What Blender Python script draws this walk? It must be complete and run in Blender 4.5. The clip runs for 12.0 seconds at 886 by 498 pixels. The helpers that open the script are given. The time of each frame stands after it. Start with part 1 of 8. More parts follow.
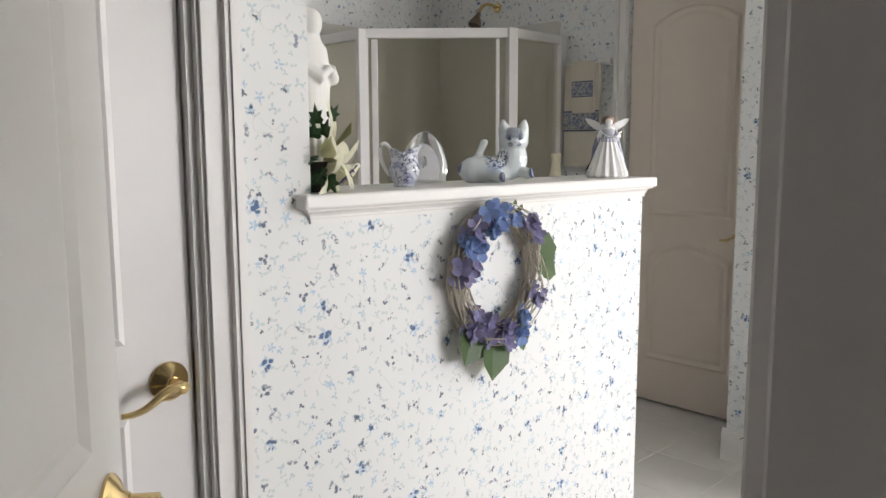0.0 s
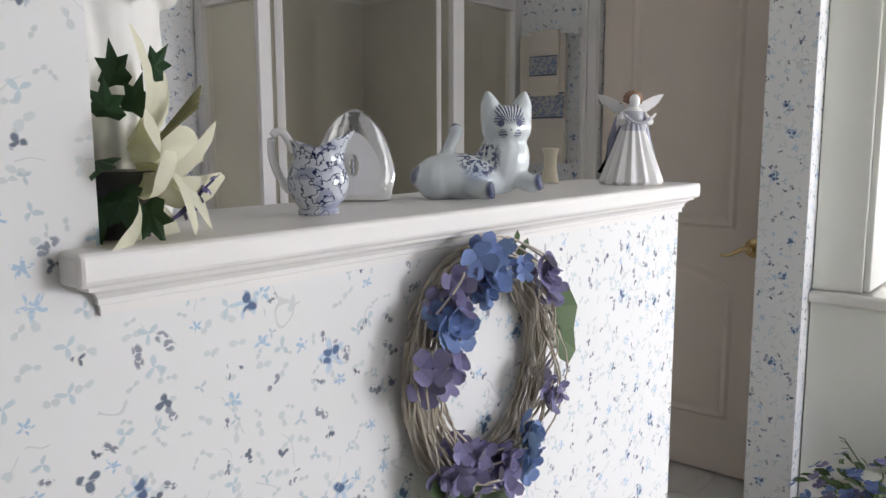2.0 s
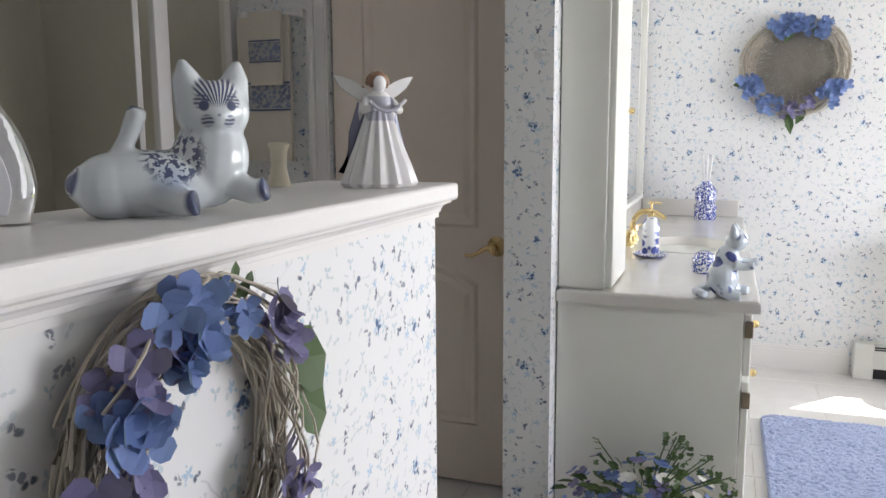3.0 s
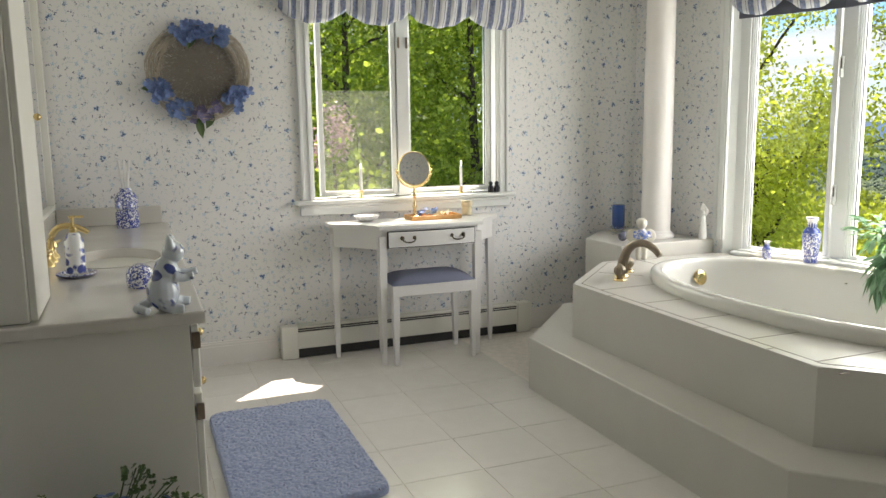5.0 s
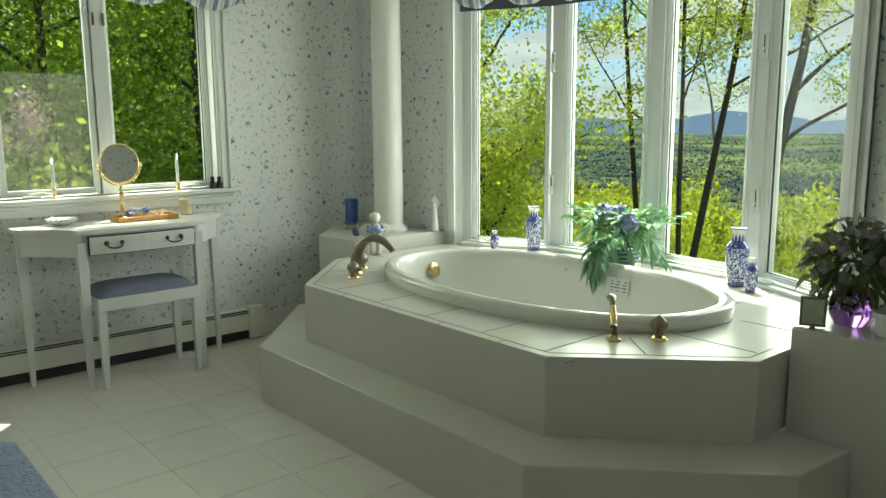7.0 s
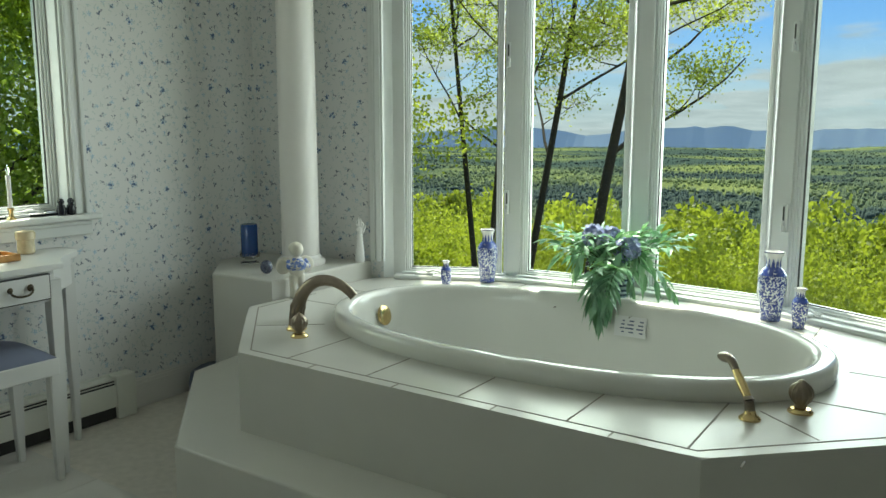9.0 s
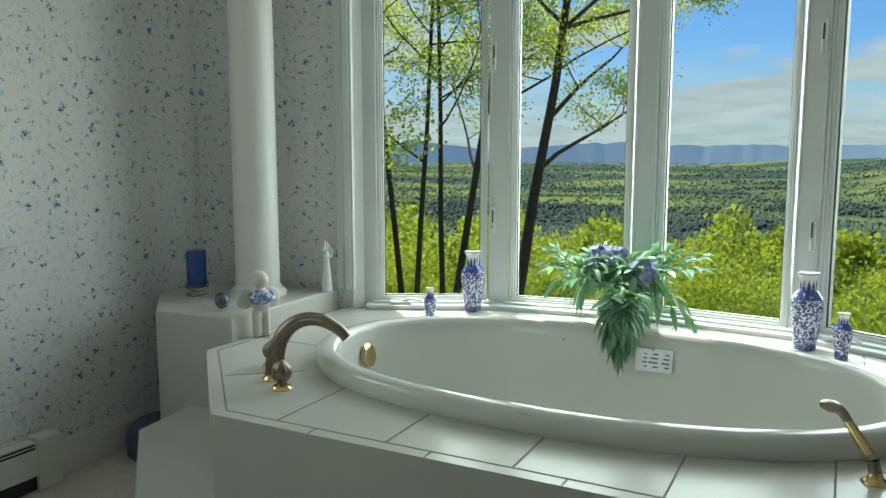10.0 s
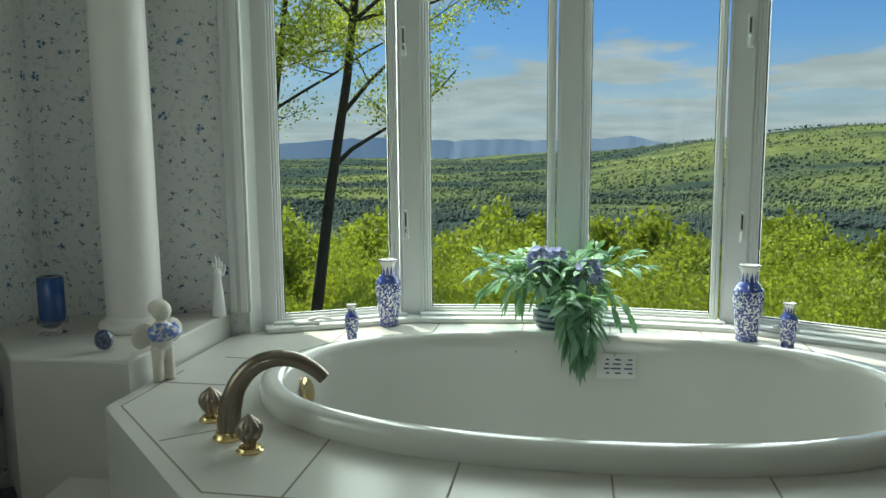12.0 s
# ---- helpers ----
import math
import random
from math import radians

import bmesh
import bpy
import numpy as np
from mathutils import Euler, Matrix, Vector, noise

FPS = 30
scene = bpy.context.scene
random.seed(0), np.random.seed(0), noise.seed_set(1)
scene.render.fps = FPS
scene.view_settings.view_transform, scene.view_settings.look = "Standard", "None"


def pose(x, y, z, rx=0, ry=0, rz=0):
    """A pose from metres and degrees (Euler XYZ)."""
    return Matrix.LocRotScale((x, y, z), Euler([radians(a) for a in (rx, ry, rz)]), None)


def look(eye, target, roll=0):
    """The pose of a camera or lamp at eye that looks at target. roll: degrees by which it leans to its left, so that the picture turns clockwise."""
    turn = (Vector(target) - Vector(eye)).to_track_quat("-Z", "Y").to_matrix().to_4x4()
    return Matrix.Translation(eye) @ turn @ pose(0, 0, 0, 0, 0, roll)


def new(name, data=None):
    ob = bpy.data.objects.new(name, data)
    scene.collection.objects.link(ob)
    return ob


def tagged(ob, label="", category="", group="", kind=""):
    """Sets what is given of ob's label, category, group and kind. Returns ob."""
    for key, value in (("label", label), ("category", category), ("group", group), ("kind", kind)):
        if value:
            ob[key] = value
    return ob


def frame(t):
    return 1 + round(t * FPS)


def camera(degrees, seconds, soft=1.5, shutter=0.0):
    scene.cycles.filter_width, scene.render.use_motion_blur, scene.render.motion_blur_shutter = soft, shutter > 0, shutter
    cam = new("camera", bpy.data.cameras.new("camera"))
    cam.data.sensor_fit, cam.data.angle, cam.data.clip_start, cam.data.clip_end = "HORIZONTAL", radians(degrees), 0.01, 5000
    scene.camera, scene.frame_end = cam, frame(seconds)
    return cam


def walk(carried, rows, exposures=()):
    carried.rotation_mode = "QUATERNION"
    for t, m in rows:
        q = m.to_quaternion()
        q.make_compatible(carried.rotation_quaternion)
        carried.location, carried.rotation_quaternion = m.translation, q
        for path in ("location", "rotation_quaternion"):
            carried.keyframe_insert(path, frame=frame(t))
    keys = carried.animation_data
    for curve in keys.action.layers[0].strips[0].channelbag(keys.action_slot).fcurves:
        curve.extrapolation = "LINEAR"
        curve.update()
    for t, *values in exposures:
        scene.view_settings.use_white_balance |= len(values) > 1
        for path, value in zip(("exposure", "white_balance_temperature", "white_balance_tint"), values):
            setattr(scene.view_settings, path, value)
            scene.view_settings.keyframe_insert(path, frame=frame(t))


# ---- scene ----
cam = camera(59.5, 12.0)
METRES, EYE, TILT, LEAN, TURN = 3.92, 1.235, 0.0, 0.0, -44.2
ROWS = [
    (0.0, 0.0, 0.0, 0.0, -0.02, -7.36, 0.19),
    (0.5, -0.0059, 0.0606, -0.0004, 1.88, -7.44, 0.16),
    (1.0, -0.0086, 0.1224, -0.001, 1.87, -7.63, 0.13),
    (1.5, -0.01, 0.1677, 0.0003, -0.54, -7.82, 0.17),
    (2.0, -0.0093, 0.2063, 0.0005, -6.07, -8.02, 0.19),
    (2.5, 0.0051, 0.2489, -0.001, -14.85, -8.14, 0.3),
    (3.0, 0.0095, 0.2829, -0.0014, -25.84, -8.32, 0.35),
    (3.5, 0.0087, 0.3075, 0.0014, -37.77, -8.42, 0.46),
    (5.5, 0.0234, 0.301, 0.0045, -74.4, -8.88, 0.77),
    (6.0, 0.0345, 0.2945, 0.0051, -79.6, -9.03, 0.66),
    (6.5, 0.0508, 0.2881, 0.0039, -83.44, -9.18, 0.51),
    (7.0, 0.0792, 0.3034, -0.0008, -86.38, -9.34, 0.35),
    (9.0, 0.3106, 0.4785, -0.01, -101.71, -8.49, -0.05),
    (9.5, 0.3685, 0.5061, -0.0116, -105.53, -7.85, -0.03),
    (10.0, 0.4329, 0.5283, -0.0157, -108.53, -7.32, 0.0),
    (10.5, 0.4963, 0.5574, -0.0145, -111.35, -7.08, 0.08),
    (11.0, 0.5411, 0.5797, -0.0172, -115.18, -7.1, 0.21),
    (11.5, 0.5682, 0.5992, -0.0183, -120.5, -7.36, 0.35),
    (12.0, 0.5751, 0.6236, -0.0151, -126.18, -7.7, 0.48),
]
EXPOSURES = [(0.0, 2.75, 6850, 18), (0.5, 2.62, 6750, 17), (1.5, 2.58, 6600, 19), (2.5, 2.54, 6550, 20), (3.5, 2.20, 6600, 20), (5.5, 1.10, 7550, 8), (6.0, 0.94, 7500, -2), (6.5, 0.83, 7500, -6), (7.2, 0.80, 7400, -9), (9.0, 0.50, 6800, -6), (10.5, 0.40, 6500, -5), (11.5, 0.31, 6550, -5), (12.0, 0.14, 6600, -4)]
walk(cam, [(t, pose(0, 0, EYE, TILT, LEAN, TURN) @ pose(METRES * x, METRES * y, METRES * z, 90 + pitch, roll, yaw)) for t, x, y, z, yaw, pitch, roll in ROWS], EXPOSURES)

# ---- world, sun and window light ----
SUN_DIR = Vector((0.40, -0.36, 1.0)).normalized()  # towards the sun
world = bpy.data.worlds.new("sky_world")
world.use_nodes = True
scene.world = world


def build_sky():
    nt = world.node_tree
    nt.nodes.clear()
    out = nt.nodes.new("ShaderNodeOutputWorld")
    bg = nt.nodes.new("ShaderNodeBackground")
    sky = nt.nodes.new("ShaderNodeTexSky")
    sky.sky_type = 'NISHITA'
    sky.sun_disc = False
    sky.sun_elevation = math.asin(SUN_DIR.z)
    sky.sun_rotation = math.atan2(SUN_DIR.x, SUN_DIR.y)
    sky.air_density, sky.dust_density, sky.ozone_density = 1.0, 0.4, 2.5
    tc = nt.nodes.new("ShaderNodeTexCoord")
    sep = nt.nodes.new("ShaderNodeSeparateXYZ")
    nt.links.new(tc.outputs["Generated"], sep.inputs[0])

    def mth(op, a, b):
        n = nt.nodes.new("ShaderNodeMath")
        n.operation = op
        for i, v in enumerate((a, b)):
            if isinstance(v, (int, float)):
                n.inputs[i].default_value = v
            else:
                nt.links.new(v, n.inputs[i])
        return n.outputs[0]

    zz = mth('MAXIMUM', sep.outputs[2], 0.0)
    den = mth('ADD', zz, 0.12)
    comb = nt.nodes.new("ShaderNodeCombineXYZ")
    nt.links.new(mth('DIVIDE', sep.outputs[0], den), comb.inputs[0])
    nt.links.new(mth('DIVIDE', sep.outputs[1], den), comb.inputs[1])
    no = nt.nodes.new("ShaderNodeTexNoise")
    no.inputs["Scale"].default_value = 0.70
    no.inputs["Detail"].default_value = 7
    no.inputs["Roughness"].default_value = 0.55
    nt.links.new(comb.outputs[0], no.inputs["Vector"])
    ramp = nt.nodes.new("ShaderNodeValToRGB")
    ramp.color_ramp.elements[0].position = 0.49
    ramp.color_ramp.elements[1].position = 0.57
    nt.links.new(no.outputs["Fac"], ramp.inputs[0])
    # cloud bank towards the horizon
    bank = mth('MULTIPLY', mth('SUBTRACT', 0.125, zz), 8.0)
    fac = nt.nodes.new("ShaderNodeMath")
    fac.operation, fac.use_clamp = 'ADD', True
    nt.links.new(ramp.outputs[0], fac.inputs[0])
    nt.links.new(mth('MAXIMUM', bank, 0.0), fac.inputs[1])
    mix = nt.nodes.new("ShaderNodeMixRGB")
    nt.links.new(fac.outputs[0], mix.inputs[0])
    tint = nt.nodes.new("ShaderNodeMixRGB")
    tint.blend_type = 'MULTIPLY'
    tint.inputs[0].default_value = 1.0
    nt.links.new(sky.outputs[0], tint.inputs[1])
    tint.inputs[2].default_value = (SKY_TINT[0], SKY_TINT[1], SKY_TINT[2], 1)
    nt.links.new(tint.outputs[0], mix.inputs[1])
    no2 = nt.nodes.new("ShaderNodeTexNoise")
    no2.inputs["Scale"].default_value = 1.9
    no2.inputs["Detail"].default_value = 5
    nt.links.new(comb.outputs[0], no2.inputs["Vector"])
    grey = nt.nodes.new("ShaderNodeValToRGB")
    grey.color_ramp.elements[0].position, grey.color_ramp.elements[1].position = 0.38, 0.62
    grey.color_ramp.elements[0].color = (CLOUD * 0.74, CLOUD * 0.82, CLOUD * 0.95, 1)
    grey.color_ramp.elements[1].color = (CLOUD * 0.92, CLOUD, CLOUD * 1.16, 1)
    nt.links.new(no2.outputs["Fac"], grey.inputs[0])
    nt.links.new(grey.outputs[0], mix.inputs[2])
    nt.links.new(mix.outputs[0], bg.inputs[0])
    bg.inputs[1].default_value = SKY_STRENGTH
    nt.links.new(bg.outputs[0], out.inputs[0])


SKY_STRENGTH = 0.11
SKY_TINT = (0.44, 0.63, 1.00)
CLOUD = 4.55
build_sky()

sun_data = bpy.data.lights.new("sun", 'SUN')
sun_data.energy, sun_data.angle, sun_data.color = 5.0, radians(0.5), (1.0, 0.95, 0.86)
sun = new("sun", sun_data)
sun.matrix_world = look((30, -22, 50), Vector((30, -22, 50)) - SUN_DIR)


def window_lamp(name, centre, target, w, h, power, color):
    d = bpy.data.lights.new(name, 'AREA')
    d.shape, d.size, d.size_y, d.energy, d.color = 'RECTANGLE', w, h, power, color
    ob = new(name, d)
    ob.matrix_world = look(centre, target)
    return ob


window_lamp("bay_daylight", (3.34, -2.95, 1.40), (3.34, 0.0, 1.00), 2.0, 1.5, 42, (0.93, 0.97, 1.0))
window_lamp("east_daylight", (5.36, -0.62, 1.45), (2.0, -0.3, 0.9), 0.95, 0.95, 6, (0.95, 1.0, 0.92))

# ---- materials ----


class Nodes:
    """Small helper round one material's node tree."""

    def __init__(self, name):
        self.mat = bpy.data.materials.new(name)
        self.mat.use_nodes = True
        self.nt = self.mat.node_tree
        self.bsdf = self.nt.nodes["Principled BSDF"]
        self.out = self.nt.nodes["Material Output"]

    def node(self, kind, **kw):
        n = self.nt.nodes.new(kind)
        for k, v in kw.items():
            n.inputs[k].default_value = v
        return n

    def link(self, a, b):
        self.nt.links.new(a, b)

    def math(self, op, a, b=0.0, clamp=False):
        n = self.nt.nodes.new("ShaderNodeMath")
        n.operation, n.use_clamp = op, clamp
        for i, v in enumerate((a, b)):
            if isinstance(v, (int, float)):
                n.inputs[i].default_value = v
            else:
                self.link(v, n.inputs[i])
        return n.outputs[0]

    def mix(self, fac, a, b, blend='MIX'):
        n = self.nt.nodes.new("ShaderNodeMixRGB")
        n.blend_type = blend
        for i, v in enumerate((fac, a, b)):
            if isinstance(v, (int, float)):
                n.inputs[i].default_value = v
            elif isinstance(v, tuple):
                n.inputs[i].default_value = (*v, 1) if len(v) == 3 else v
            else:
                self.link(v, n.inputs[i])
        return n.outputs[0]

    def noise(self, scale, detail=3, vec=None, rough=0.5):
        n = self.node("ShaderNodeTexNoise", Scale=scale, Detail=detail, Roughness=rough)
        if vec is not None:
            self.link(vec, n.inputs["Vector"])
        return n.outputs["Fac"]

    def ramp(self, fac, p0, p1, c0=(0, 0, 0), c1=(1, 1, 1)):
        n = self.nt.nodes.new("ShaderNodeValToRGB")
        e = n.color_ramp.elements
        e[0].position, e[1].position = p0, p1
        e[0].color, e[1].color = (*c0, 1), (*c1, 1)
        self.link(fac, n.inputs[0])
        return n.outputs[0]

    def position(self):
        return self.node("ShaderNodeNewGeometry").outputs["Position"]

    def bump(self, height, strength, dist=0.002):
        n = self.node("ShaderNodeBump", Strength=strength, Distance=dist)
        self.link(height, n.inputs["Height"])
        self.link(n.outputs[0], self.bsdf.inputs["Normal"])


def plain(name, color, rough=0.5, metal=0.0, var=0.06, scale=8.0, bump=0.1, bscale=120.0, coat=0.0, rvar=0.1, dist=0.0008):
    """A surface with broad tone variation, fine grain and uneven gloss."""
    m = Nodes(name)
    p = m.position()
    big = m.noise(scale, 4, p)
    fine = m.noise(bscale, 3, p)
    dark = tuple(c * (1 - var) for c in color)
    light = tuple(min(1, c * (1 + var)) for c in color)
    m.link(m.mix(big, dark, light), m.bsdf.inputs["Base Color"])
    m.bsdf.inputs["Metallic"].default_value = metal
    m.link(m.math('ADD', rough - rvar / 2, m.math('MULTIPLY', big, rvar)), m.bsdf.inputs["Roughness"])
    m.bsdf.inputs["Coat Weight"].default_value = coat
    m.bsdf.inputs["Coat Roughness"].default_value = 0.08
    if bump:
        m.bump(fine, bump, dist)
    return m.mat


def wallpaper():
    """White paper printed with small blue flowers, grey-green leaves and thin stems."""
    m = Nodes("floral_wallpaper")
    geo = m.node("ShaderNodeNewGeometry")
    sp = m.node("ShaderNodeSeparateXYZ")
    m.link(geo.outputs["Position"], sp.inputs[0])
    sn = m.node("ShaderNodeSeparateXYZ")
    m.link(geo.outputs["Normal"], sn.inputs[0])
    side = m.math('GREATER_THAN', m.math('ABSOLUTE', sn.outputs[0]), 0.7)
    u = m.math('ADD', m.math('MULTIPLY', sp.outputs[0], m.math('SUBTRACT', 1.0, side)),
               m.math('MULTIPLY', m.math('ADD', sp.outputs[1], 7.3), side))
    cv = m.node("ShaderNodeCombineXYZ")
    m.link(u, cv.inputs[0])
    m.link(sp.outputs[2], cv.inputs[1])
    uv = cv.outputs[0]

    wob = m.node("ShaderNodeTexNoise", Scale=85.0, Detail=1.0)
    m.link(uv, wob.inputs["Vector"])
    shift = m.node("ShaderNodeVectorMath")
    shift.operation = 'MULTIPLY_ADD'
    m.link(wob.outputs["Color"], shift.inputs[0])
    shift.inputs[1].default_value = (0.006, 0.006, 0)
    m.link(uv, shift.inputs[2])
    rough_uv = shift.outputs[0]

    def cells(scale, reach, sharp):
        """Soft round dabs, one a cell."""
        v = m.node("ShaderNodeTexVoronoi", Scale=scale, Randomness=0.75)
        v.voronoi_dimensions = '2D'
        m.link(rough_uv, v.inputs["Vector"])
        return m.math('MULTIPLY', m.math('SUBTRACT', reach, v.outputs["Distance"]), sharp, True)

    dabs = cells(150.0, 0.60, 6.0)
    blossoms = cells(84.0, 0.54, 6.0)

    def motif(scale, size, petals, depth, keep, seed):
        """Mask of scattered rosettes, one a cell, and a random value a cell."""
        off = m.node("ShaderNodeVectorMath")
        off.operation = 'ADD'
        m.link(rough_uv, off.inputs[0])
        off.inputs[1].default_value = (seed, seed * 1.7, 0)
        v = m.node("ShaderNodeTexVoronoi", Scale=scale, Randomness=0.85)
        v.voronoi_dimensions = '2D'
        m.link(off.outputs[0], v.inputs["Vector"])
        d = m.node("ShaderNodeVectorMath")
        d.operation = 'SUBTRACT'
        m.link(off.outputs[0], d.inputs[0])
        # Position comes back in the space of the input
        m.link(v.outputs["Position"], d.inputs[1])
        sx = m.node("ShaderNodeSeparateXYZ")
        m.link(d.outputs[0], sx.inputs[0])
        rnd = m.node("ShaderNodeSeparateXYZ")
        m.link(v.outputs["Color"], rnd.inputs[0])
        ang = m.math('ARCTAN2', sx.outputs[1], sx.outputs[0])
        ang = m.math('ADD', ang, m.math('MULTIPLY', rnd.outputs[0], 6.28))
        ln = m.node("ShaderNodeVectorMath")
        ln.operation = 'LENGTH'
        m.link(d.outputs[0], ln.inputs[0])
        lobes = m.math('ADD', 1.0 - depth, m.math('MULTIPLY', m.math('COSINE', m.math('MULTIPLY', ang, float(petals))), depth))
        lim = m.math('MULTIPLY', lobes, m.math('MULTIPLY', m.math('ADD', 0.6, m.math('MULTIPLY', rnd.outputs[1], 0.5)), size))
        edge = m.math('MULTIPLY', m.math('SUBTRACT', lim, ln.outputs["Value"]), 1.0 / (size * 0.22), True)
        on = m.math('LESS_THAN', rnd.outputs[2], keep)
        return m.math('MULTIPLY', edge, on), rnd.outputs[0], rnd.outputs[1], ln.outputs["Value"]

    col = (0.745, 0.745, 0.74)
    wash = m.noise(60, 3, uv)
    # stems: thin meandering lines, broken up
    dist = m.node("ShaderNodeTexNoise", Scale=9.0, Detail=2.0)
    m.link(uv, dist.inputs["Vector"])
    line = m.math('ABSOLUTE', m.math('SUBTRACT', dist.outputs["Fac"], 0.5))
    stem = m.math('MULTIPLY', m.math('LESS_THAN', line, 0.0034), m.math('GREATER_THAN', m.noise(17, 1, uv), 0.54))
    c = m.mix(m.math('MULTIPLY', stem, 0.55), col, (0.50, 0.52, 0.52))
    for scale, size, petals, depth, keep, seed, ca, cb, amt, grain in (
            (34, 0.0100, 2, 0.55, 0.70, 3.1, (0.47, 0.52, 0.52), (0.60, 0.65, 0.66), 0.80, None),
            (25, 0.0115, 3, 0.50, 0.62, 8.7, (0.38, 0.48, 0.52), (0.52, 0.62, 0.66), 0.85, None),
            (18, 0.0125, 5, 0.32, 0.45, 1.3, (0.26, 0.42, 0.58), (0.42, 0.58, 0.70), 0.90, dabs),
            (19, 0.0120, 2, 0.35, 0.55, 5.9, (0.10, 0.12, 0.17), (0.26, 0.29, 0.35), 0.90, dabs),
            (7.5, 0.0205, 5, 0.35, 0.70, 9.9, (0.32, 0.47, 0.62), (0.48, 0.61, 0.72), 0.75, None),
            (7.5, 0.0175, 3, 0.22, 0.70, 9.9, (0.028, 0.055, 0.13), (0.085, 0.16, 0.33), 0.97, blossoms),
            (12.5, 0.0125, 3, 0.30, 0.85, 6.2, (0.035, 0.050, 0.085), (0.10, 0.145, 0.23), 0.92, blossoms)):
        mask, r0, r1, ln = motif(scale, size, petals, depth, keep, seed)
        tone = m.mix(m.math('MULTIPLY', m.math('ADD', r1, wash), 0.5), ca, cb)
        if grain is not None:
            mask = m.math('MULTIPLY', mask, grain)
        c = m.mix(m.math('MULTIPLY', mask, amt), c, tone)
    m.link(c, m.bsdf.inputs["Base Color"])
    m.bsdf.inputs["Roughness"].default_value = 0.62
    m.bump(m.noise(420, 2, uv), 0.12, 0.0006)
    return m.mat


def porcelain(name, base, ink, scale, lo, hi, detail=2.0, coat=0.6):
    """Glazed white porcelain with brushed blue decoration."""
    m = Nodes(name)
    tc = m.node("ShaderNodeTexCoord").outputs["Object"]
    n = m.noise(scale, detail, tc, 0.6)
    v = m.node("ShaderNodeTexVoronoi", Scale=scale * 1.6)
    m.link(tc, v.inputs["Vector"])
    pattern = m.math('ADD', m.math('MULTIPLY', n, 0.6), m.math('MULTIPLY', v.outputs["Distance"], 0.5))
    fac = m.ramp(pattern, lo, hi)
    tone = m.mix(m.noise(scale * 0.5, 1, tc), ink, tuple(min(1, i * 2.6 + 0.05) for i in ink))
    m.link(m.mix(fac, tone, base), m.bsdf.inputs["Base Color"])
    m.bsdf.inputs["Roughness"].default_value = 0.16
    m.bsdf.inputs["Coat Weight"].default_value = coat
    return m.mat


def pane_glass(name, tint=(1, 1, 1)):
    """Thin window glass: clear straight through, mirroring more at a slant."""
    m = Nodes(name)
    tr = m.node("ShaderNodeBsdfTransparent")
    tr.inputs["Color"].default_value = (*tint, 1)
    gl = m.node("ShaderNodeBsdfGlossy", Roughness=0.015)
    fr = m.node("ShaderNodeFresnel", IOR=1.45)
    mx = m.node("ShaderNodeMixShader")
    m.link(m.math('MULTIPLY', fr.outputs[0], 0.12), mx.inputs[0])
    m.link(tr.outputs[0], mx.inputs[1])
    m.link(gl.outputs[0], mx.inputs[2])
    m.link(mx.outputs[0], m.out.inputs["Surface"])
    return m.mat


def pale_veil(name):
    """Mostly see-through sheet with a small pale matt share."""
    m = Nodes(name)
    tr = m.node("ShaderNodeBsdfTransparent")
    di = m.node("ShaderNodeBsdfDiffuse")
    di.inputs["Color"].default_value = (0.62, 0.63, 0.58, 1)
    mx = m.node("ShaderNodeMixShader")
    mx.inputs[0].default_value = 0.17
    m.link(tr.outputs[0], mx.inputs[1])
    m.link(di.outputs[0], mx.inputs[2])
    m.link(mx.outputs[0], m.out.inputs["Surface"])
    return m.mat


def solid_glass(name, color=(1, 1, 1), rough=0.02):
    m = Nodes(name)
    m.bsdf.inputs["Base Color"].default_value = (*color, 1)
    m.bsdf.inputs["Transmission Weight"].default_value = 1.0
    m.bsdf.inputs["Roughness"].default_value = rough
    m.bsdf.inputs["IOR"].default_value = 1.45
    return m.mat


def leafy(name, dark, light, trans=0.35, rough=0.5, per="island"):
    """Leaves: colour varies from leaf to leaf, light shines through."""
    m = Nodes(name)
    if per == "island":
        r = m.node("ShaderNodeNewGeometry").outputs["Random Per Island"]
    elif per == "both":
        r = m.math('ADD', m.math('MULTIPLY', m.node("ShaderNodeNewGeometry").outputs["Random Per Island"], 0.45), m.math('MULTIPLY', m.node("ShaderNodeObjectInfo").outputs["Random"], 0.60))
    else:
        r = m.node("ShaderNodeObjectInfo").outputs["Random"]
    big = m.noise(1.3, 2, m.position())
    c = m.mix(m.math('ADD', m.math('MULTIPLY', r, 0.6), m.math('MULTIPLY', big, 0.4)), dark, light)
    m.link(c, m.bsdf.inputs["Base Color"])
    m.bsdf.inputs["Roughness"].default_value = rough
    tl = m.node("ShaderNodeBsdfTranslucent")
    m.link(m.mix(1.0, c, (1.0, 1.0, 0.55), 'MULTIPLY'), tl.inputs["Color"])
    mx = m.node("ShaderNodeMixShader")
    mx.inputs[0].default_value = trans
    m.link(m.bsdf.outputs[0], mx.inputs[1])
    m.link(tl.outputs[0], mx.inputs[2])
    m.link(mx.outputs[0], m.out.inputs["Surface"])
    return m.mat


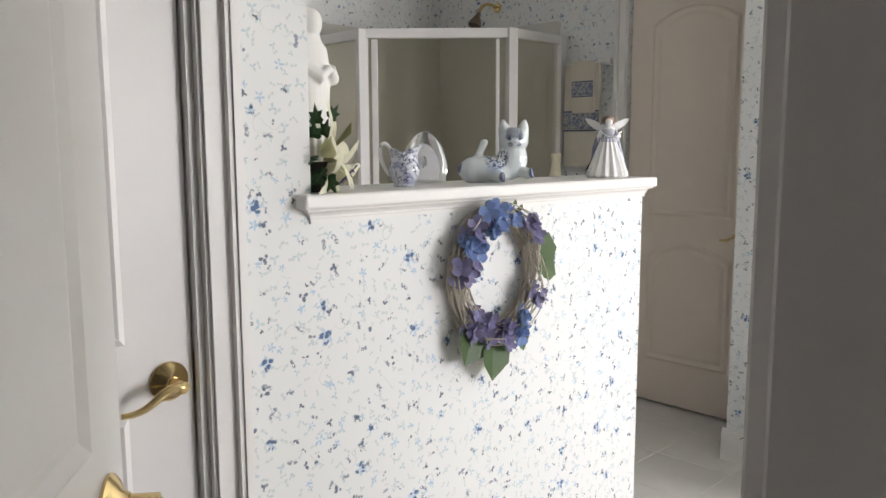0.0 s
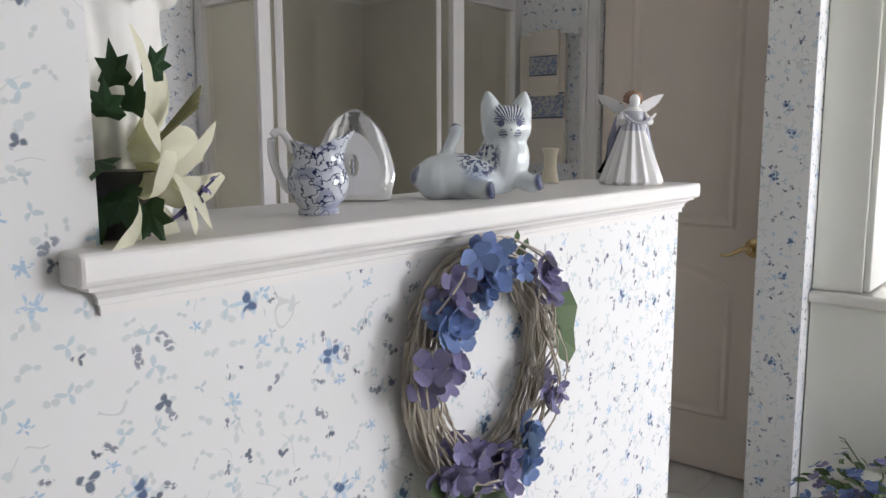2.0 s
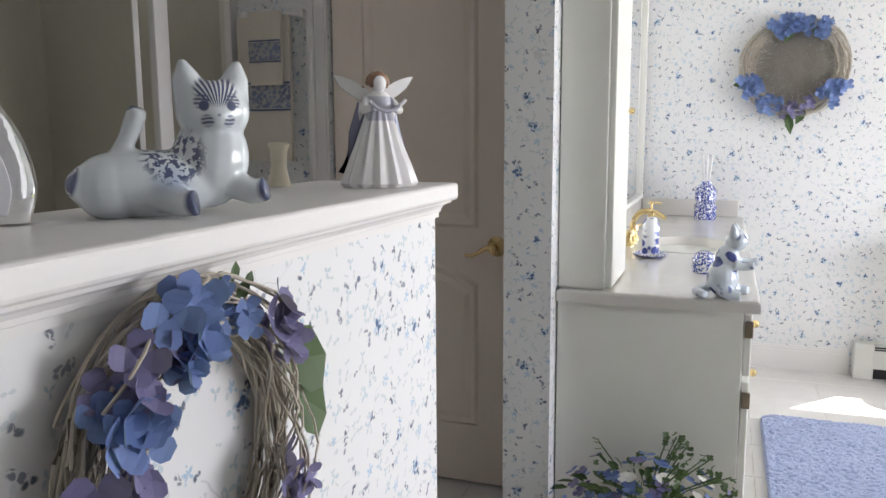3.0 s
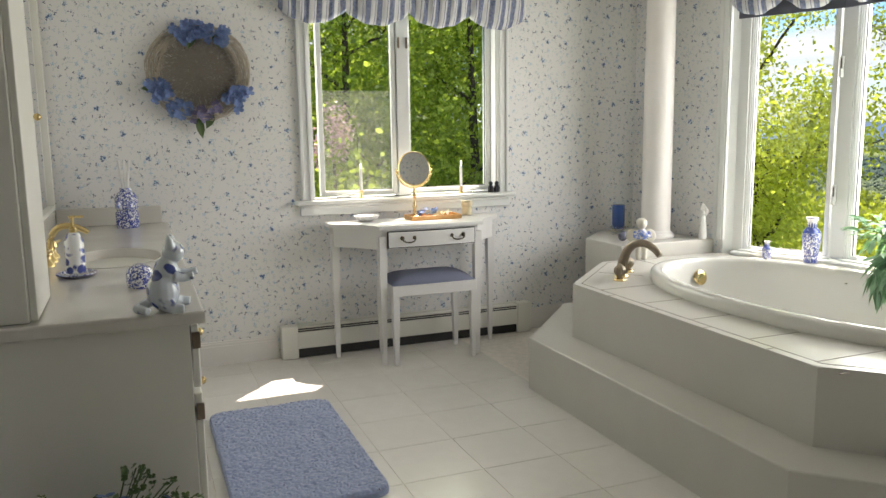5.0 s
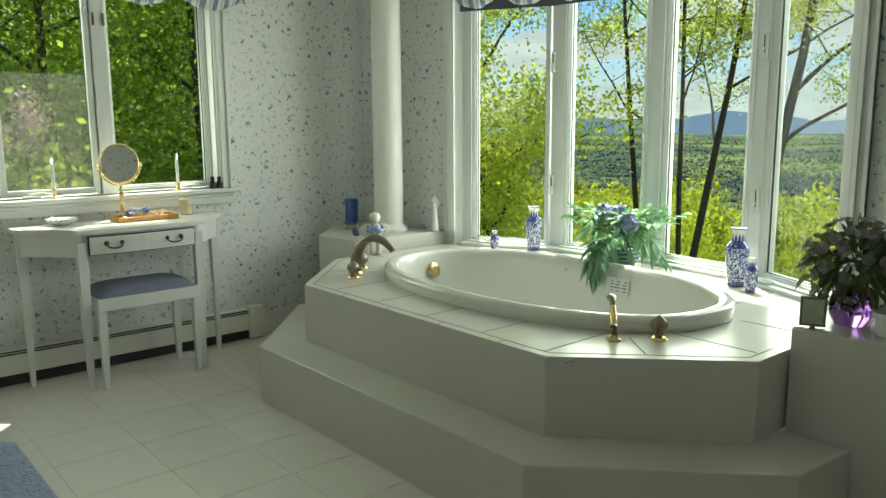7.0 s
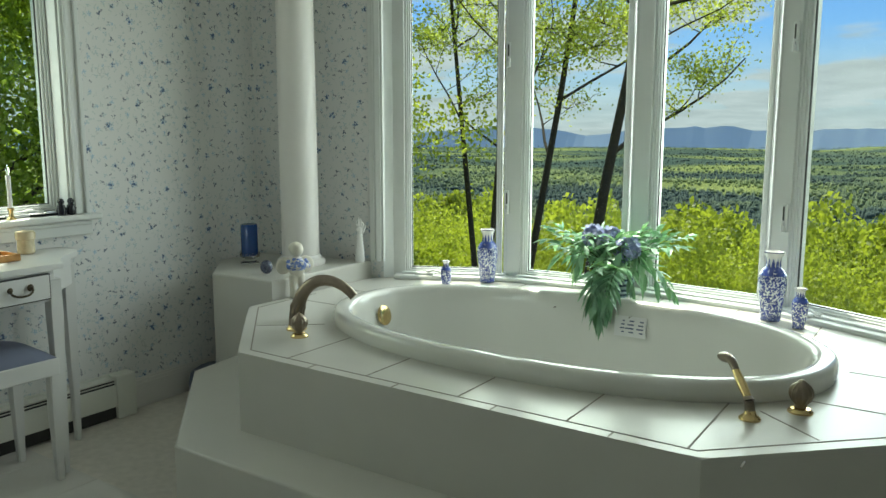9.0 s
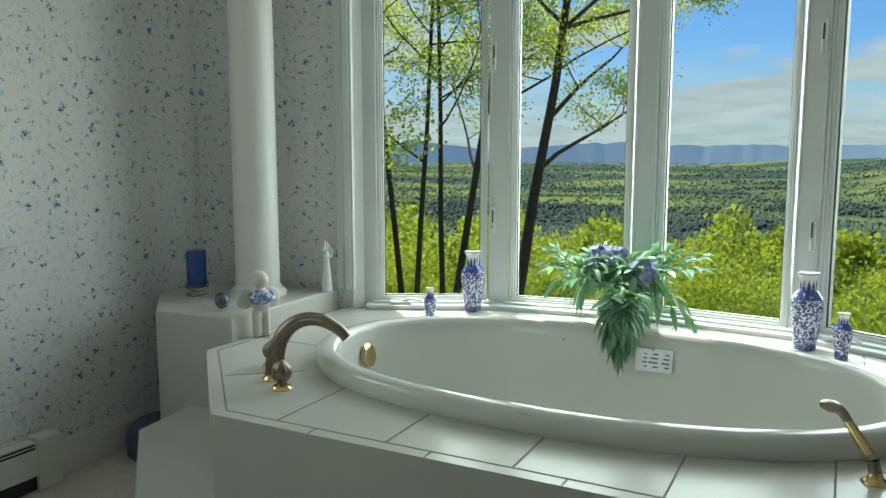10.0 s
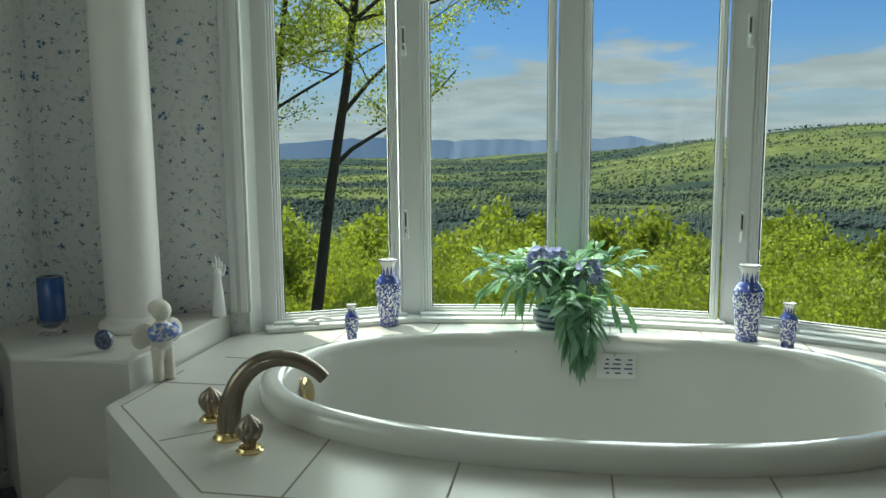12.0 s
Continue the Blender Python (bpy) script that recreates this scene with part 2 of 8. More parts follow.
def tile_material():
    m = Nodes("white_floor_tile")
    r = m.node("ShaderNodeObjectInfo").outputs["Random"]
    p = m.position()
    cloud = m.noise(14, 5, p, 0.6)
    c = m.mix(cloud, (0.66, 0.645, 0.61), (0.74, 0.725, 0.69))
    c = m.mix(m.math('MULTIPLY', r, 0.25), c, (0.60, 0.58, 0.54))
    m.link(c, m.bsdf.inputs["Base Color"])
    m.link(m.math('ADD', 0.16, m.math('MULTIPLY', cloud, 0.14)), m.bsdf.inputs["Roughness"])
    m.bump(m.noise(26, 3, p), 0.10, 0.002)
    return m.mat


def rug_material():
    m = Nodes("blue_bath_mat_pile")
    p = m.position()
    c = m.mix(m.noise(9, 4, p), (0.25, 0.31, 0.50), (0.34, 0.41, 0.60))
    c = m.mix(m.math('MULTIPLY', m.ramp(m.noise(190, 3, p), 0.40, 0.60), 0.30), c, (0.18, 0.22, 0.38))
    m.link(c, m.bsdf.inputs["Base Color"])
    m.bsdf.inputs["Roughness"].default_value = 0.95
    m.bsdf.inputs["Sheen Weight"].default_value = 0.4
    m.bump(m.noise(260, 3, p), 0.55, 0.005)
    return m.mat


def fabric_stripe():
    """White cotton with blue woven stripes, for the valances."""
    m = Nodes("blue_striped_cotton")
    tc = m.node("ShaderNodeTexCoord").outputs["UV"]
    s = m.node("ShaderNodeSeparateXYZ")
    m.link(tc, s.inputs[0])
    w = m.math('FRACT', m.math('MULTIPLY', s.outputs[0], 15.0))
    broad = m.math('MULTIPLY', m.math('GREATER_THAN', w, 0.24), m.math('LESS_THAN', w, 0.66))
    thin = m.math('MULTIPLY', m.math('GREATER_THAN', w, 0.82), m.math('LESS_THAN', w, 0.88))
    f = m.math('ADD', m.math('MULTIPLY', broad, m.math('ADD', 0.35, m.math('MULTIPLY', m.noise(70, 3, tc), 0.9))), m.math('MULTIPLY', thin, 0.8), True)
    c = m.mix(f, (0.60, 0.61, 0.63), (0.09, 0.13, 0.26))
    m.link(c, m.bsdf.inputs["Base Color"])
    m.bsdf.inputs["Roughness"].default_value = 0.9
    m.bump(m.noise(600, 2, m.position()), 0.3, 0.001)
    return m.mat


def pile_noise_flower(name, a, b):
    return leafy(name, a, b, 0.30, 0.6)


M_PAPER = wallpaper()
M_TRIM = plain("white_gloss_trim", (0.76, 0.74, 0.72), 0.46, var=0.04)
M_DOOR = plain("white_door_paint", (0.80, 0.775, 0.765), 0.38, var=0.03)
# door paint with the shower room's warm, dim light put into the colour
M_DOOR_WARM_SHADE = plain("warm_shade_door_paint", (0.74, 0.645, 0.56), 0.42, var=0.04)
M_SASH = plain("white_window_paint", (0.70, 0.72, 0.71), 0.40, var=0.05)
M_CEIL = plain("ceiling_paint", (0.78, 0.78, 0.76), 0.8)
M_PLAIN = plain("plain_wall_paint", (0.74, 0.73, 0.71), 0.7)
M_CAB = plain("cream_cabinet_paint", (0.72, 0.72, 0.665), 0.36, var=0.04, coat=0.1)
M_STONE = plain("white_cultured_marble", (0.64, 0.62, 0.58), 0.20, var=0.08, scale=5, coat=0.3, bump=0.05)
M_DECK = plain("white_deck_tile", (0.56, 0.55, 0.51), 0.30, var=0.06, scale=6, coat=0.1, bump=0.08, bscale=30)
M_GROUT = plain("sandy_grout", (0.63, 0.595, 0.54), 0.9, var=0.2, scale=30)
M_JOINT = plain("dark_joint", (0.26, 0.24, 0.21), 0.9)
M_TUB = plain("white_acrylic", (0.72, 0.72, 0.68), 0.14, var=0.02, scale=3, coat=0.5, bump=0.0)
M_TILE = tile_material()
M_RUG = rug_material()
M_BRASS = plain("polished_brass", (0.74, 0.56, 0.28), 0.18, 1.0, var=0.1, bump=0.03)
M_NICKEL = plain("antique_bronze_nickel", (0.26, 0.215, 0.17), 0.30, 1.0, var=0.25, scale=30, bump=0.05)
M_PULL = plain("dark_antique_brass", (0.10, 0.085, 0.06), 0.35, 1.0, var=0.2, scale=30, bump=0.05)
M_DARK = plain("dark_gap", (0.03, 0.03, 0.03), 0.7)
M_WOOD = plain("honey_wood", (0.48, 0.25, 0.08), 0.4, var=0.3, scale=40)
M_BARK = plain("grey_bark", (0.07, 0.055, 0.045), 0.9, var=0.4, scale=6, bump=0.8, bscale=20, dist=0.03)
M_GLASS = pane_glass("clear_window_glass", (0.93, 0.96, 0.94))
M_VEIL = pale_veil("pale_window_veil")
M_SHOWER = pane_glass("shower_glass", (0.93, 0.92, 0.88))
M_MIRROR = plain("silvered_mirror", (0.92, 0.93, 0.93), 0.02, 1.0, var=0.0, bump=0.0, rvar=0.0)
M_STRIPE = fabric_stripe()
M_CHINA = plain("white_glazed_china", (0.80, 0.80, 0.80), 0.14, var=0.03, coat=0.5, bump=0.0)
M_BISQUE = plain("matte_white_bisque", (0.76, 0.75, 0.72), 0.55, var=0.05, bump=0.05)
M_DELFT = porcelain("blue_and_white_porcelain", (0.78, 0.80, 0.82), (0.015, 0.03, 0.16), 22, 0.50, 0.56)
M_DELFT_DENSE = porcelain("dense_blue_and_white_porcelain", (0.74, 0.77, 0.82), (0.012, 0.025, 0.16), 100, 0.57, 0.62)
M_BLUEGLASS = plain("blue_wax", (0.008, 0.06, 0.26), 0.25, var=0.1, coat=0.5)
M_CLEAR = solid_glass("clear_crystal")
M_STEM = plain("pale_twig", (0.50, 0.45, 0.37), 0.85, var=0.3, scale=60)
M_BLUEPETAL = pile_noise_flower("blue_silk_petals", (0.055, 0.09, 0.32), (0.26, 0.38, 0.72))
M_PURPLE = pile_noise_flower("lavender_silk_petals", (0.09, 0.08, 0.22), (0.29, 0.27, 0.48))
M_SILKLEAF = leafy("green_silk_leaf", (0.04, 0.085, 0.03), (0.11, 0.17, 0.06), 0.2)
M_LAVENDER = pile_noise_flower("lavender_blue_silk", (0.14, 0.17, 0.48), (0.50, 0.54, 0.84))
M_HOUSELEAF = leafy("variegated_house_leaf", (0.05, 0.20, 0.09), (0.44, 0.68, 0.50), 0.3, 0.35)
M_SHRUB = leafy("spring_shrub_leaf", (0.07, 0.115, 0.014), (0.72, 0.78, 0.15), 0.60, 0.5, "both")
M_TREELEAF = leafy("spring_tree_leaf", (0.42, 0.48, 0.08), (0.80, 0.86, 0.30), 0.80)
M_WOODLEAF = leafy("maple_leaf", (0.06, 0.15, 0.02), (0.66, 0.78, 0.22), 0.72)

# ---- building helpers ----


def finish(bm, name, mat, smooth=False):
    me = bpy.data.meshes.new(name)
    bmesh.ops.recalc_face_normals(bm, faces=bm.faces)
    if smooth:
        for f in bm.faces:
            f.smooth = True
    bm.to_mesh(me)
    bm.free()
    if mat:
        me.materials.append(mat)
    if smooth:
        me.set_sharp_from_angle(angle=radians(40))
    return me


def part(name, bm, mat, parent=None, label="", smooth=False):
    """One mesh object from a bmesh, under a thing or part."""
    ob = new(name, finish(bm, name, mat, smooth))
    if parent:
        ob.parent = parent
    if label:
        ob["label"] = label
    return ob


def thing(name, at, label, category, group="", turn=0):
    ob = new(name)
    ob.empty_display_size = 0.05
    ob.matrix_basis = pose(*at, 0, 0, turn)
    return tagged(ob, label, category, group)


def setting(name, bm, mat, label="", smooth=False, category=""):
    return tagged(part(name, bm, mat, None, label, smooth), label, category, "", "structure")


def box(bm, x0, y0, z0, x1, y1, z1, bevel=0.0, seg=2, m=None):
    vs = [bm.verts.new((x, y, z)) for z in (z0, z1) for y in (y0, y1) for x in (x0, x1)]
    fs = [bm.faces.new([vs[i] for i in q]) for q in ((0, 2, 3, 1), (4, 5, 7, 6), (0, 1, 5, 4), (2, 6, 7, 3), (0, 4, 6, 2), (1, 3, 7, 5))]
    if bevel:
        edges = {e for f in fs for e in f.edges}
        r = bmesh.ops.bevel(bm, geom=list(edges), offset=bevel, segments=seg, affect='EDGES', profile=0.5)
        vs = list({v for f in r["faces"] for v in f.verts} | {v for v in vs if v.is_valid})
    if m:
        bmesh.ops.transform(bm, matrix=m, verts=[v for v in vs if v.is_valid])
    return bm


def nb(*a, **k):
    """A new bmesh with one box."""
    return box(bmesh.new(), *a, **k)


def prism(bm, pts, z0, z1, bevel=0.0):
    """An upright block over a plan outline."""
    lo = [bm.verts.new((x, y, z0)) for x, y in pts]
    hi = [bm.verts.new((x, y, z1)) for x, y in pts]
    n = len(pts)
    top = bm.faces.new(hi)
    bm.faces.new(lo[::-1])
    for i in range(n):
        bm.faces.new((lo[i], lo[(i + 1) % n], hi[(i + 1) % n], hi[i]))
    if bevel:
        bmesh.ops.bevel(bm, geom=list(top.edges), offset=bevel, segments=3, affect='EDGES', profile=0.5)
    return bm


def lathe(bm, profile, seg=28, at=(0, 0, 0), sx=1.0, sy=1.0, flute=0.0, flutes=0):
    """Turned shape from (radius, height) pairs."""
    rings = []
    for r, z in profile:
        if r < 1e-5:
            rings.append([bm.verts.new((at[0], at[1], at[2] + z))])
            continue
        ring = []
        for i in range(seg):
            a = 2 * math.pi * i / seg
            rr = r * (1 + flute * math.cos(flutes * a))
            ring.append(bm.verts.new((at[0] + sx * rr * math.cos(a), at[1] + sy * rr * math.sin(a), at[2] + z)))
        rings.append(ring)
    for a, b in zip(rings, rings[1:]):
        if len(a) == 1 and len(b) == 1:
            continue
        for i in range(seg):
            j = (i + 1) % seg
            if len(a) == 1:
                bm.faces.new((a[0], b[i], b[j]))
            elif len(b) == 1:
                bm.faces.new((a[i], a[j], b[0]))
            else:
                bm.faces.new((a[i], a[j], b[j], b[i]))
    for ring, flip in ((rings[0], True), (rings[-1], False)):
        if len(ring) > 2:
            bm.faces.new(ring[::-1] if flip else ring)
    return bm


def tube(bm, pts, radii, seg=8, cap=True):
    """A round rod along points; radii: one number or one a point."""
    pts = [Vector(p) for p in pts]
    if isinstance(radii, (int, float)):
        radii = [radii] * len(pts)
    rings = []
    up = Vector((0, 0, 1))
    for i, p in enumerate(pts):
        d = (pts[min(i + 1, len(pts) - 1)] - pts[max(i - 1, 0)])
        if d.length < 1e-9:
            d = Vector((0, 0, 1))
        d.normalize()
        ref = up if abs(d.dot(up)) < 0.95 else Vector((1, 0, 0))
        a = d.cross(ref).normalized()
        b = a.cross(d)
        rings.append([bm.verts.new(p + radii[i] * (math.cos(2 * math.pi * k / seg) * a + math.sin(2 * math.pi * k / seg) * b)) for k in range(seg)])
    for r0, r1 in zip(rings, rings[1:]):
        for k in range(seg):
            bm.faces.new((r0[k], r0[(k + 1) % seg], r1[(k + 1) % seg], r1[k]))
    if cap:
        bm.faces.new(rings[0][::-1])
        bm.faces.new(rings[-1])
    return bm


def ball(bm, at, rx, ry=None, rz=None, u=18, v=12, rot=None):
    ry, rz = ry or rx, rz or rx
    m = Matrix.Translation(at) @ (rot.to_4x4() if rot else Matrix()) @ Matrix.Diagonal((rx, ry, rz, 1))
    bmesh.ops.create_uvsphere(bm, u_segments=u, v_segments=v, radius=1.0, matrix=m)
    return bm


def curve_pts(fn, n):
    return [fn(i / (n - 1)) for i in range(n)]


def bezier(p0, p1, p2, p3, n=14):
    p0, p1, p2, p3 = map(Vector, (p0, p1, p2, p3))
    return [(1 - t) ** 3 * p0 + 3 * (1 - t) ** 2 * t * p1 + 3 * (1 - t) * t * t * p2 + t ** 3 * p3 for t in (i / (n - 1) for i in range(n))]


def wall_run(bm, a, b, z0, z1, thick, holes=()):
    """A wall from a to b (its room face; thickness to the left of the way) with holes (s0, s1, h0, h1) along it."""
    a, b = Vector((*a, 0)), Vector((*b, 0))
    d = (b - a).normalized()
    length = (b - a).length
    nrm = Vector((-d.y, d.x, 0))
    cuts = [0.0]
    for s0, s1, h0, h1 in sorted(holes):
        cuts += [s0, s1]
    cuts.append(length)

    def blk(s0, s1, h0, h1):
        if s1 - s0 < 1e-4 or h1 - h0 < 1e-4:
            return
        q = [a + d * s0, a + d * s1, a + d * s1 + nrm * thick, a + d * s0 + nrm * thick]
        prism(bm, [(p.x, p.y) for p in q], h0, h1)

    for i in range(0, len(cuts), 2):
        blk(cuts[i], cuts[i + 1], z0, z1)
    for s0, s1, h0, h1 in holes:
        blk(s0, s1, z0, h0)
        blk(s0, s1, h1, z1)
    return bm


# ---- structure ----
CEIL = 2.45
EAST = 5.14
HALF = 1.22      # room face of the half wall and vanity wall
BACK = 3.38      # far wall of the shower room
SHOWER_X = 3.27  # its side wall with the door
W_Y0, W_Y1, W_Z0, W_Z1 = -0.092, -1.235, 0.875, 2.02  # window opening in the east wall

def build_shell():
    slab = nb(-1.6, -2.9, -0.12, 5.4, 3.6, -0.0016)
    floor = setting("floor", slab, M_GROUT, "white glazed floor tiles with thin sandy grout")
    bm = nb(-1.6, -2.9, CEIL, 5.4, 3.6, CEIL + 0.12)
    setting("ceiling", bm, M_CEIL, "plain white ceiling")
    # east wall with its window
    bm = bmesh.new()
    wall_run(bm, (EAST, -2.21), (EAST, 1.345), 0, CEIL, -0.16, [(W_Y1 + 2.21, W_Y0 + 2.21, W_Z0, W_Z1)])
    setting("wall_east", bm, M_PAPER, "white wallpaper with small blue flowers")
    # short wall beside the bow window
    bm = bmesh.new()
    wall_run(bm, (4.448, -2.360), (EAST, -2.21), 0, CEIL, -0.16)
    setting("wall_bay_side", bm, M_PAPER, "white wallpaper with small blue flowers beside the bow window")
    bm = bmesh.new()
    wall_run(bm, (0.85, -2.29), (2.232, -2.357), 0, CEIL, -0.16)
    setting("wall_bay_far_side", bm, M_PAPER, "white floral wallpaper beside the bow window")
    bm = bmesh.new()
    wall_run(bm, (0.98, 0.05), (0.98, -2.35), 0, CEIL, -0.14)
    setting("wall_west", bm, M_PAPER, "white floral wallpaper")
    bm = bmesh.new()
    wall_run(bm, (0.50, 0.05), (0.98, 0.05), 0, CEIL, 0.10)
    setting("wall_entry", bm, M_PAPER, "white floral wallpaper beside the entry")
    bm = bmesh.new()
    wall_run(bm, (-1.5, 1.34), (-1.5, -1.0), 0, CEIL, -0.1)
    wall_run(bm, (-1.5, -1.0), (0.85, -1.0), 0, CEIL, -0.1)
    setting("wall_hall", bm, M_PLAIN, "plain painted hall wall")
    # wall with the closet door, up to the half wall
    bm = bmesh.new()
    wall_run(bm, (-1.5, HALF), (0.84, HALF), 0, CEIL, 0.20, [(1.5 - 0.16, 1.5 + 0.615, 0, 2.03)])
    setting("wall_closet", bm, M_PAPER, "white wallpaper with small blue flowers")
    bm = bmesh.new()
    wall_run(bm, (-0.30, 1.42), (-0.30, 2.1), 0, CEIL, 0.1)
    wall_run(bm, (-0.30, 2.1), (0.84, 2.1), 0, CEIL, 0.1)
    setting("wall_closet_inside", bm, M_PLAIN, "plain closet wall")
    # half wall
    bm = nb(0.84, HALF, 0, 2.0, HALF + 0.20, 1.095)
    setting("half_wall", bm, M_PAPER, "waist-high wall papered with blue flowers")
    # vanity wall, ending beside the passage
    bm = bmesh.new()
    wall_run(bm, (2.88, HALF - 0.01), (EAST, HALF - 0.01), 0, CEIL, 0.135)
    setting("wall_vanity", bm, M_PAPER, "white floral wallpaper behind the vanity")
    # shower room
    bm = bmesh.new()
    wall_run(bm, (SHOWER_X, BACK), (SHOWER_X, 1.345), 0, CEIL, 0.12, [(BACK - 2.09, BACK - 1.42, 0, 2.03)])
    setting("wall_shower_side", bm, M_PAPER, "white floral wallpaper in the shower room")
    bm = bmesh.new()
    wall_run(bm, (0.84, BACK), (SHOWER_X + 0.12, BACK), 0, CEIL, 0.12)
    setting("wall_shower_back", bm, M_PAPER, "white floral wallpaper above the shower")
    bm = bmesh.new()
    wall_run(bm, (0.84, 1.42), (0.84, BACK), 0, CEIL, 0.1)
    setting("wall_shower_west", bm, M_PAPER, "white floral wallpaper in the shower room")
    # unseen walls, added to keep outdoor light from leaking under the door
    bm = nb(SHOWER_X + 0.12, 1.345, 0, SHOWER_X + 0.9, 1.36, CEIL)
    box(bm, SHOWER_X + 0.9, 1.3605, 0, SHOWER_X + 1.0, 2.3, CEIL)
    box(bm, SHOWER_X + 0.121, 2.301, 0, SHOWER_X + 1.0, 2.4, CEIL)
    setting("wall_light_stop", bm, M_PLAIN, "unseen plain wall added behind the door to stop light")
    # ledge of the half wall: board over a stepped moulding
    bm = nb(0.806, 1.188, 1.1235, 2.030, 1.452, 1.152, 0.006, 3)
    ledge = setting("ledge", bm, M_TRIM, "white painted wooden ledge with moulded edge")
    # cove moulding under the board: one stepped, closed ring of profile
    steps = [(1.0955, 0.0050), (1.1040, 0.0050), (1.1050, 0.0078), (1.1100, 0.0082), (1.1145, 0.0112), (1.1180, 0.0160), (1.1190, 0.0210), (1.1238, 0.0222)]
    bm = bmesh.new()
    rings = [[bm.verts.new(p) for p in ((0.8395 - o, HALF - o, z), (2.0 + o, HALF - o, z), (2.0 + o, HALF + 0.20 + o, z), (0.8395 - o, HALF + 0.20 + o, z))] for z, o in steps]
    for a, b in zip(rings, rings[1:]):
        for k in range(4):
            bm.faces.new((a[k], a[(k + 1) % 4], b[(k + 1) % 4], b[k]))
    bm.faces.new(rings[0][::-1])
    bm.faces.new(rings[-1])
    part("moulding", bm, M_TRIM, ledge)
    return floor


def baseboard_run(bm, a, b, inward):
    """Moulded board, 0.13 m high, along the wall face from a to b."""
    a, b, n = Vector((*a, 0)), Vector((*b, 0)), Vector((*inward, 0)).normalized()
    for t, z0, z1 in ((0.015, 0, 0.105), (0.011, 0.105, 0.12), (0.006, 0.12, 0.13)):
        q = [a, b, b + n * t, a + n * t]
        prism(bm, [(p.x, p.y) for p in q], z0, z1)


def build_trim():
    for a, b, n in (((EAST, 1.2), (EAST, 0.135), (-1, 0)), ((EAST, -1.43), (EAST, -2.2), (-1, 0)),
                    ((0.71, HALF), (2.0, HALF), (0, -1)), ((2.0, HALF - 0.015), (2.0, 1.42), (1, 0)),
                    ((2.88, HALF - 0.025), (2.88, 1.36), (-1, 0)), ((0.84, BACK), (2.3, BACK), (0, -1)),
                    ((SHOWER_X, 2.2), (SHOWER_X, 2.46), (-1, 0))):
        bm = bmesh.new()
        baseboard_run(bm, a, b, n)
        setting("baseboard", bm, M_TRIM, "white moulded baseboard")


def casing(name, a, b, height, inward, w=0.075):
    """Door casing round an opening between a and b on a wall face."""
    a, b, n = Vector((*a, 0)), Vector((*b, 0)), Vector((*inward, 0))
    d = (b - a).normalized()
    bm = bmesh.new()
    for s, e in ((a, -d), (b, d)):
        for f0, f1, t in ((0.0, 1.0, 0.012), (0.08, 0.30, 0.019), (0.62, 0.97, 0.024), (0.74, 0.90, 0.028)):
            p, q = s + e * w * f0, s + e * w * f1
            prism(bm, [(v.x, v.y) for v in (p, q, q + n * t, p + n * t)], 0, height + w * f1)
    for f0, f1, t in ((0.0, 1.0, 0.011), (0.08, 0.30, 0.018), (0.62, 0.97, 0.023)):
        p, q = a - d * w * f0, b + d * w * f0
        prism(bm, [(v.x, v.y) for v in (p, q, q + n * t, p + n * t)], height + w * f0, height + w * f1)
    return setting(name, bm, M_TRIM, "white fluted door casing")


def door_leaf(name, w, h, label, arch=False, mat=None):
    """Panelled leaf in its own space: x across from the hinge, y thickness, panels proud on the -y face."""
    root = tagged(new(name), label, "door", "", "structure")
    t = 0.038
    bm = nb(0, 0, 0.012, w, t, h, 0.002)
    part("leaf", bm, mat or M_DOOR, root)
    rail = 0.115
    for z0, z1 in ((0.22, 0.80), (0.92, h - 0.14)):
        for face, sgn in ((0.0, -1), (t, 1)):
            bm = bmesh.new()
            x0, x1 = rail, w - rail
            n = 13
            outline = []
            for k in (0, 1, 2, 3):
                inset = (0.0, 0.012, 0.03, 0.048)[k]
                lift = (0.0, 0.009, 0.003, 0.008)[k]
                pts = [(x0 + inset, z0 + inset), (x1 - inset, z0 + inset)]
                for i in range(n):
                    f = i / (n - 1)
                    zt = z1 - inset - (0.07 * (2 * f - 1) ** 2 if arch else 0)
                    pts.append((x1 - inset + (x0 - x1 + 2 * inset) * f, zt))
                outline.append([bm.verts.new((x, face + sgn * lift, z)) for x, z in pts])
            for r0, r1 in zip(outline, outline[1:]):
                for i in range(len(r0)):
                    j = (i + 1) % len(r0)
                    bm.faces.new((r0[i], r0[j], r1[j], r1[i]))
            bm.faces.new(outline[-1])
            part("panel", bm, mat or M_DOOR, root)
    return root


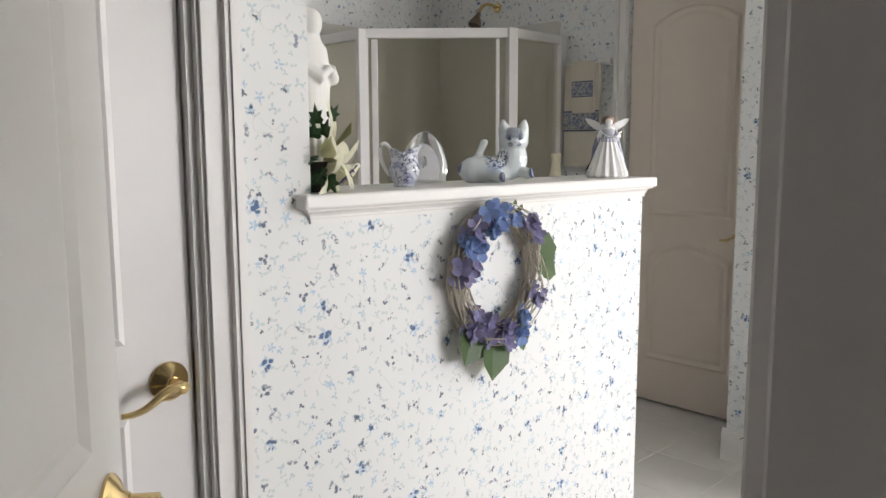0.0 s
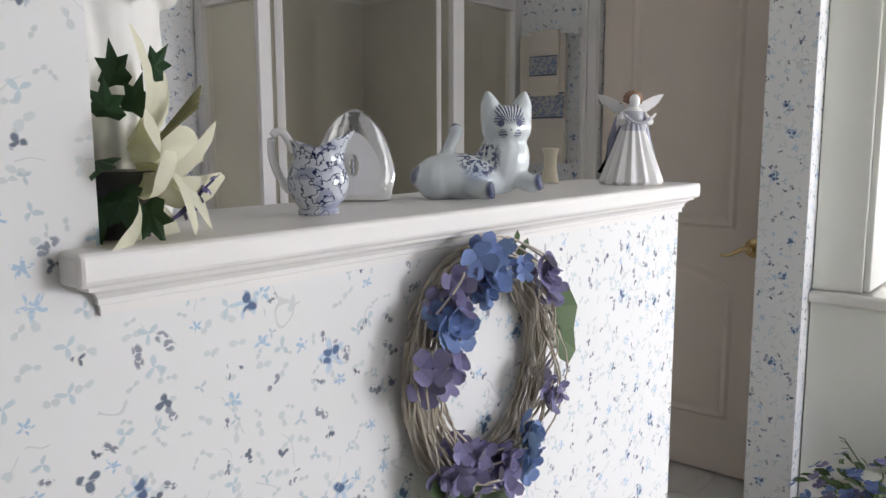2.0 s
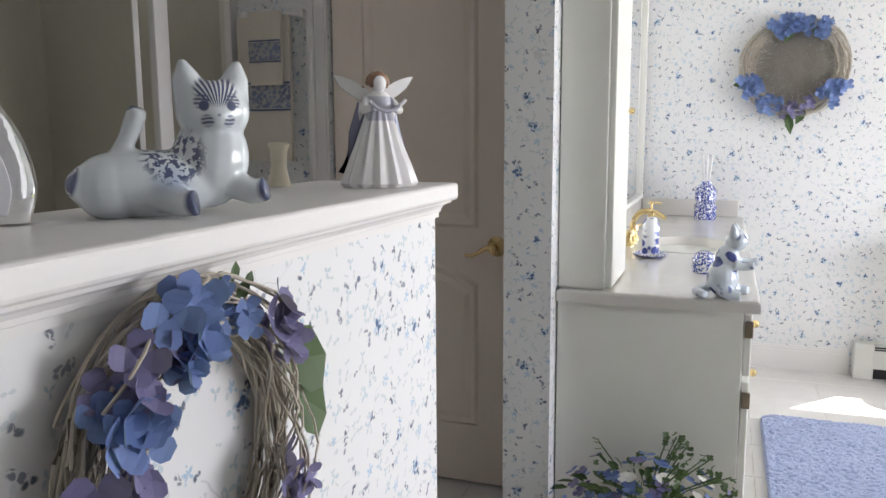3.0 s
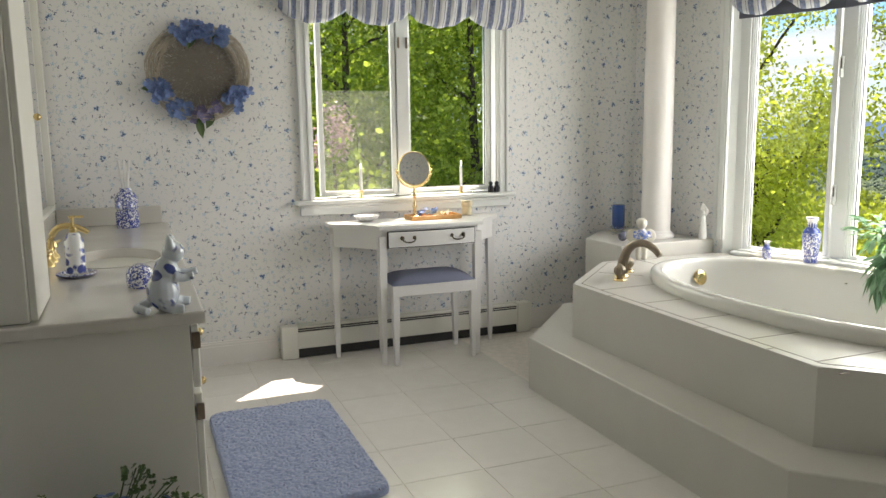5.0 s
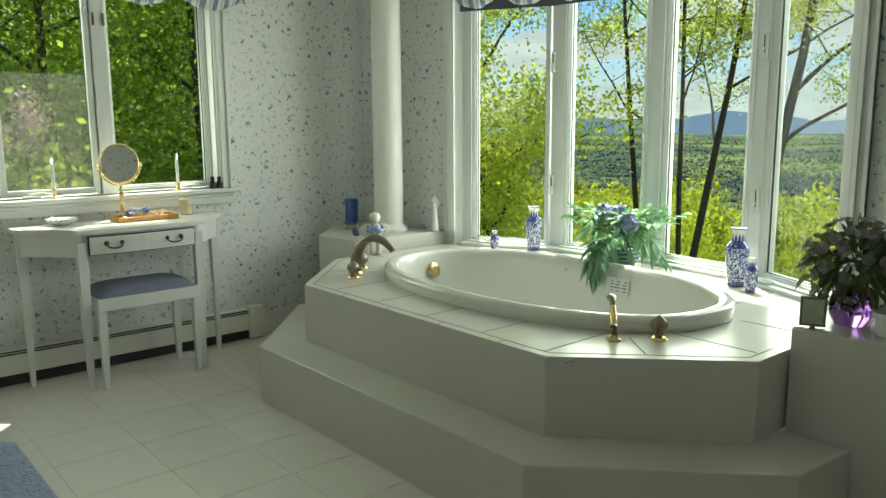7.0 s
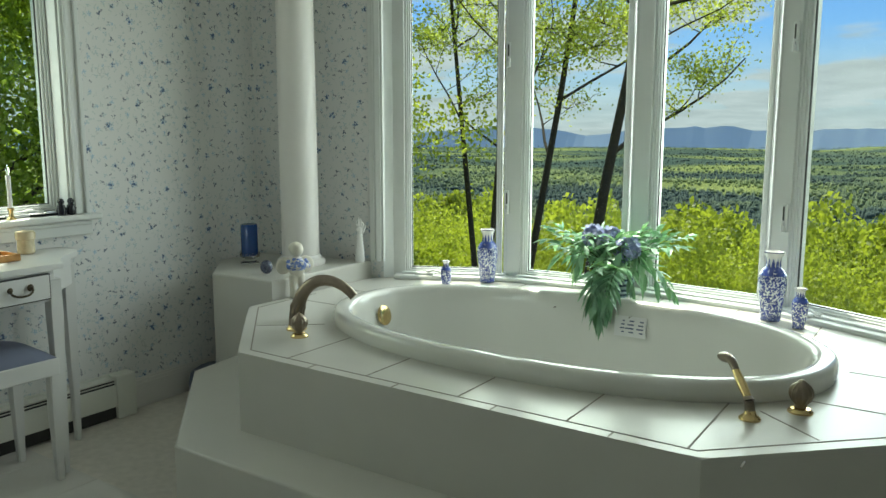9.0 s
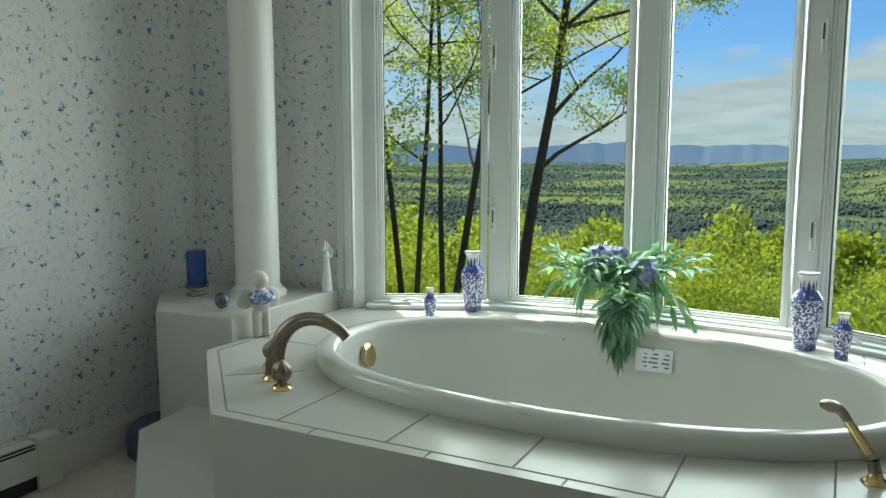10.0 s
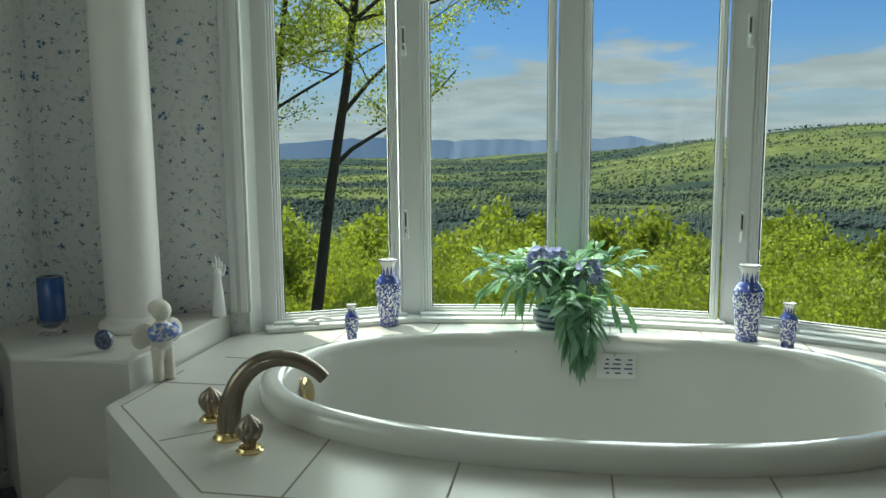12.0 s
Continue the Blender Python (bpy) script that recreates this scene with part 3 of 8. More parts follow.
def lever(parent, x, z, face, sgn, way, knob=False):
    """Brass rose with a curved lever; way: +1 or -1 along x."""
    bm = bmesh.new()
    lathe(bm, [(0.0, 0.0), (0.034, 0.0), (0.034, 0.004), (0.029, 0.009), (0.016, 0.016), (0.012, 0.024), (0.0, 0.024)], 28)
    bmesh.ops.transform(bm, matrix=Matrix.Translation((x, face, z)) @ Matrix.Rotation(radians(90 if sgn < 0 else -90), 4, 'X'), verts=bm.verts)
    rose = part("lever_rose", bm, M_BRASS, parent, "polished brass rose", True)
    bm = bmesh.new()
    tube(bm, [(x, face + sgn * 0.02, z), (x, face + sgn * 0.055, z)], 0.011, 14)
    p = bezier((x, face + sgn * 0.05, z), (x + way * 0.045, face + sgn * 0.054, z + 0.008), (x + way * 0.045, face + sgn * 0.05, z - 0.034), (x + way * 0.100, face + sgn * 0.045, z - 0.027), 16)
    tube(bm, p, [0.0098 - 0.0048 * i / 15 for i in range(16)], 12)
    for v in bm.verts:
        v.co.y = face + sgn * 0.05 + (v.co.y - face - sgn * 0.05) * (0.7 if abs(v.co.x - x) > 0.015 else 1)
    part("lever_handle", bm, M_BRASS, parent, "curved polished brass lever", True)
    return rose


def build_doors():
    casing("trim_closet", (-0.16, HALF), (0.615, HALF), 2.03, (0, -1))
    d = door_leaf("door_1", 0.745, 2.01, "closed white panelled closet door with brass lever")
    d.matrix_basis = pose(-0.145, HALF + 0.02, 0)
    lever(d, 0.70, 0.846, 0.0, -1, -1)
    bm = nb(0.7475, -0.004, 0.80, 0.7535, 0.03, 0.89, 0.001)
    part("strike_plate", bm, M_BRASS, d, "dark metal strike plate")
    bm = nb(-0.16, HALF + 0.002, 0, -0.147, HALF + 0.19, 2.03)
    box(bm, 0.6025, HALF + 0.002, 0, 0.6145, HALF + 0.19, 2.03)
    box(bm, 0.585, HALF + 0.0605, 0, 0.6024, HALF + 0.10, 2.03)
    setting("trim_closet_jamb", bm, M_TRIM, "white door jamb")
    # entry: open leaf and the frame that the walker passes
    d = door_leaf("door_2", 0.76, 2.01, "open white panelled entry door with brass lever")
    d.matrix_basis = pose(-0.125, 0.287, 0, 0, 0, 52.5)
    lever(d, 0.70, 0.846, 0.0, -1, -1)
    lever(d, 0.70, 0.846, 0.038, 1, -1)
    bm = bmesh.new()
    for x0, y0, x1, y1 in ((0.360, -0.06, 0.50, 0.15), (0.340, 0.02, 0.3605, 0.075), (0.370, 0.1505, 0.50, 0.165)):
        box(bm, x0, y0, 0, x1, y1, 2.1, 0.003)
    setting("trim_entry_jamb", bm, M_DOOR, "white entry door frame")
    # door in the shower room
    casing("trim_shower_door", (SHOWER_X, 2.09), (SHOWER_X, 1.42), 2.03, (-1, 0))
    d = door_leaf("door_3", 0.65, 2.01, "closed panelled door with arched panels, warm shade in its beige colour", True, mat=M_DOOR_WARM_SHADE)
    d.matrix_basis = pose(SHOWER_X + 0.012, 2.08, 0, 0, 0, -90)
    lever(d, 0.60, 0.86, 0.0, -1, -1)
    bm = nb(SHOWER_X + 0.06, 1.42, 0, SHOWER_X + 0.12, 1.43, 2.03)
    box(bm, SHOWER_X + 0.06, 2.08, 0, SHOWER_X + 0.12, 2.09, 2.03)
    setting("trim_shower_door_jamb", bm, M_TRIM, "white door jamb")


def build_platform():
    """Stepped tub platform: lower step, deck, the two corner plinths."""
    step = [(4.72, -1.71), (4.685, -1.43), (4.115, -0.905), (2.505, -0.905), (1.95, -1.43), (1.925, -1.71)]
    bm = bmesh.new()
    prism(bm, step, 0, 0.255, 0.007)
    st = setting("tub_step", bm, M_DECK, "white tiled lower step round the bathtub", category="step")
    # deck with an oval hole, so that the basin can hang in it
    outer = [(4.50, -1.56), (4.04, -1.10), (2.60, -1.10), (2.14, -1.54), (2.14, -2.37), (2.26, -2.44), (2.76, -2.69), (3.34, -2.76), (3.92, -2.69), (4.42, -2.44), (4.50, -2.30)]
    bm = bmesh.new()
    n = 88
    ell = []
    for i in range(n):
        a = 2 * math.pi * i / n
        ell.append(Vector((TUB_X + (TUB_A - 0.03) * math.cos(a), TUB_Y + (TUB_B - 0.03) * math.sin(a))))

    def cast(d):
        best = None
        o = Vector((TUB_X, TUB_Y))
        for p, q in zip(outer, outer[1:] + outer[:1]):
            p, q = Vector(p), Vector(q)
            e = q - p
            den = d.x * e.y - d.y * e.x
            if abs(den) < 1e-9:
                continue
            w = p - o
            t = (w.x * e.y - w.y * e.x) / den
            s = (w.x * d.y - w.y * d.x) / den
            if t > 0 and -1e-6 <= s <= 1 + 1e-6 and (best is None or t < best):
                best = t
        return o + d * best
    angles = sorted({2 * math.pi * i / n for i in range(n)} | {math.atan2(y - TUB_Y, x - TUB_X) % (2 * math.pi) for x, y in outer})
    rin, rout, rbot = [], [], []
    for a in angles:
        d = Vector((math.cos(a), math.sin(a)))
        k = 1 / math.sqrt((d.x / (TUB_A - 0.03)) ** 2 + (d.y / (TUB_B - 0.03)) ** 2)
        p = Vector((TUB_X, TUB_Y)) + d * k
        q = cast(d)
        rin.append(bm.verts.new((p.x, p.y, DECK)))
        rout.append(bm.verts.new((q.x, q.y, DECK)))
        rbot.append(bm.verts.new((q.x, q.y, 0.2555)))
    m = len(angles)
    for i in range(m):
        j = (i + 1) % m
        bm.faces.new((rin[i], rout[i], rout[j], rin[j]))
        bm.faces.new((rout[i], rbot[i], rbot[j], rout[j]))
    edges = [e for e in bm.edges if e.verts[0] in rout and e.verts[1] in rout and e.is_valid]
    bmesh.ops.bevel(bm, geom=edges, offset=0.007, segments=3, affect='EDGES', profile=0.5)
    deck = setting("tub_deck", bm, M_DECK, "white tiled deck round the bathtub", category="tub deck")
    # joints, recessed lines between the deck tiles
    def joint(a, b, w=0.0045):
        a, b = Vector((*a, 0)), Vector((*b, 0))
        d = (b - a).normalized()
        s = Vector((-d.y, d.x, 0)) * w / 2
        bmj = bmesh.new()
        prism(bmj, [(v.x, v.y) for v in (a - s, b - s, b + s, a + s)], DECK - 0.003, DECK + 0.0008)
        part("grout_line", bmj, M_JOINT, deck)
    inner = [(4.462, -1.90), (4.462, -1.575), (4.022, -1.138), (2.618, -1.138), (2.178, -1.556), (2.178, -1.70)]
    for a, b in zip(inner, inner[1:]):
        joint(a, b)
    for x in (3.86, 3.55, 3.24, 2.93, 2.64):
        joint((x, -1.140), (x, TUB_Y + TUB_B * math.sqrt(1 - ((x - TUB_X) / TUB_A) ** 2) + 0.004))
        joint((x - 0.12, -1.102), (x - 0.12, -1.136))
    for a, b in (((4.455, -1.78), (4.20, -1.78)), ((4.24, -1.37), (4.06, -1.52)), ((4.40, -2.05), (4.16, -2.05)), ((2.19, -1.62), (2.50, -1.62)), ((2.41, -1.35), (2.56, -1.47)), ((2.2, -1.95), (2.42, -1.95)), ((4.12, -2.12), (4.12, -2.46)), ((3.81, -2.22), (3.81, -2.6)), ((3.5, -2.24), (3.5, -2.66)), ((3.19, -2.24), (3.19, -2.66)), ((2.88, -2.22), (2.88, -2.6)), ((2.57, -2.1), (2.57, -2.48))):
        joint(a, b)
    # plinths
    bm = bmesh.new()
    prism(bm, [(4.515, -1.70), (4.515, -2.34), (5.135, -2.215), (5.135, -1.96), (4.865, -1.685)], 0, 0.595, 0.008)
    setting("plinth_1", bm, M_DECK, "white plinth under the round column", category="plinth")
    bm = bmesh.new()
    prism(bm, [(2.128, -1.715), (0.985, -1.715), (0.985, -2.28), (2.128, -2.345)], 0, 0.595, 0.008)
    setting("plinth_2", bm, M_DECK, "white plinth beside the bathtub", category="plinth")
    # round column
    bm = bmesh.new()
    lathe(bm, [(0.0, 0), (0.110, 0), (0.112, 0.012), (0.107, 0.024), (0.096, 0.030), (0.094, 0.036), (0.086, 0.045), (0.0845, 0.9), (0.080, 1.7), (0.095, 1.76), (0.095, 1.80), (0.11, 1.853), (0, 1.853)], 44, (4.722, -2.082, 0.596))
    setting("column", bm, M_TRIM, "white round column on a plinth", True, "column")


def build_tub():
    root = thing("bathtub", (TUB_X, TUB_Y, DECK), "white oval acrylic drop-in bathtub with rolled rim", "bathtub")
    bm = bmesh.new()
    prof = [(1.0, 1.0, 0.0), (1.004, 1.006, 0.010), (1.003, 1.005, 0.036), (0.998, 0.997, 0.047), (0.987, 0.979, 0.054), (0.965, 0.945, 0.057), (0.944, 0.912, 0.055), (0.933, 0.893, 0.049), (0.926, 0.882, 0.036), (0.920, 0.874, 0.0), (0.905, 0.855, -0.09), (0.882, 0.825, -0.20), (0.845, 0.785, -0.30), (0.79, 0.72, -0.37), (0.69, 0.60, -0.41), (0.45, 0.36, -0.425), (0.2, 0.15, -0.43)]
    rings = []
    n = 96
    for fa, fb, z in prof:
        ring = []
        for i in range(n):
            c, q = math.cos(2 * math.pi * i / n), math.sin(2 * math.pi * i / n)
            ring.append(bm.verts.new((TUB_A * fa * math.copysign(abs(c) ** 0.90, c), TUB_B * fb * math.copysign(abs(q) ** 0.90, q), z + 0.0005)))
        rings.append(ring)
    for a, b in zip(rings, rings[1:]):
        for i in range(n):
            bm.faces.new((a[i], a[(i + 1) % n], b[(i + 1) % n], b[i]))
    bm.faces.new(rings[-1])
    part("shell", bm, M_TUB, root, "", True)
    bm = bmesh.new()
    lathe(bm, [(0, 0), (0.040, 0), (0.040, 0.005), (0.034, 0.009), (0.02, 0.011), (0, 0.011)], 28)
    bmesh.ops.transform(bm, matrix=Matrix.Translation((0.776, -0.052, -0.040)) @ Matrix.Rotation(radians(-76), 4, 'Y'), verts=bm.verts)
    part("overflow_plate", bm, M_BRASS, root, "round polished brass overflow plate", True)
    return root


def frame_rect(bm, w, h, bar, d0, d1, bevel=0.003):
    """Four bars of a sash in the xz plane, from (0, 0) to (w, h)."""
    for x0, z0, x1, z1 in ((0, 0, bar, h), (w - bar, 0, w, h), (bar, 0, w - bar, bar), (bar, h - bar, w - bar, h)):
        box(bm, x0, d0, z0, x1, d1, z1, bevel, 1)
    return bm


def casement(w, h, group, label):
    """Casement sash: frame, pane, stop beads; x across, y outward, z up."""
    root = tagged(new("window_sash"), label, "window", group, "structure")
    bm = bmesh.new()
    frame_rect(bm, w, h, 0.028, 0.0, 0.045)
    for inset, bar, lift in ((0.0, 0.010, 0.012), (0.0105, 0.008, 0.007)):
        bms = frame_rect(bmesh.new(), w - 2 * inset, h - 2 * inset, bar, -lift, 0.001, 0.002)
        bmesh.ops.translate(bms, vec=(inset, 0, inset), verts=bms.verts)
        me = bpy.data.meshes.new("step")
        bms.to_mesh(me)
        bms.free()
        bm.from_mesh(me)
        bpy.data.meshes.remove(me)
    part("sash_frame", bm, M_SASH, root)
    bm = nb(0.028, 0.018, 0.028, w - 0.028, 0.022, h - 0.028)
    pane = part("pane", bm, M_GLASS, root, "clear glass")
    pane.visible_shadow = False
    bm = bmesh.new()
    frame_rect(bm, w - 0.05, h - 0.05, 0.006, 0.010, 0.0175, 0)
    bmesh.ops.translate(bm, vec=(0.025, 0, 0.025), verts=bm.verts)
    part("glazing_bead", bm, M_DARK, root, "dark glazing seal")
    return root


BOW = [(4.425, -2.425), (3.925, -2.672), (3.34, -2.738), (2.755, -2.672), (2.255, -2.425)]


def build_bow_window():
    root = tagged(new("window_1"), "white painted bow window of four tall casements", "window", "", "structure")
    top = 2.16
    z0 = DECK + 0.018
    for i in range(4):
        a, b = Vector((*BOW[i], 0)), Vector((*BOW[i + 1], 0))
        d = b - a
        ang = math.degrees(math.atan2(d.y, d.x))
        lead, trail = (0.046 if i == 0 else 0.044), (0.046 if i == 3 else 0.054)
        w = d.length - lead - trail
        s = casement(w, top - z0 - 0.02, "casements of the bow window", "tall clear casement in a white frame")
        p = a + d.normalized() * lead
        s.matrix_basis = pose(p.x, p.y, z0, 0, 0, ang)
        # sill piece under the sash
        bm = nb(0, -0.085, -0.0178, d.length, 0.06, 0.002, 0.005)
        box(bm, 0.03, -0.045, 0.0, d.length - 0.03, -0.0125, 0.012, 0.004)
        sill = part("window_sill", bm, M_SASH, root)
        sill.matrix_basis = pose(a.x, a.y, z0 - (0.0 + 0.001 * i), 0, 0, ang)
        bm = nb(0, -0.05, top - 0.02, d.length, 0.08, top + 0.25)
        head = part("window_head", bm, M_SASH, root)
        head.matrix_basis = pose(a.x, a.y, 0.001 * i, 0, 0, ang)
        # latch on the stile
        if i in (0, 3):
            x = d.length - 0.033 if i == 0 else 0.026
            for zz in (0.88, 1.545):
                bm = nb(x - 0.010, -0.034, zz - 0.055, x + 0.010, -0.0205, zz + 0.055, 0.004)
                lt = part("sash_lock", bm, M_SASH, root, "white sash lock plate")
                lt.matrix_basis = pose(a.x, a.y, 0, 0, 0, ang)
                bm = nb(x - 0.003, -0.0365, zz - 0.03, x + 0.003, -0.0335, zz + 0.045, 0.001)
                slot = part("lock_slot", bm, M_DARK, lt, "dark slot")
                bm = bmesh.new()
                tube(bm, [(x, -0.034, zz - 0.01), (x + 0.004, -0.045, zz - 0.02), (x + 0.004, -0.046, zz - 0.05)], 0.0045, 8)
                part("lock_lever", bm, M_SASH, lt, "small white lever", True)
        # crank folded on the sill
        if i in (0, 3):
            bm = nb(0.10, -0.075, 0.0, 0.19, -0.045, 0.014, 0.005)
            tube(bm, [(0.15, -0.06, 0.016), (0.19, -0.07, 0.026), (0.235, -0.078, 0.018)], 0.006, 8)
            cr = part("window_crank", bm, M_SASH, root, "white folding crank", True)
            cr.matrix_basis = pose(a.x, a.y, z0 + 0.001, 0, 0, ang)
    for i, (x, y) in enumerate(BOW):
        a = Vector(BOW[max(i - 1, 0)])
        b = Vector(BOW[min(i + 1, 4)])
        ang = math.degrees(math.atan2(b.y - a.y, b.x - a.x))
        bm = bmesh.new()
        if 0 < i < 4:
            box(bm, -0.041, -0.020, DECK, 0.041, 0.07, top + 0.2, 0.004)
            box(bm, -0.047, -0.008, DECK + 0.001, 0.047, 0.068, top + 0.2, 0.003)
            box(bm, 0.030, -0.025, DECK + 0.002, 0.039, -0.0195, top + 0.2, 0.002)
            box(bm, -0.039, -0.025, DECK + 0.002, -0.034, -0.0195, top + 0.2, 0.002)
        else:
            box(bm, -0.045, -0.02, DECK, 0.045, 0.07, top + 0.2, 0.004)
        po = part("mullion", bm, M_SASH, root)
        po.matrix_basis = pose(x, y, 0, 0, 0, ang)
    # flat side jambs with moulded casing, between the wall face and the first sash
    for sx, (x0, y0), (x1, y1) in ((1, (4.448, -2.357), (4.425, -2.43)), (-1, (2.232, -2.357), (2.255, -2.43))):
        bm = bmesh.new()
        prism(bm, [(x0, y0 + 0.004), (x1 - sx * 0.012, y1), (x1 + sx * 0.05, y1 - 0.09), (x0 + sx * 0.06, y0 - 0.09)][::sx], DECK, top + 0.2)
        for f0, f1, t in ((-0.01, 0.055, 0.014), (0.0, 0.018, 0.022), (0.038, 0.055, 0.024)):
            xa, xb = x0 + sx * f0, x0 + sx * f1
            ya = y0 + 0.2134 * abs(f0)
            prism(bm, [(xa, y0 + 0.002), (xb, y0 + 0.012), (xb, y0 + 0.012 + t), (xa, y0 + 0.002 + t)][::-sx], 0.597 if sx > 0 else 0.597, top + 0.28)
        part("jamb_casing", bm, M_SASH, root)
    bm = nb(2.0, -2.9, top + 0.2, 4.7, -2.33, CEIL)
    part("bow_soffit", bm, M_CEIL, root)
    return root


def build_east_window():
    root = tagged(new("window_2"), "white painted double casement window with moulded casing", "window", "", "structure")
    x = EAST
    z0, z1 = W_Z0, W_Z1
    # jamb liners
    bm = nb(x + 0.0, W_Y0 - 0.018, z0, x + 0.16, W_Y0, z1, 0.002)
    box(bm, x, W_Y1, z0, x + 0.16, W_Y1 + 0.018, z1, 0.002)
    box(bm, x, W_Y1, z1 - 0.018, x + 0.16, W_Y0, z1 - 0.0005, 0.002)
    part("window_frame", bm, M_SASH, root)
    # casing, moulded
    bm = bmesh.new()
    for y0, s in ((W_Y0, 1), (W_Y1, -1)):
        for f0, f1, t in ((-0.01, 0.062, 0.014), (0.0, 0.016, 0.021), (0.042, 0.060, 0.026)):
            ya, yb = sorted((y0 + s * f0, y0 + s * f1))
            box(bm, x - t, ya, z0, x - 0.001, yb, z1 + f1, 0.003, 1)
    box(bm, x - 0.015, W_Y1 - 0.06, z1, x - 0.001, W_Y0 + 0.06, z1 + 0.062, 0.003, 1)
    part("casing", bm, M_SASH, root)
    # stool and apron
    bm = nb(x - 0.055, W_Y1 - 0.095, z0 - 0.024, x + 0.10, W_Y0 + 0.095, z0, 0.007)
    part("window_sill", bm, M_SASH, root)
    bm = nb(x - 0.020, W_Y1 - 0.07, z0 - 0.085, x - 0.001, W_Y0 + 0.07, z0 - 0.025, 0.004)
    box(bm, x - 0.030, W_Y1 - 0.06, z0 - 0.045, x - 0.002, W_Y0 + 0.06, z0 - 0.026, 0.006)
    part("apron", bm, M_SASH, root)
    # central mullion and two sashes
    yc = -0.644
    bm = nb(x + 0.02, yc - 0.036, z0, x + 0.11, yc + 0.036, z1 - 0.02, 0.004)
    part("mullion", bm, M_SASH, root)
    wl, wr = 0.447, (yc - 0.034) - (W_Y1 + 0.02)
    s = casement(wl, z1 - z0 - 0.04, "sashes of the side window", "white casement standing slightly open")
    s.matrix_basis = pose(x + 0.075, yc + 0.038, z0 + 0.012, 0, 0, 90 - 4)
    s = casement(wr, z1 - z0 - 0.04, "sashes of the side window", "white closed casement")
    s.matrix_basis = pose(x + 0.075, W_Y1 + 0.02 + wr, z0 + 0.012, 0, 0, -90)
    # pale sheet added to give the lower pane its hazy look
    bm = nb(x + 0.058, yc + 0.05, z0 + 0.045, x + 0.060, yc + wl + 0.01, z0 + 0.60)
    veil = part("half_veil", bm, M_VEIL, root, "pale see-through sheet added over the lower pane")
    veil.visible_shadow = False
    for y in (yc + 0.024, yc - 0.024):
        for zz in (1.05, 1.74):
            bm = nb(x + 0.008, y - 0.005, zz - 0.03, x + 0.019, y + 0.005, zz + 0.03, 0.002)
            part("sash_lock", bm, M_NICKEL, root, "small bronze sash lock")
    for y in (-0.27, -1.02):
        bm = nb(x + 0.015, y - 0.05, z0 + 0.0005, x + 0.05, y + 0.03, z0 + 0.013, 0.005)
        tube(bm, [(x + 0.03, y, z0 + 0.016), (x + 0.02, y - 0.05, z0 + 0.025), (x + 0.01, y - 0.10, z0 + 0.016)], 0.006, 8)
        part("window_crank", bm, M_SASH, root, "white folding crank", True)
    return root


DECK = 0.515
TUB_X, TUB_Y, TUB_A, TUB_B = 3.298, -1.830, 0.858, 0.496
the_floor = build_shell()
build_trim()
build_doors()
build_platform()
build_tub()
build_bow_window()
build_east_window()


# ---- shared shapes for plants ----
rng = random.Random(11)


def leaves_bm(specs, fold=0.25):
    """Leaves as folded, pointed blades: (base, direction, normal, length, width, droop)."""
    bm = bmesh.new()
    for base, d, nrm, ln, wd, droop in specs:
        d = Vector(d).normalized()
        nrm = Vector(nrm)
        s = d.cross(nrm)
        if s.length < 1e-4:
            s = d.cross(Vector((0.3, 0.7, 0.1)))
        s.normalize()
        n = s.cross(d)
        base = Vector(base)
        rows = []
        for f, w in ((0.0, 0.12), (0.3, 0.85), (0.62, 0.8), (1.0, 0.0)):
            c = base + d * ln * f - Vector((0, 0, 1)) * droop * ln * f * f
            if w == 0:
                rows.append([bm.verts.new(c)])
            else:
                e = s * wd * w / 2
                up = n * wd * w * fold / 2
                rows.append([bm.verts.new(c - e + up), bm.verts.new(c), bm.verts.new(c + e + up)])
        for a, b in zip(rows, rows[1:]):
            if len(b) == 3:
                bm.faces.new((a[0], a[1], b[1], b[0]))
                bm.faces.new((a[1], a[2], b[2], b[1]))
            else:
                bm.faces.new((a[0], a[1], b[0]))
                bm.faces.new((a[1], a[2], b[0]))
    return bm


def floret(bm, at, nrm, size, petals=4, cup=0.3, spin=0.0):
    """Small flower of rounded petals round a centre."""
    nrm = Vector(nrm).normalized()
    a = nrm.orthogonal().normalized()
    b = nrm.cross(a)
    at = Vector(at)
    for k in range(petals):
        t = 2 * math.pi * k / petals + spin
        d = math.cos(t) * a + math.sin(t) * b
        s = nrm.cross(d)
        pts = []
        for f, w in ((0.05, 0.10), (0.45, 0.42), (0.8, 0.46), (1.0, 0.25)):
            c = at + d * size * f + nrm * size * cup * f * f
            pts.append((c - s * size * w, c + s * size * w))
        vs = [(bm.verts.new(p), bm.verts.new(q)) for p, q in pts]
        for u, v in zip(vs, vs[1:]):
            bm.faces.new((u[0], u[1], v[1], v[0]))


def rand_dir(up=0.0):
    while True:
        v = Vector((rng.uniform(-1, 1), rng.uniform(-1, 1), rng.uniform(-1, 1)))
        if 0.1 < v.length < 1:
            v.normalize()
            v.z += up
            return v.normalized()


# ---- half wall: figurines ----


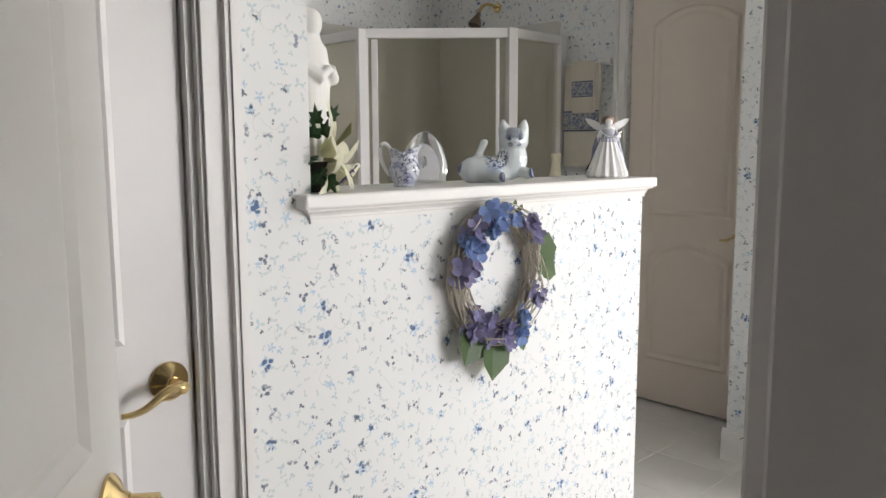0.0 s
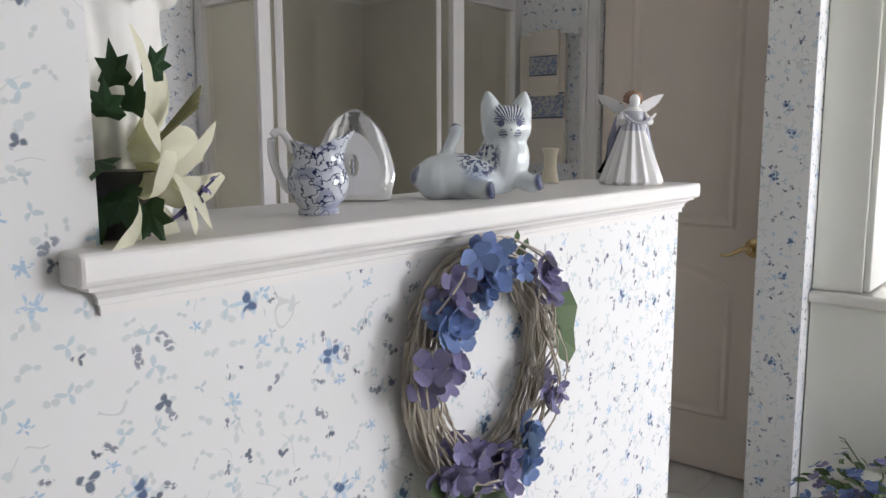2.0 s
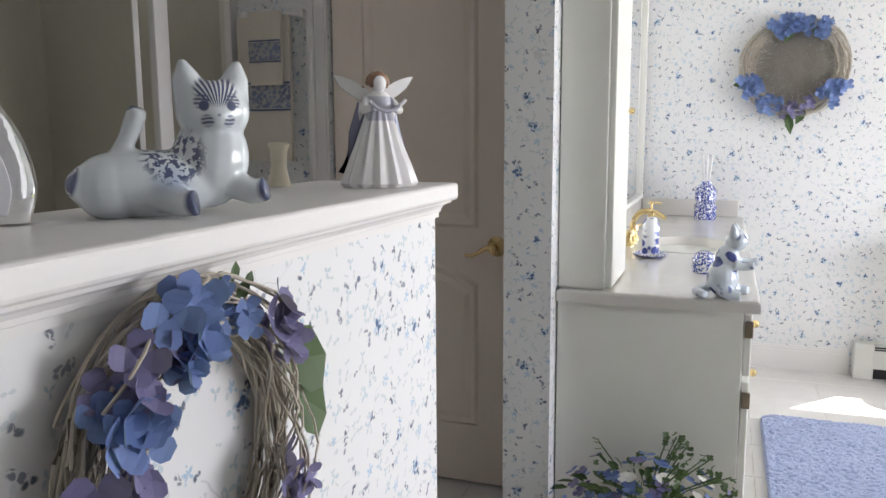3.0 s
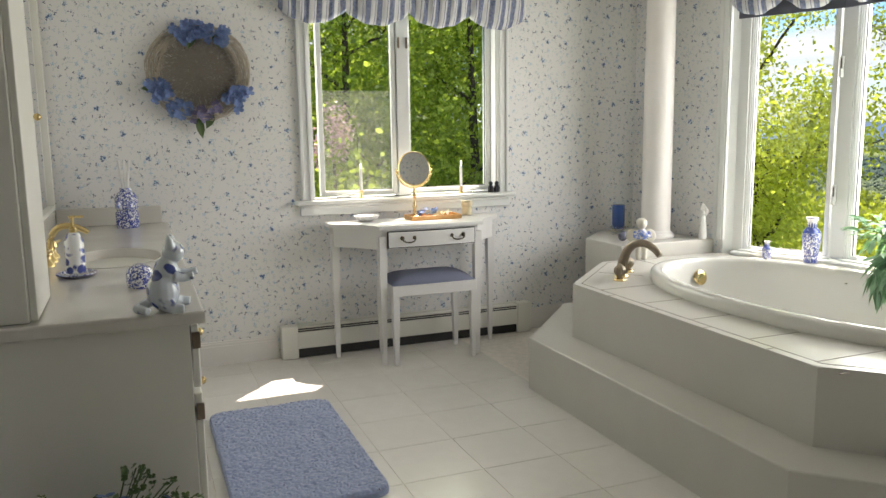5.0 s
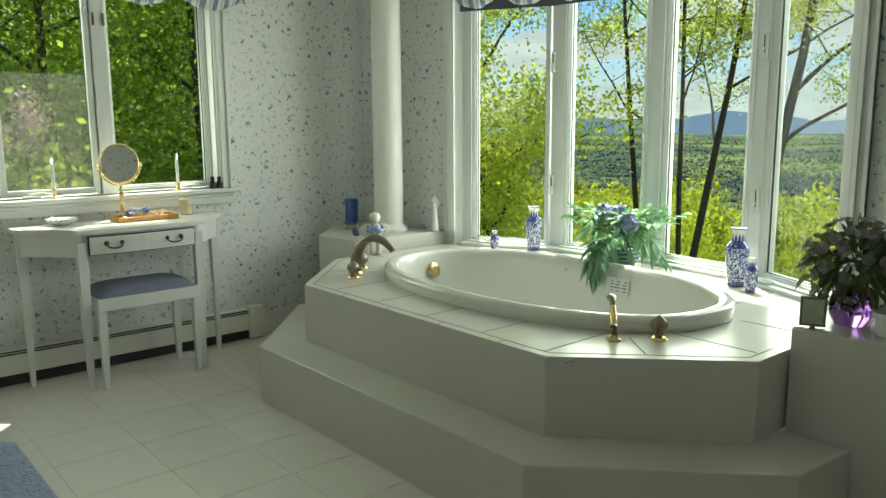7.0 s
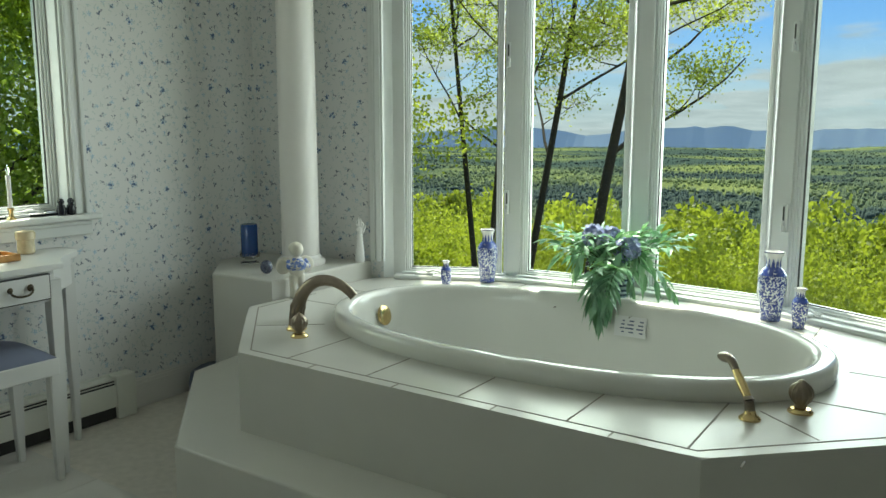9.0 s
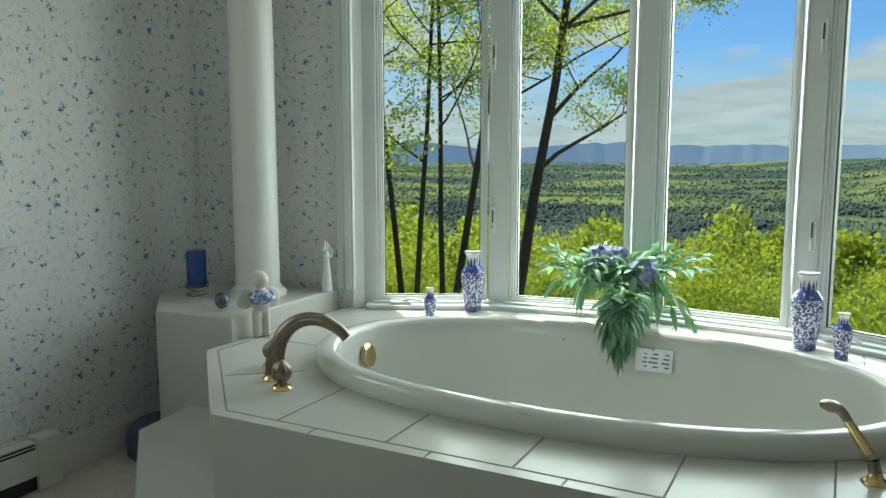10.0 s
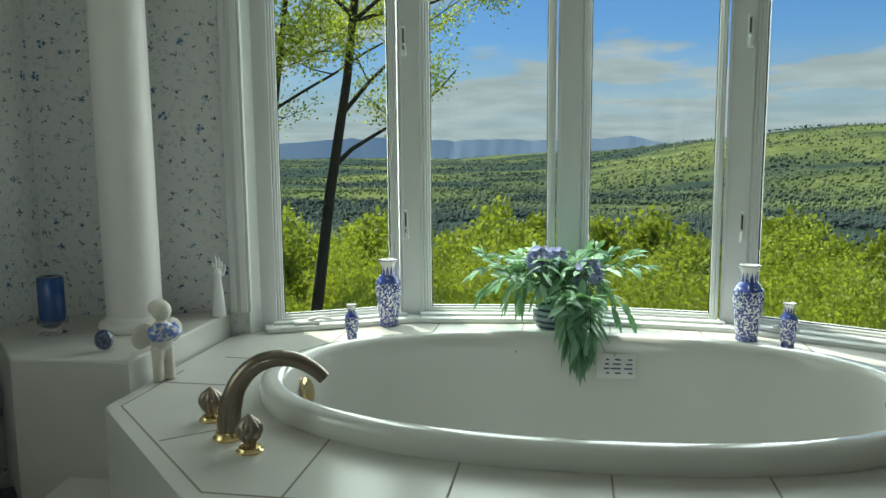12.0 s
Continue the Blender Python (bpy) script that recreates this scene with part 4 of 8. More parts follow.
def wreath(name, at, turn, r, rz, tubes, label, clusters, leaves, band=0.2):
    """Twig ring in its own xz plane facing -y, with clusters (angle, spread, count, size, material)."""
    root = thing(name, at, label, "wreath", "", turn)
    for i in range(tubes):
        bm = bmesh.new()
        off = rng.uniform(-0.17, 0.17)
        ph, amp = rng.uniform(0, 6.28), rng.uniform(0.01, 0.05)
        dep = rng.uniform(-0.045, -0.006)
        pts = []
        span = rng.uniform(3.2, 6.4)
        for k in range(40):
            t = ph + span * k / 39
            rr = 1 + off + amp * math.sin(3 * t + ph) + 0.012 * math.sin(11 * t + i)
            pts.append((r * rr * math.cos(t) * 0.80, dep * (1 + 0.3 * math.sin(5 * t + ph)), rz * rr * math.sin(t) * 0.80))
        tube(bm, pts, 0.0018 if tubes < 50 else 0.0015, 5)
        part("twig", bm, M_STEM, root, "", True)
    for ang, spread, count, size, mat in clusters:
        for _ in range(count):
            bm = bmesh.new()
            t = radians(ang + rng.uniform(-spread, spread))
            rr = 0.80 * rng.uniform(0.78, 1.2)
            p = (r * rr * math.cos(t), -0.035 - rng.uniform(0, 0.030), rz * rr * math.sin(t))
            floret(bm, p, Vector((rng.uniform(-0.7, 0.7) + 0.4 * math.cos(t), -1, rng.uniform(-0.5, 0.7) + 0.3 * math.sin(t))), size * rng.uniform(0.75, 1.2), 4, 0.42, rng.uniform(0, 1.5))
            part("blossom", bm, mat, root)
    if tubes == 46:
        bm = bmesh.new()
        for _ in range(420):
            a0 = rng.uniform(0, 6.28)
            a1 = a0 + rng.uniform(1.2, 2.6)
            deep = rng.uniform(-0.15, 0.45)
            pp = [Vector((r * 0.72 * math.cos(a0), -0.012, rz * 0.72 * math.sin(a0))), Vector((r * deep * math.cos((a0 + a1) / 2), rng.uniform(-0.03, -0.008), rz * deep * math.sin((a0 + a1) / 2))), Vector((r * 0.72 * math.cos(a1), -0.012, rz * 0.72 * math.sin(a1)))]
            tube(bm, pp, 0.0011, 4)
        part("nest_lining", bm, plain("grey_moss", (0.34, 0.31, 0.27), 0.95), root, "fine grey-brown twig lining")
    bm_specs = []
    for ang, rr, ln, wd, dirang in leaves:
        t, u = radians(ang), radians(dirang)
        bm_specs.append(((r * rr * math.cos(t), -0.03, rz * rr * math.sin(t)), (math.cos(u), -0.12, math.sin(u)), (0.1, -1, 0.2), ln, wd, 0.1))
    for s in bm_specs:
        part("leaf", leaves_bm([s]), M_SILKLEAF, root, "dark green silk leaf")
    return root


def meta_join(name, blobs, mat, label, category, at, turn=0, group="", smooth_iter=4, res=None):
    """A figurine: overlapping rounded volumes fused into one skin."""
    bm = bmesh.new()
    for b in blobs:
        if b[0] == "ball":
            _, p, rx, ry, rz, rot = b
            ball(bm, p, rx, ry, rz, 16, 12, Euler([radians(a) for a in rot]).to_matrix())
        elif b[0] == "tube":
            tube(bm, b[1], b[2], 10)
        elif b[0] == "lathe":
            lathe(bm, b[1], 24, *b[2:])
    me = finish(bm, name, mat)
    ob = new(name, me)
    mod = ob.modifiers.new("fuse", 'REMESH')
    mod.mode, mod.voxel_size = 'VOXEL', res or 0.003
    mod.use_smooth_shade = True
    sm = ob.modifiers.new("soften", 'SMOOTH')
    sm.factor, sm.iterations = 0.5, smooth_iter
    ob.matrix_basis = pose(*at, 0, 0, turn)
    return tagged(ob, label, category, group)


def lying_cat(at, turn, s=1.0):
    """Reclining cat figurine, head up, tail raised; faces -y, tail towards -x."""
    B = [("ball", (-0.015 * s, 0, 0.032 * s), 0.084 * s, 0.043 * s, 0.035 * s, (0, 0, 0)),
         ("ball", (-0.055 * s, 0, 0.030 * s), 0.036 * s, 0.040 * s, 0.034 * s, (0, 0, 0)),
         ("ball", (0.046 * s, 0.0, 0.055 * s), 0.041 * s, 0.038 * s, 0.050 * s, (0, 10, 0)),
         ("ball", (0.050 * s, -0.004 * s, 0.104 * s), 0.039 * s, 0.033 * s, 0.033 * s, (0, 0, 0)),
         ("ball", (0.050 * s, -0.030 * s, 0.098 * s), 0.015 * s, 0.012 * s, 0.010 * s, (0, 0, 0)),
         ("tube", [(0.031 * s, 0, 0.114 * s), (0.024 * s, 0.002 * s, 0.140 * s), (0.021 * s, 0.003 * s, 0.157 * s)], [0.021 * s, 0.0145 * s, 0.004 * s]),
         ("tube", [(0.069 * s, 0, 0.114 * s), (0.076 * s, 0.002 * s, 0.140 * s), (0.079 * s, 0.003 * s, 0.157 * s)], [0.021 * s, 0.0145 * s, 0.004 * s]),
         ("tube", [(0.055 * s, -0.01 * s, 0.035 * s), (0.085 * s, -0.028 * s, 0.022 * s), (0.098 * s, -0.034 * s, 0.026 * s)], [0.017 * s, 0.014 * s, 0.014 * s]),
         ("tube", [(-0.01 * s, -0.025 * s, 0.025 * s), (0.01 * s, -0.050 * s, 0.014 * s), (0.022 * s, -0.055 * s, 0.016 * s)], [0.020 * s, 0.014 * s, 0.014 * s]),
         ("tube", [(-0.052 * s, 0.005 * s, 0.045 * s), (-0.036 * s, 0.0, 0.078 * s), (-0.027 * s, -0.002 * s, 0.100 * s), (-0.024 * s, -0.004 * s, 0.108 * s)], [0.012 * s, 0.0095 * s, 0.011 * s, 0.009 * s])]
    return meta_join("cat_figurine", B, M_CAT, "white porcelain cat figurine with blue painted flowers on the ledge", "figurine", at, turn)


def cat_paint():
    """White glaze; blue on paws, tail tip, brows and a floral band on the back."""
    m = Nodes("cat_glaze")
    tc = m.node("ShaderNodeTexCoord").outputs["Object"]
    sp = m.node("ShaderNodeSeparateXYZ")
    m.link(tc, sp.inputs[0])
    x, y, z = sp.outputs

    def spot(c, r, soft=0.25):
        d = m.node("ShaderNodeVectorMath")
        d.operation = 'DISTANCE'
        m.link(tc, d.inputs[0])
        d.inputs[1].default_value = c
        return m.math('MULTIPLY', m.math('SUBTRACT', r, d.outputs["Value"]), 1.0 / (r * soft), True)

    f = 0.0
    inked = spot((0.024, -0.062, 0.016), 0.018)
    for c, r in (((0.101, -0.040, 0.026), 0.018), ((-0.096, -0.008, 0.038), 0.018), ((-0.03, -0.004, 0.126), 0.006), ((0.0355, -0.035, 0.110), 0.0066), ((0.0645, -0.035, 0.110), 0.0066), ((0.05, -0.044, 0.101), 0.0042), ((-0.030, -0.002, 0.112), 0.010)):
        inked = m.math('MAXIMUM', inked, spot(c, r))
    band = m.math('MULTIPLY', spot((0.004, -0.028, 0.060), 0.036, 0.3), m.ramp(m.noise(170, 2, tc), 0.49, 0.53))
    brow = m.math('MULTIPLY', spot((0.05, -0.022, 0.126), 0.024, 0.2), m.ramp(m.math('FRACT', m.math('MULTIPLY', m.math('ARCTAN2', m.math('SUBTRACT', x, 0.05), m.math('SUBTRACT', z, 0.100)), 6.5)), 0.40, 0.50))
    lines = m.ramp(m.math('FRACT', m.math('ADD', m.math('MULTIPLY', z, 260.0), m.math('MULTIPLY', m.noise(60, 1, tc), 1.5))), 0.45, 0.55)
    cheek = m.math('MAXIMUM', spot((0.037, -0.038, 0.093), 0.0095, 0.3), spot((0.063, -0.038, 0.093), 0.0095, 0.3))
    lash = m.math('MAXIMUM', spot((0.0335, -0.033, 0.115), 0.0105, 0.3), spot((0.0665, -0.033, 0.115), 0.0105, 0.3))
    whisk = m.math('MULTIPLY', m.math('MAXIMUM', cheek, lash), m.math('ADD', 0.35, m.math('MULTIPLY', lines, 0.6)))
    fac = m.math('MAXIMUM', m.math('MAXIMUM', inked, band), m.math('MAXIMUM', brow, whisk))
    wash = spot((0.0, -0.04, 0.035), 0.026, 0.8)
    c = m.mix(m.math('MULTIPLY', wash, 0.6), (0.62, 0.67, 0.69), (0.22, 0.31, 0.50))
    m.link(m.mix(m.math('MULTIPLY', fac, 0.9), c, (0.022, 0.035, 0.12)), m.bsdf.inputs["Base Color"])
    m.bsdf.inputs["Roughness"].default_value = 0.15
    m.bsdf.inputs["Coat Weight"].default_value = 0.6
    return m.mat


M_CAT = cat_paint()


M_DELFT_CAT = porcelain("bold_blue_flower_glaze", (0.60, 0.66, 0.72), (0.012, 0.025, 0.12), 15, 0.44, 0.48)


def sitting_cat(at, turn):
    B = [("ball", (0, 0, 0.05), 0.050, 0.042, 0.052, (0, 0, 0)),
         ("ball", (0.005, -0.01, 0.095), 0.034, 0.034, 0.045, (0, 0, 0)),
         ("ball", (0.012, -0.030, 0.150), 0.032, 0.030, 0.028, (0, 0, 0)),
         ("tube", [(-0.008, -0.026, 0.165), (-0.012, -0.024, 0.185), (-0.014, -0.022, 0.200)], [0.014, 0.009, 0.002]),
         ("tube", [(0.030, -0.028, 0.165), (0.034, -0.026, 0.182), (0.036, -0.024, 0.196)], [0.013, 0.008, 0.002]),
         ("tube", [(0.02, -0.03, 0.09), (0.03, -0.062, 0.090), (0.032, -0.085, 0.096)], [0.015, 0.012, 0.011]),
         ("tube", [(-0.02, -0.03, 0.09), (-0.01, -0.060, 0.085), (-0.01, -0.080, 0.090)], [0.015, 0.012, 0.011]),
         ("tube", [(0.03, -0.01, 0.02), (0.05, -0.04, 0.012), (0.045, -0.062, 0.012)], [0.022, 0.014, 0.012]),
         ("tube", [(-0.03, -0.01, 0.02), (-0.05, -0.03, 0.012), (-0.05, -0.055, 0.012)], [0.022, 0.014, 0.012]),
         ("tube", [(0.0, 0.04, 0.02), (-0.04, 0.06, 0.014), (-0.075, 0.03, 0.014)], [0.014, 0.013, 0.010])]
    return meta_join("cat_figurine", B, M_DELFT_CAT, "white porcelain kitten with bold blue flowers on the counter", "figurine", at, turn)


def angel(at, turn):
    """Angel figurine in a pleated bell skirt, wings spread, holding a scroll."""
    bm = bmesh.new()
    prof = [(0, 0), (0.050, 0.0), (0.055, 0.006), (0.047, 0.03), (0.034, 0.065), (0.024, 0.095), (0.017, 0.115), (0.019, 0.125), (0.016, 0.138), (0.008, 0.145), (0.0, 0.145)]
    lathe(bm, prof[:7], 84, (0, 0, 0), 1.05, 0.85, 0.07, 14)
    lathe(bm, [(0, 0.112)] + prof[6:], 24, (0, 0, 0), 1.15, 0.9)
    ball(bm, (0, -0.004, 0.155), 0.0115, 0.012, 0.0135)
    ball(bm, (0, 0.003, 0.160), 0.0155, 0.0135, 0.0140)
    for k in range(9):
        a = math.pi * k / 8
        ball(bm, (0.0145 * math.cos(a), 0.002, 0.157 + 0.013 * math.sin(a)), 0.0050, None, None, 8, 6)
    for s in (-1, 1):
        tube(bm, [(s * 0.018, 0, 0.130), (s * 0.028, -0.014, 0.116), (s * 0.014, -0.030, 0.118)], [0.008, 0.007, 0.005], 10)
        rows = []
        for f in range(6):
            t = f / 5
            rows.append((bm.verts.new((s * (0.010 + 0.054 * t), 0.014 + 0.006 * t, 0.146 + 0.022 * t + 0.005 * math.sin(t * 3))), bm.verts.new((s * (0.010 + 0.044 * t), 0.016 + 0.006 * t, 0.126 + 0.014 * t + 0.012 * t * t))))
        top = [a for a, b in rows]
        for (a, b), (c, d) in zip(rows, rows[1:]):
            bm.faces.new((a, b, d, c))
        rows2 = [(bm.verts.new(a.co + Vector((0, 0.005, 0))), bm.verts.new(b.co + Vector((0, 0.005, 0)))) for a, b in rows]
        for (a, b), (c, d) in zip(rows2, rows2[1:]):
            bm.faces.new((a, c, d, b))
        for i in range(5):
            bm.faces.new((rows[i][0], rows[i + 1][0], rows2[i + 1][0], rows2[i][0]))
            bm.faces.new((rows[i][1], rows2[i][1], rows2[i + 1][1], rows[i + 1][1]))
        bm.faces.new((rows[5][0], rows[5][1], rows2[5][1], rows2[5][0]))
        tube(bm, [(s * 0.022, 0.012, 0.128), (s * 0.032, 0.020, 0.08), (s * 0.052, 0.020, 0.02)], [0.007, 0.010, 0.008], 10)
    tube(bm, bezier((-0.024, -0.034, 0.128), (-0.008, -0.042, 0.108), (0.008, -0.042, 0.108), (0.032, -0.034, 0.130), 12), 0.0028, 8)
    m = Nodes("angel_glaze")
    tc = m.node("ShaderNodeTexCoord").outputs["Object"]
    sp = m.node("ShaderNodeSeparateXYZ")
    m.link(tc, sp.inputs[0])
    cape = m.math('MULTIPLY', m.math('GREATER_THAN', sp.outputs[1], 0.008), m.math('LESS_THAN', sp.outputs[2], 0.128))
    c = m.mix(cape, (0.78, 0.77, 0.76), (0.20, 0.20, 0.30))
    bodice = m.math('MULTIPLY', m.math('GREATER_THAN', sp.outputs[2], 0.100), m.math('LESS_THAN', sp.outputs[2], 0.136))
    slim = m.math('LESS_THAN', m.math('ABSOLUTE', sp.outputs[0]), 0.021)
    c = m.mix(m.math('MULTIPLY', m.math('MULTIPLY', bodice, slim), 0.75), c, (0.36, 0.37, 0.46))
    hair = m.math('MULTIPLY', m.math('GREATER_THAN', sp.outputs[2], 0.150), m.math('GREATER_THAN', sp.outputs[1], -0.0095))
    narrow = m.math('LESS_THAN', m.math('ABSOLUTE', sp.outputs[0]), 0.021)
    c = m.mix(m.math('MULTIPLY', hair, narrow), c, (0.28, 0.15, 0.09))
    m.link(c, m.bsdf.inputs["Base Color"])
    m.bsdf.inputs["Roughness"].default_value = 0.25
    m.bsdf.inputs["Coat Weight"].default_value = 0.4
    ob = part("angel_figurine", bm, m.mat, None, "", True)
    ob.matrix_basis = pose(*at, 0, 0, turn)
    return tagged(ob, "white porcelain angel figurine with pleated gown and grey cape", "figurine")


def robed_statue(at):
    B = [("lathe", [(0, 0), (0.052, 0), (0.052, 0.015), (0.046, 0.03), (0.047, 0.09), (0.052, 0.18), (0.055, 0.24), (0.048, 0.285), (0.028, 0.31), (0, 0.315)], (0, 0, 0), 1.0, 0.78),
         ("ball", (0.004, -0.008, 0.335), 0.022, 0.024, 0.030, (0, 0, 0)),
         ("ball", (0, 0.008, 0.338), 0.028, 0.026, 0.034, (0, 0, 0)),
         ("tube", [(-0.028, 0.005, 0.33), (-0.045, 0.0, 0.26), (-0.050, -0.008, 0.16), (-0.044, -0.01, 0.08)], [0.014, 0.016, 0.013, 0.008]),
         ("tube", [(0.028, 0.005, 0.33), (0.045, 0.0, 0.26), (0.050, -0.008, 0.16), (0.044, -0.01, 0.06)], [0.014, 0.016, 0.013, 0.008]),
         ("tube", [(-0.04, -0.01, 0.25), (-0.02, -0.045, 0.225), (0.0, -0.052, 0.245)], [0.018, 0.014, 0.010]),
         ("tube", [(0.04, -0.01, 0.25), (0.03, -0.042, 0.225), (0.004, -0.052, 0.245)], [0.018, 0.014, 0.010])]
    for k in range(7):
        a = radians(200 + 140 * k / 6)
        B.append(("tube", [(0.044 * math.cos(a), 0.036 * math.sin(a), 0.21), (0.047 * math.cos(a + 0.08), 0.038 * math.sin(a + 0.08), 0.1), (0.049 * math.cos(a), 0.040 * math.sin(a), 0.01)], [0.003, 0.006, 0.007]))
    return meta_join("robed_statue", B, M_BISQUE, "tall white glazed statue of a robed figure on the ledge", "statue", at, 24, res=0.0028, smooth_iter=3)


def lily(at):
    root = thing("lily_arrangement", at, "silk white lily with dark ivy leaves in a small dark pot", "flowers")
    bm = bmesh.new()
    lathe(bm, [(0, 0), (0.028, 0), (0.034, 0.03), (0.036, 0.045), (0.030, 0.045), (0, 0.04)], 20)
    part("pot", bm, plain("dark_pot", (0.03, 0.03, 0.035), 0.4), root, "small dark pot", True)
    cream = leafy("cream_lily_petal", (0.66, 0.64, 0.50), (0.80, 0.79, 0.68), 0.25)

    def petal(base, ax, rad, ln, wd, flare):
        """Trumpet petal: runs out along the axis, widens and curls back."""
        bm = bmesh.new()
        side = ax.cross(rad).normalized()
        rows = []
        for i in range(8):
            t = i / 7
            c = base + ax * ln * (0.85 * t - 0.30 * flare * t ** 3) + rad * ln * (0.10 + 0.16 * t + 0.50 * flare * t ** 2.2)
            w = wd * (0.25 + 1.5 * t * (1 - t) ** 0.7 * 1.25) if t < 1 else 0.002
            n = (rad * 0.8 - ax * 0.4).normalized()
            rows.append([bm.verts.new(c + side * w * s * 0.5 - n * w * 0.22 * abs(s) ** 2 * -1) for s in (-1, -0.5, 0, 0.5, 1)])
        for p, q in zip(rows, rows[1:]):
            for i in range(4):
                bm.faces.new((p[i], p[i + 1], q[i + 1], q[i]))
        part("petal", bm, cream, root, "cream lily petal", True)

    for base, ax in ((Vector((0.012, -0.012, 0.055)), Vector((0.62, -0.62, 0.30)).normalized()), (Vector((0.005, -0.02, 0.035)), Vector((0.35, -0.55, -0.42)).normalized())):
        u = ax.orthogonal().normalized()
        v = ax.cross(u)
        for k in range(6):
            a = 2 * math.pi * k / 6 + 0.4
            petal(base, ax, math.cos(a) * u + math.sin(a) * v, 0.080 if k % 2 else 0.088, 0.036, 1.35)
    ivy = leafy("dark_ivy_leaf", (0.008, 0.030, 0.012), (0.03, 0.09, 0.035), 0.1)

    def ivy_leaf(at_, d, nrm, size):
        bm = bmesh.new()
        d, nrm = Vector(d).normalized(), Vector(nrm).normalized()
        side = d.cross(nrm).normalized()
        nrm = side.cross(d)
        c = bm.verts.new(Vector(at_) + d * size * 0.4 + nrm * size * 0.08)
        rim = []
        for ang, r in ((180, 0.35), (140, 0.55), (105, 0.62), (75, 0.42), (48, 0.78), (24, 0.5), (0, 1.05), (-24, 0.5), (-48, 0.78), (-75, 0.42), (-105, 0.62), (-140, 0.55)):
            t = radians(ang)
            rim.append(bm.verts.new(Vector(at_) + d * size * (0.4 + 0.62 * r * math.cos(t)) + side * size * 0.62 * r * math.sin(t)))
        for i in range(len(rim)):
            bm.faces.new((c, rim[i], rim[(i + 1) % len(rim)]))
        part("ivy_leaf", bm, ivy, root, "dark green ivy leaf")

    for at_, d, n_, sz in (((0.0, -0.015, 0.095), (-0.25, -0.2, 1), (-0.5, -0.8, 0.2), 0.036), ((0.022, -0.02, 0.105), (0.5, -0.4, 0.8), (-0.3, -0.9, 0.4), 0.030), ((-0.012, -0.02, 0.075), (-0.3, -0.5, 0.6), (-0.6, -0.8, 0.3), 0.040), ((0.006, -0.022, 0.078), (0.1, -0.4, 0.8), (-0.4, -0.9, 0.2), 0.034), ((-0.018, -0.02, 0.055), (-0.4, -0.5, -0.2), (-0.7, -0.7, 0.3), 0.046), ((-0.012, -0.03, 0.040), (-0.1, -0.6, -0.8), (-0.6, -0.8, 0.2), 0.044), ((0.004, -0.034, 0.030), (0.2, -0.5, -0.8), (-0.4, -0.9, 0.2), 0.040), ((-0.022, -0.02, 0.035), (-0.3, -0.5, -0.9), (-0.8, -0.7, 0.1), 0.042)):
        ivy_leaf(at_, d, n_, sz)
    bm = bmesh.new()
    for k in range(6):
        tube(bm, [(0.022, -0.022, 0.060), (0.050 + 0.004 * k, -0.052 + 0.005 * k, 0.088 + 0.003 * k)], 0.0014, 5)
    part("stamen", bm, plain("olive_stamen", (0.20, 0.19, 0.08), 0.6), root, "thin olive stamens")
    bm = bmesh.new()
    for k in range(5):
        tube(bm, [(0.040, -0.02, 0.01), (0.052 + 0.004 * k, -0.02 - 0.006 * k, 0.014 + 0.006 * k)], 0.0010, 5)
        floret(bm, (0.052 + 0.004 * k, -0.02 - 0.006 * k, 0.014 + 0.006 * k), rand_dir(0.5), 0.006)
    part("sprig", bm, M_PURPLE, root, "small purple sprig")
    return root


def jug(at, turn):
    root = thing("cream_jug", at, "small blue-and-white porcelain cream jug with open handle", "jug", "", turn)
    bm = bmesh.new()
    prof = [(0, 0), (0.024, 0), (0.025, 0.004), (0.023, 0.008), (0.030, 0.018), (0.036, 0.032), (0.037, 0.045), (0.032, 0.062), (0.028, 0.075), (0.030, 0.090), (0.033, 0.100), (0.030, 0.099), (0.026, 0.080), (0.0, 0.03)]
    lathe(bm, prof, 32)
    for v in bm.verts:
        if v.co.z > 0.062:
            k = (v.co.z - 0.062) / 0.04
            f = v.co.x / 0.03
            v.co.z += 0.010 * k * max(0, f) - 0.012 * k * (1 - abs(f)) - 0.006 * k
            v.co.x += 0.012 * k * max(0, f)
    part("body", bm, M_DELFT_JUG, root, "blue painted flowers on white", True)
    bm = bmesh.new()
    tube(bm, bezier((-0.028, 0, 0.078), (-0.045, 0, 0.140), (-0.075, 0, 0.085), (-0.034, 0, 0.028), 16), [0.005] * 15 + [0.004], 10)
    part("handle", bm, M_CHINA, root, "white looped handle", True)
    return root


def brushed_lines(name, base, ink, scale):
    """White glaze with thin brushed outlines and a few washed petals."""
    m = Nodes(name)
    tc = m.node("ShaderNodeTexCoord").outputs["Object"]
    n = m.noise(scale, 2.0, tc, 0.55)
    line = m.math('ABSOLUTE', m.math('SUBTRACT', n, 0.5))
    drawn = m.ramp(line, 0.014, 0.034)
    wash = m.ramp(m.noise(scale * 0.55, 1.0, tc), 0.56, 0.64)
    c = m.mix(m.math('MULTIPLY', wash, 0.55), base, tuple(i * 3 + 0.08 for i in ink))
    m.link(m.mix(drawn, ink, c), m.bsdf.inputs["Base Color"])
    m.bsdf.inputs["Roughness"].default_value = 0.14
    m.bsdf.inputs["Coat Weight"].default_value = 0.6
    return m.mat


M_DELFT_JUG = brushed_lines("painted_jug_glaze", (0.58, 0.61, 0.67), (0.012, 0.02, 0.075), 68)


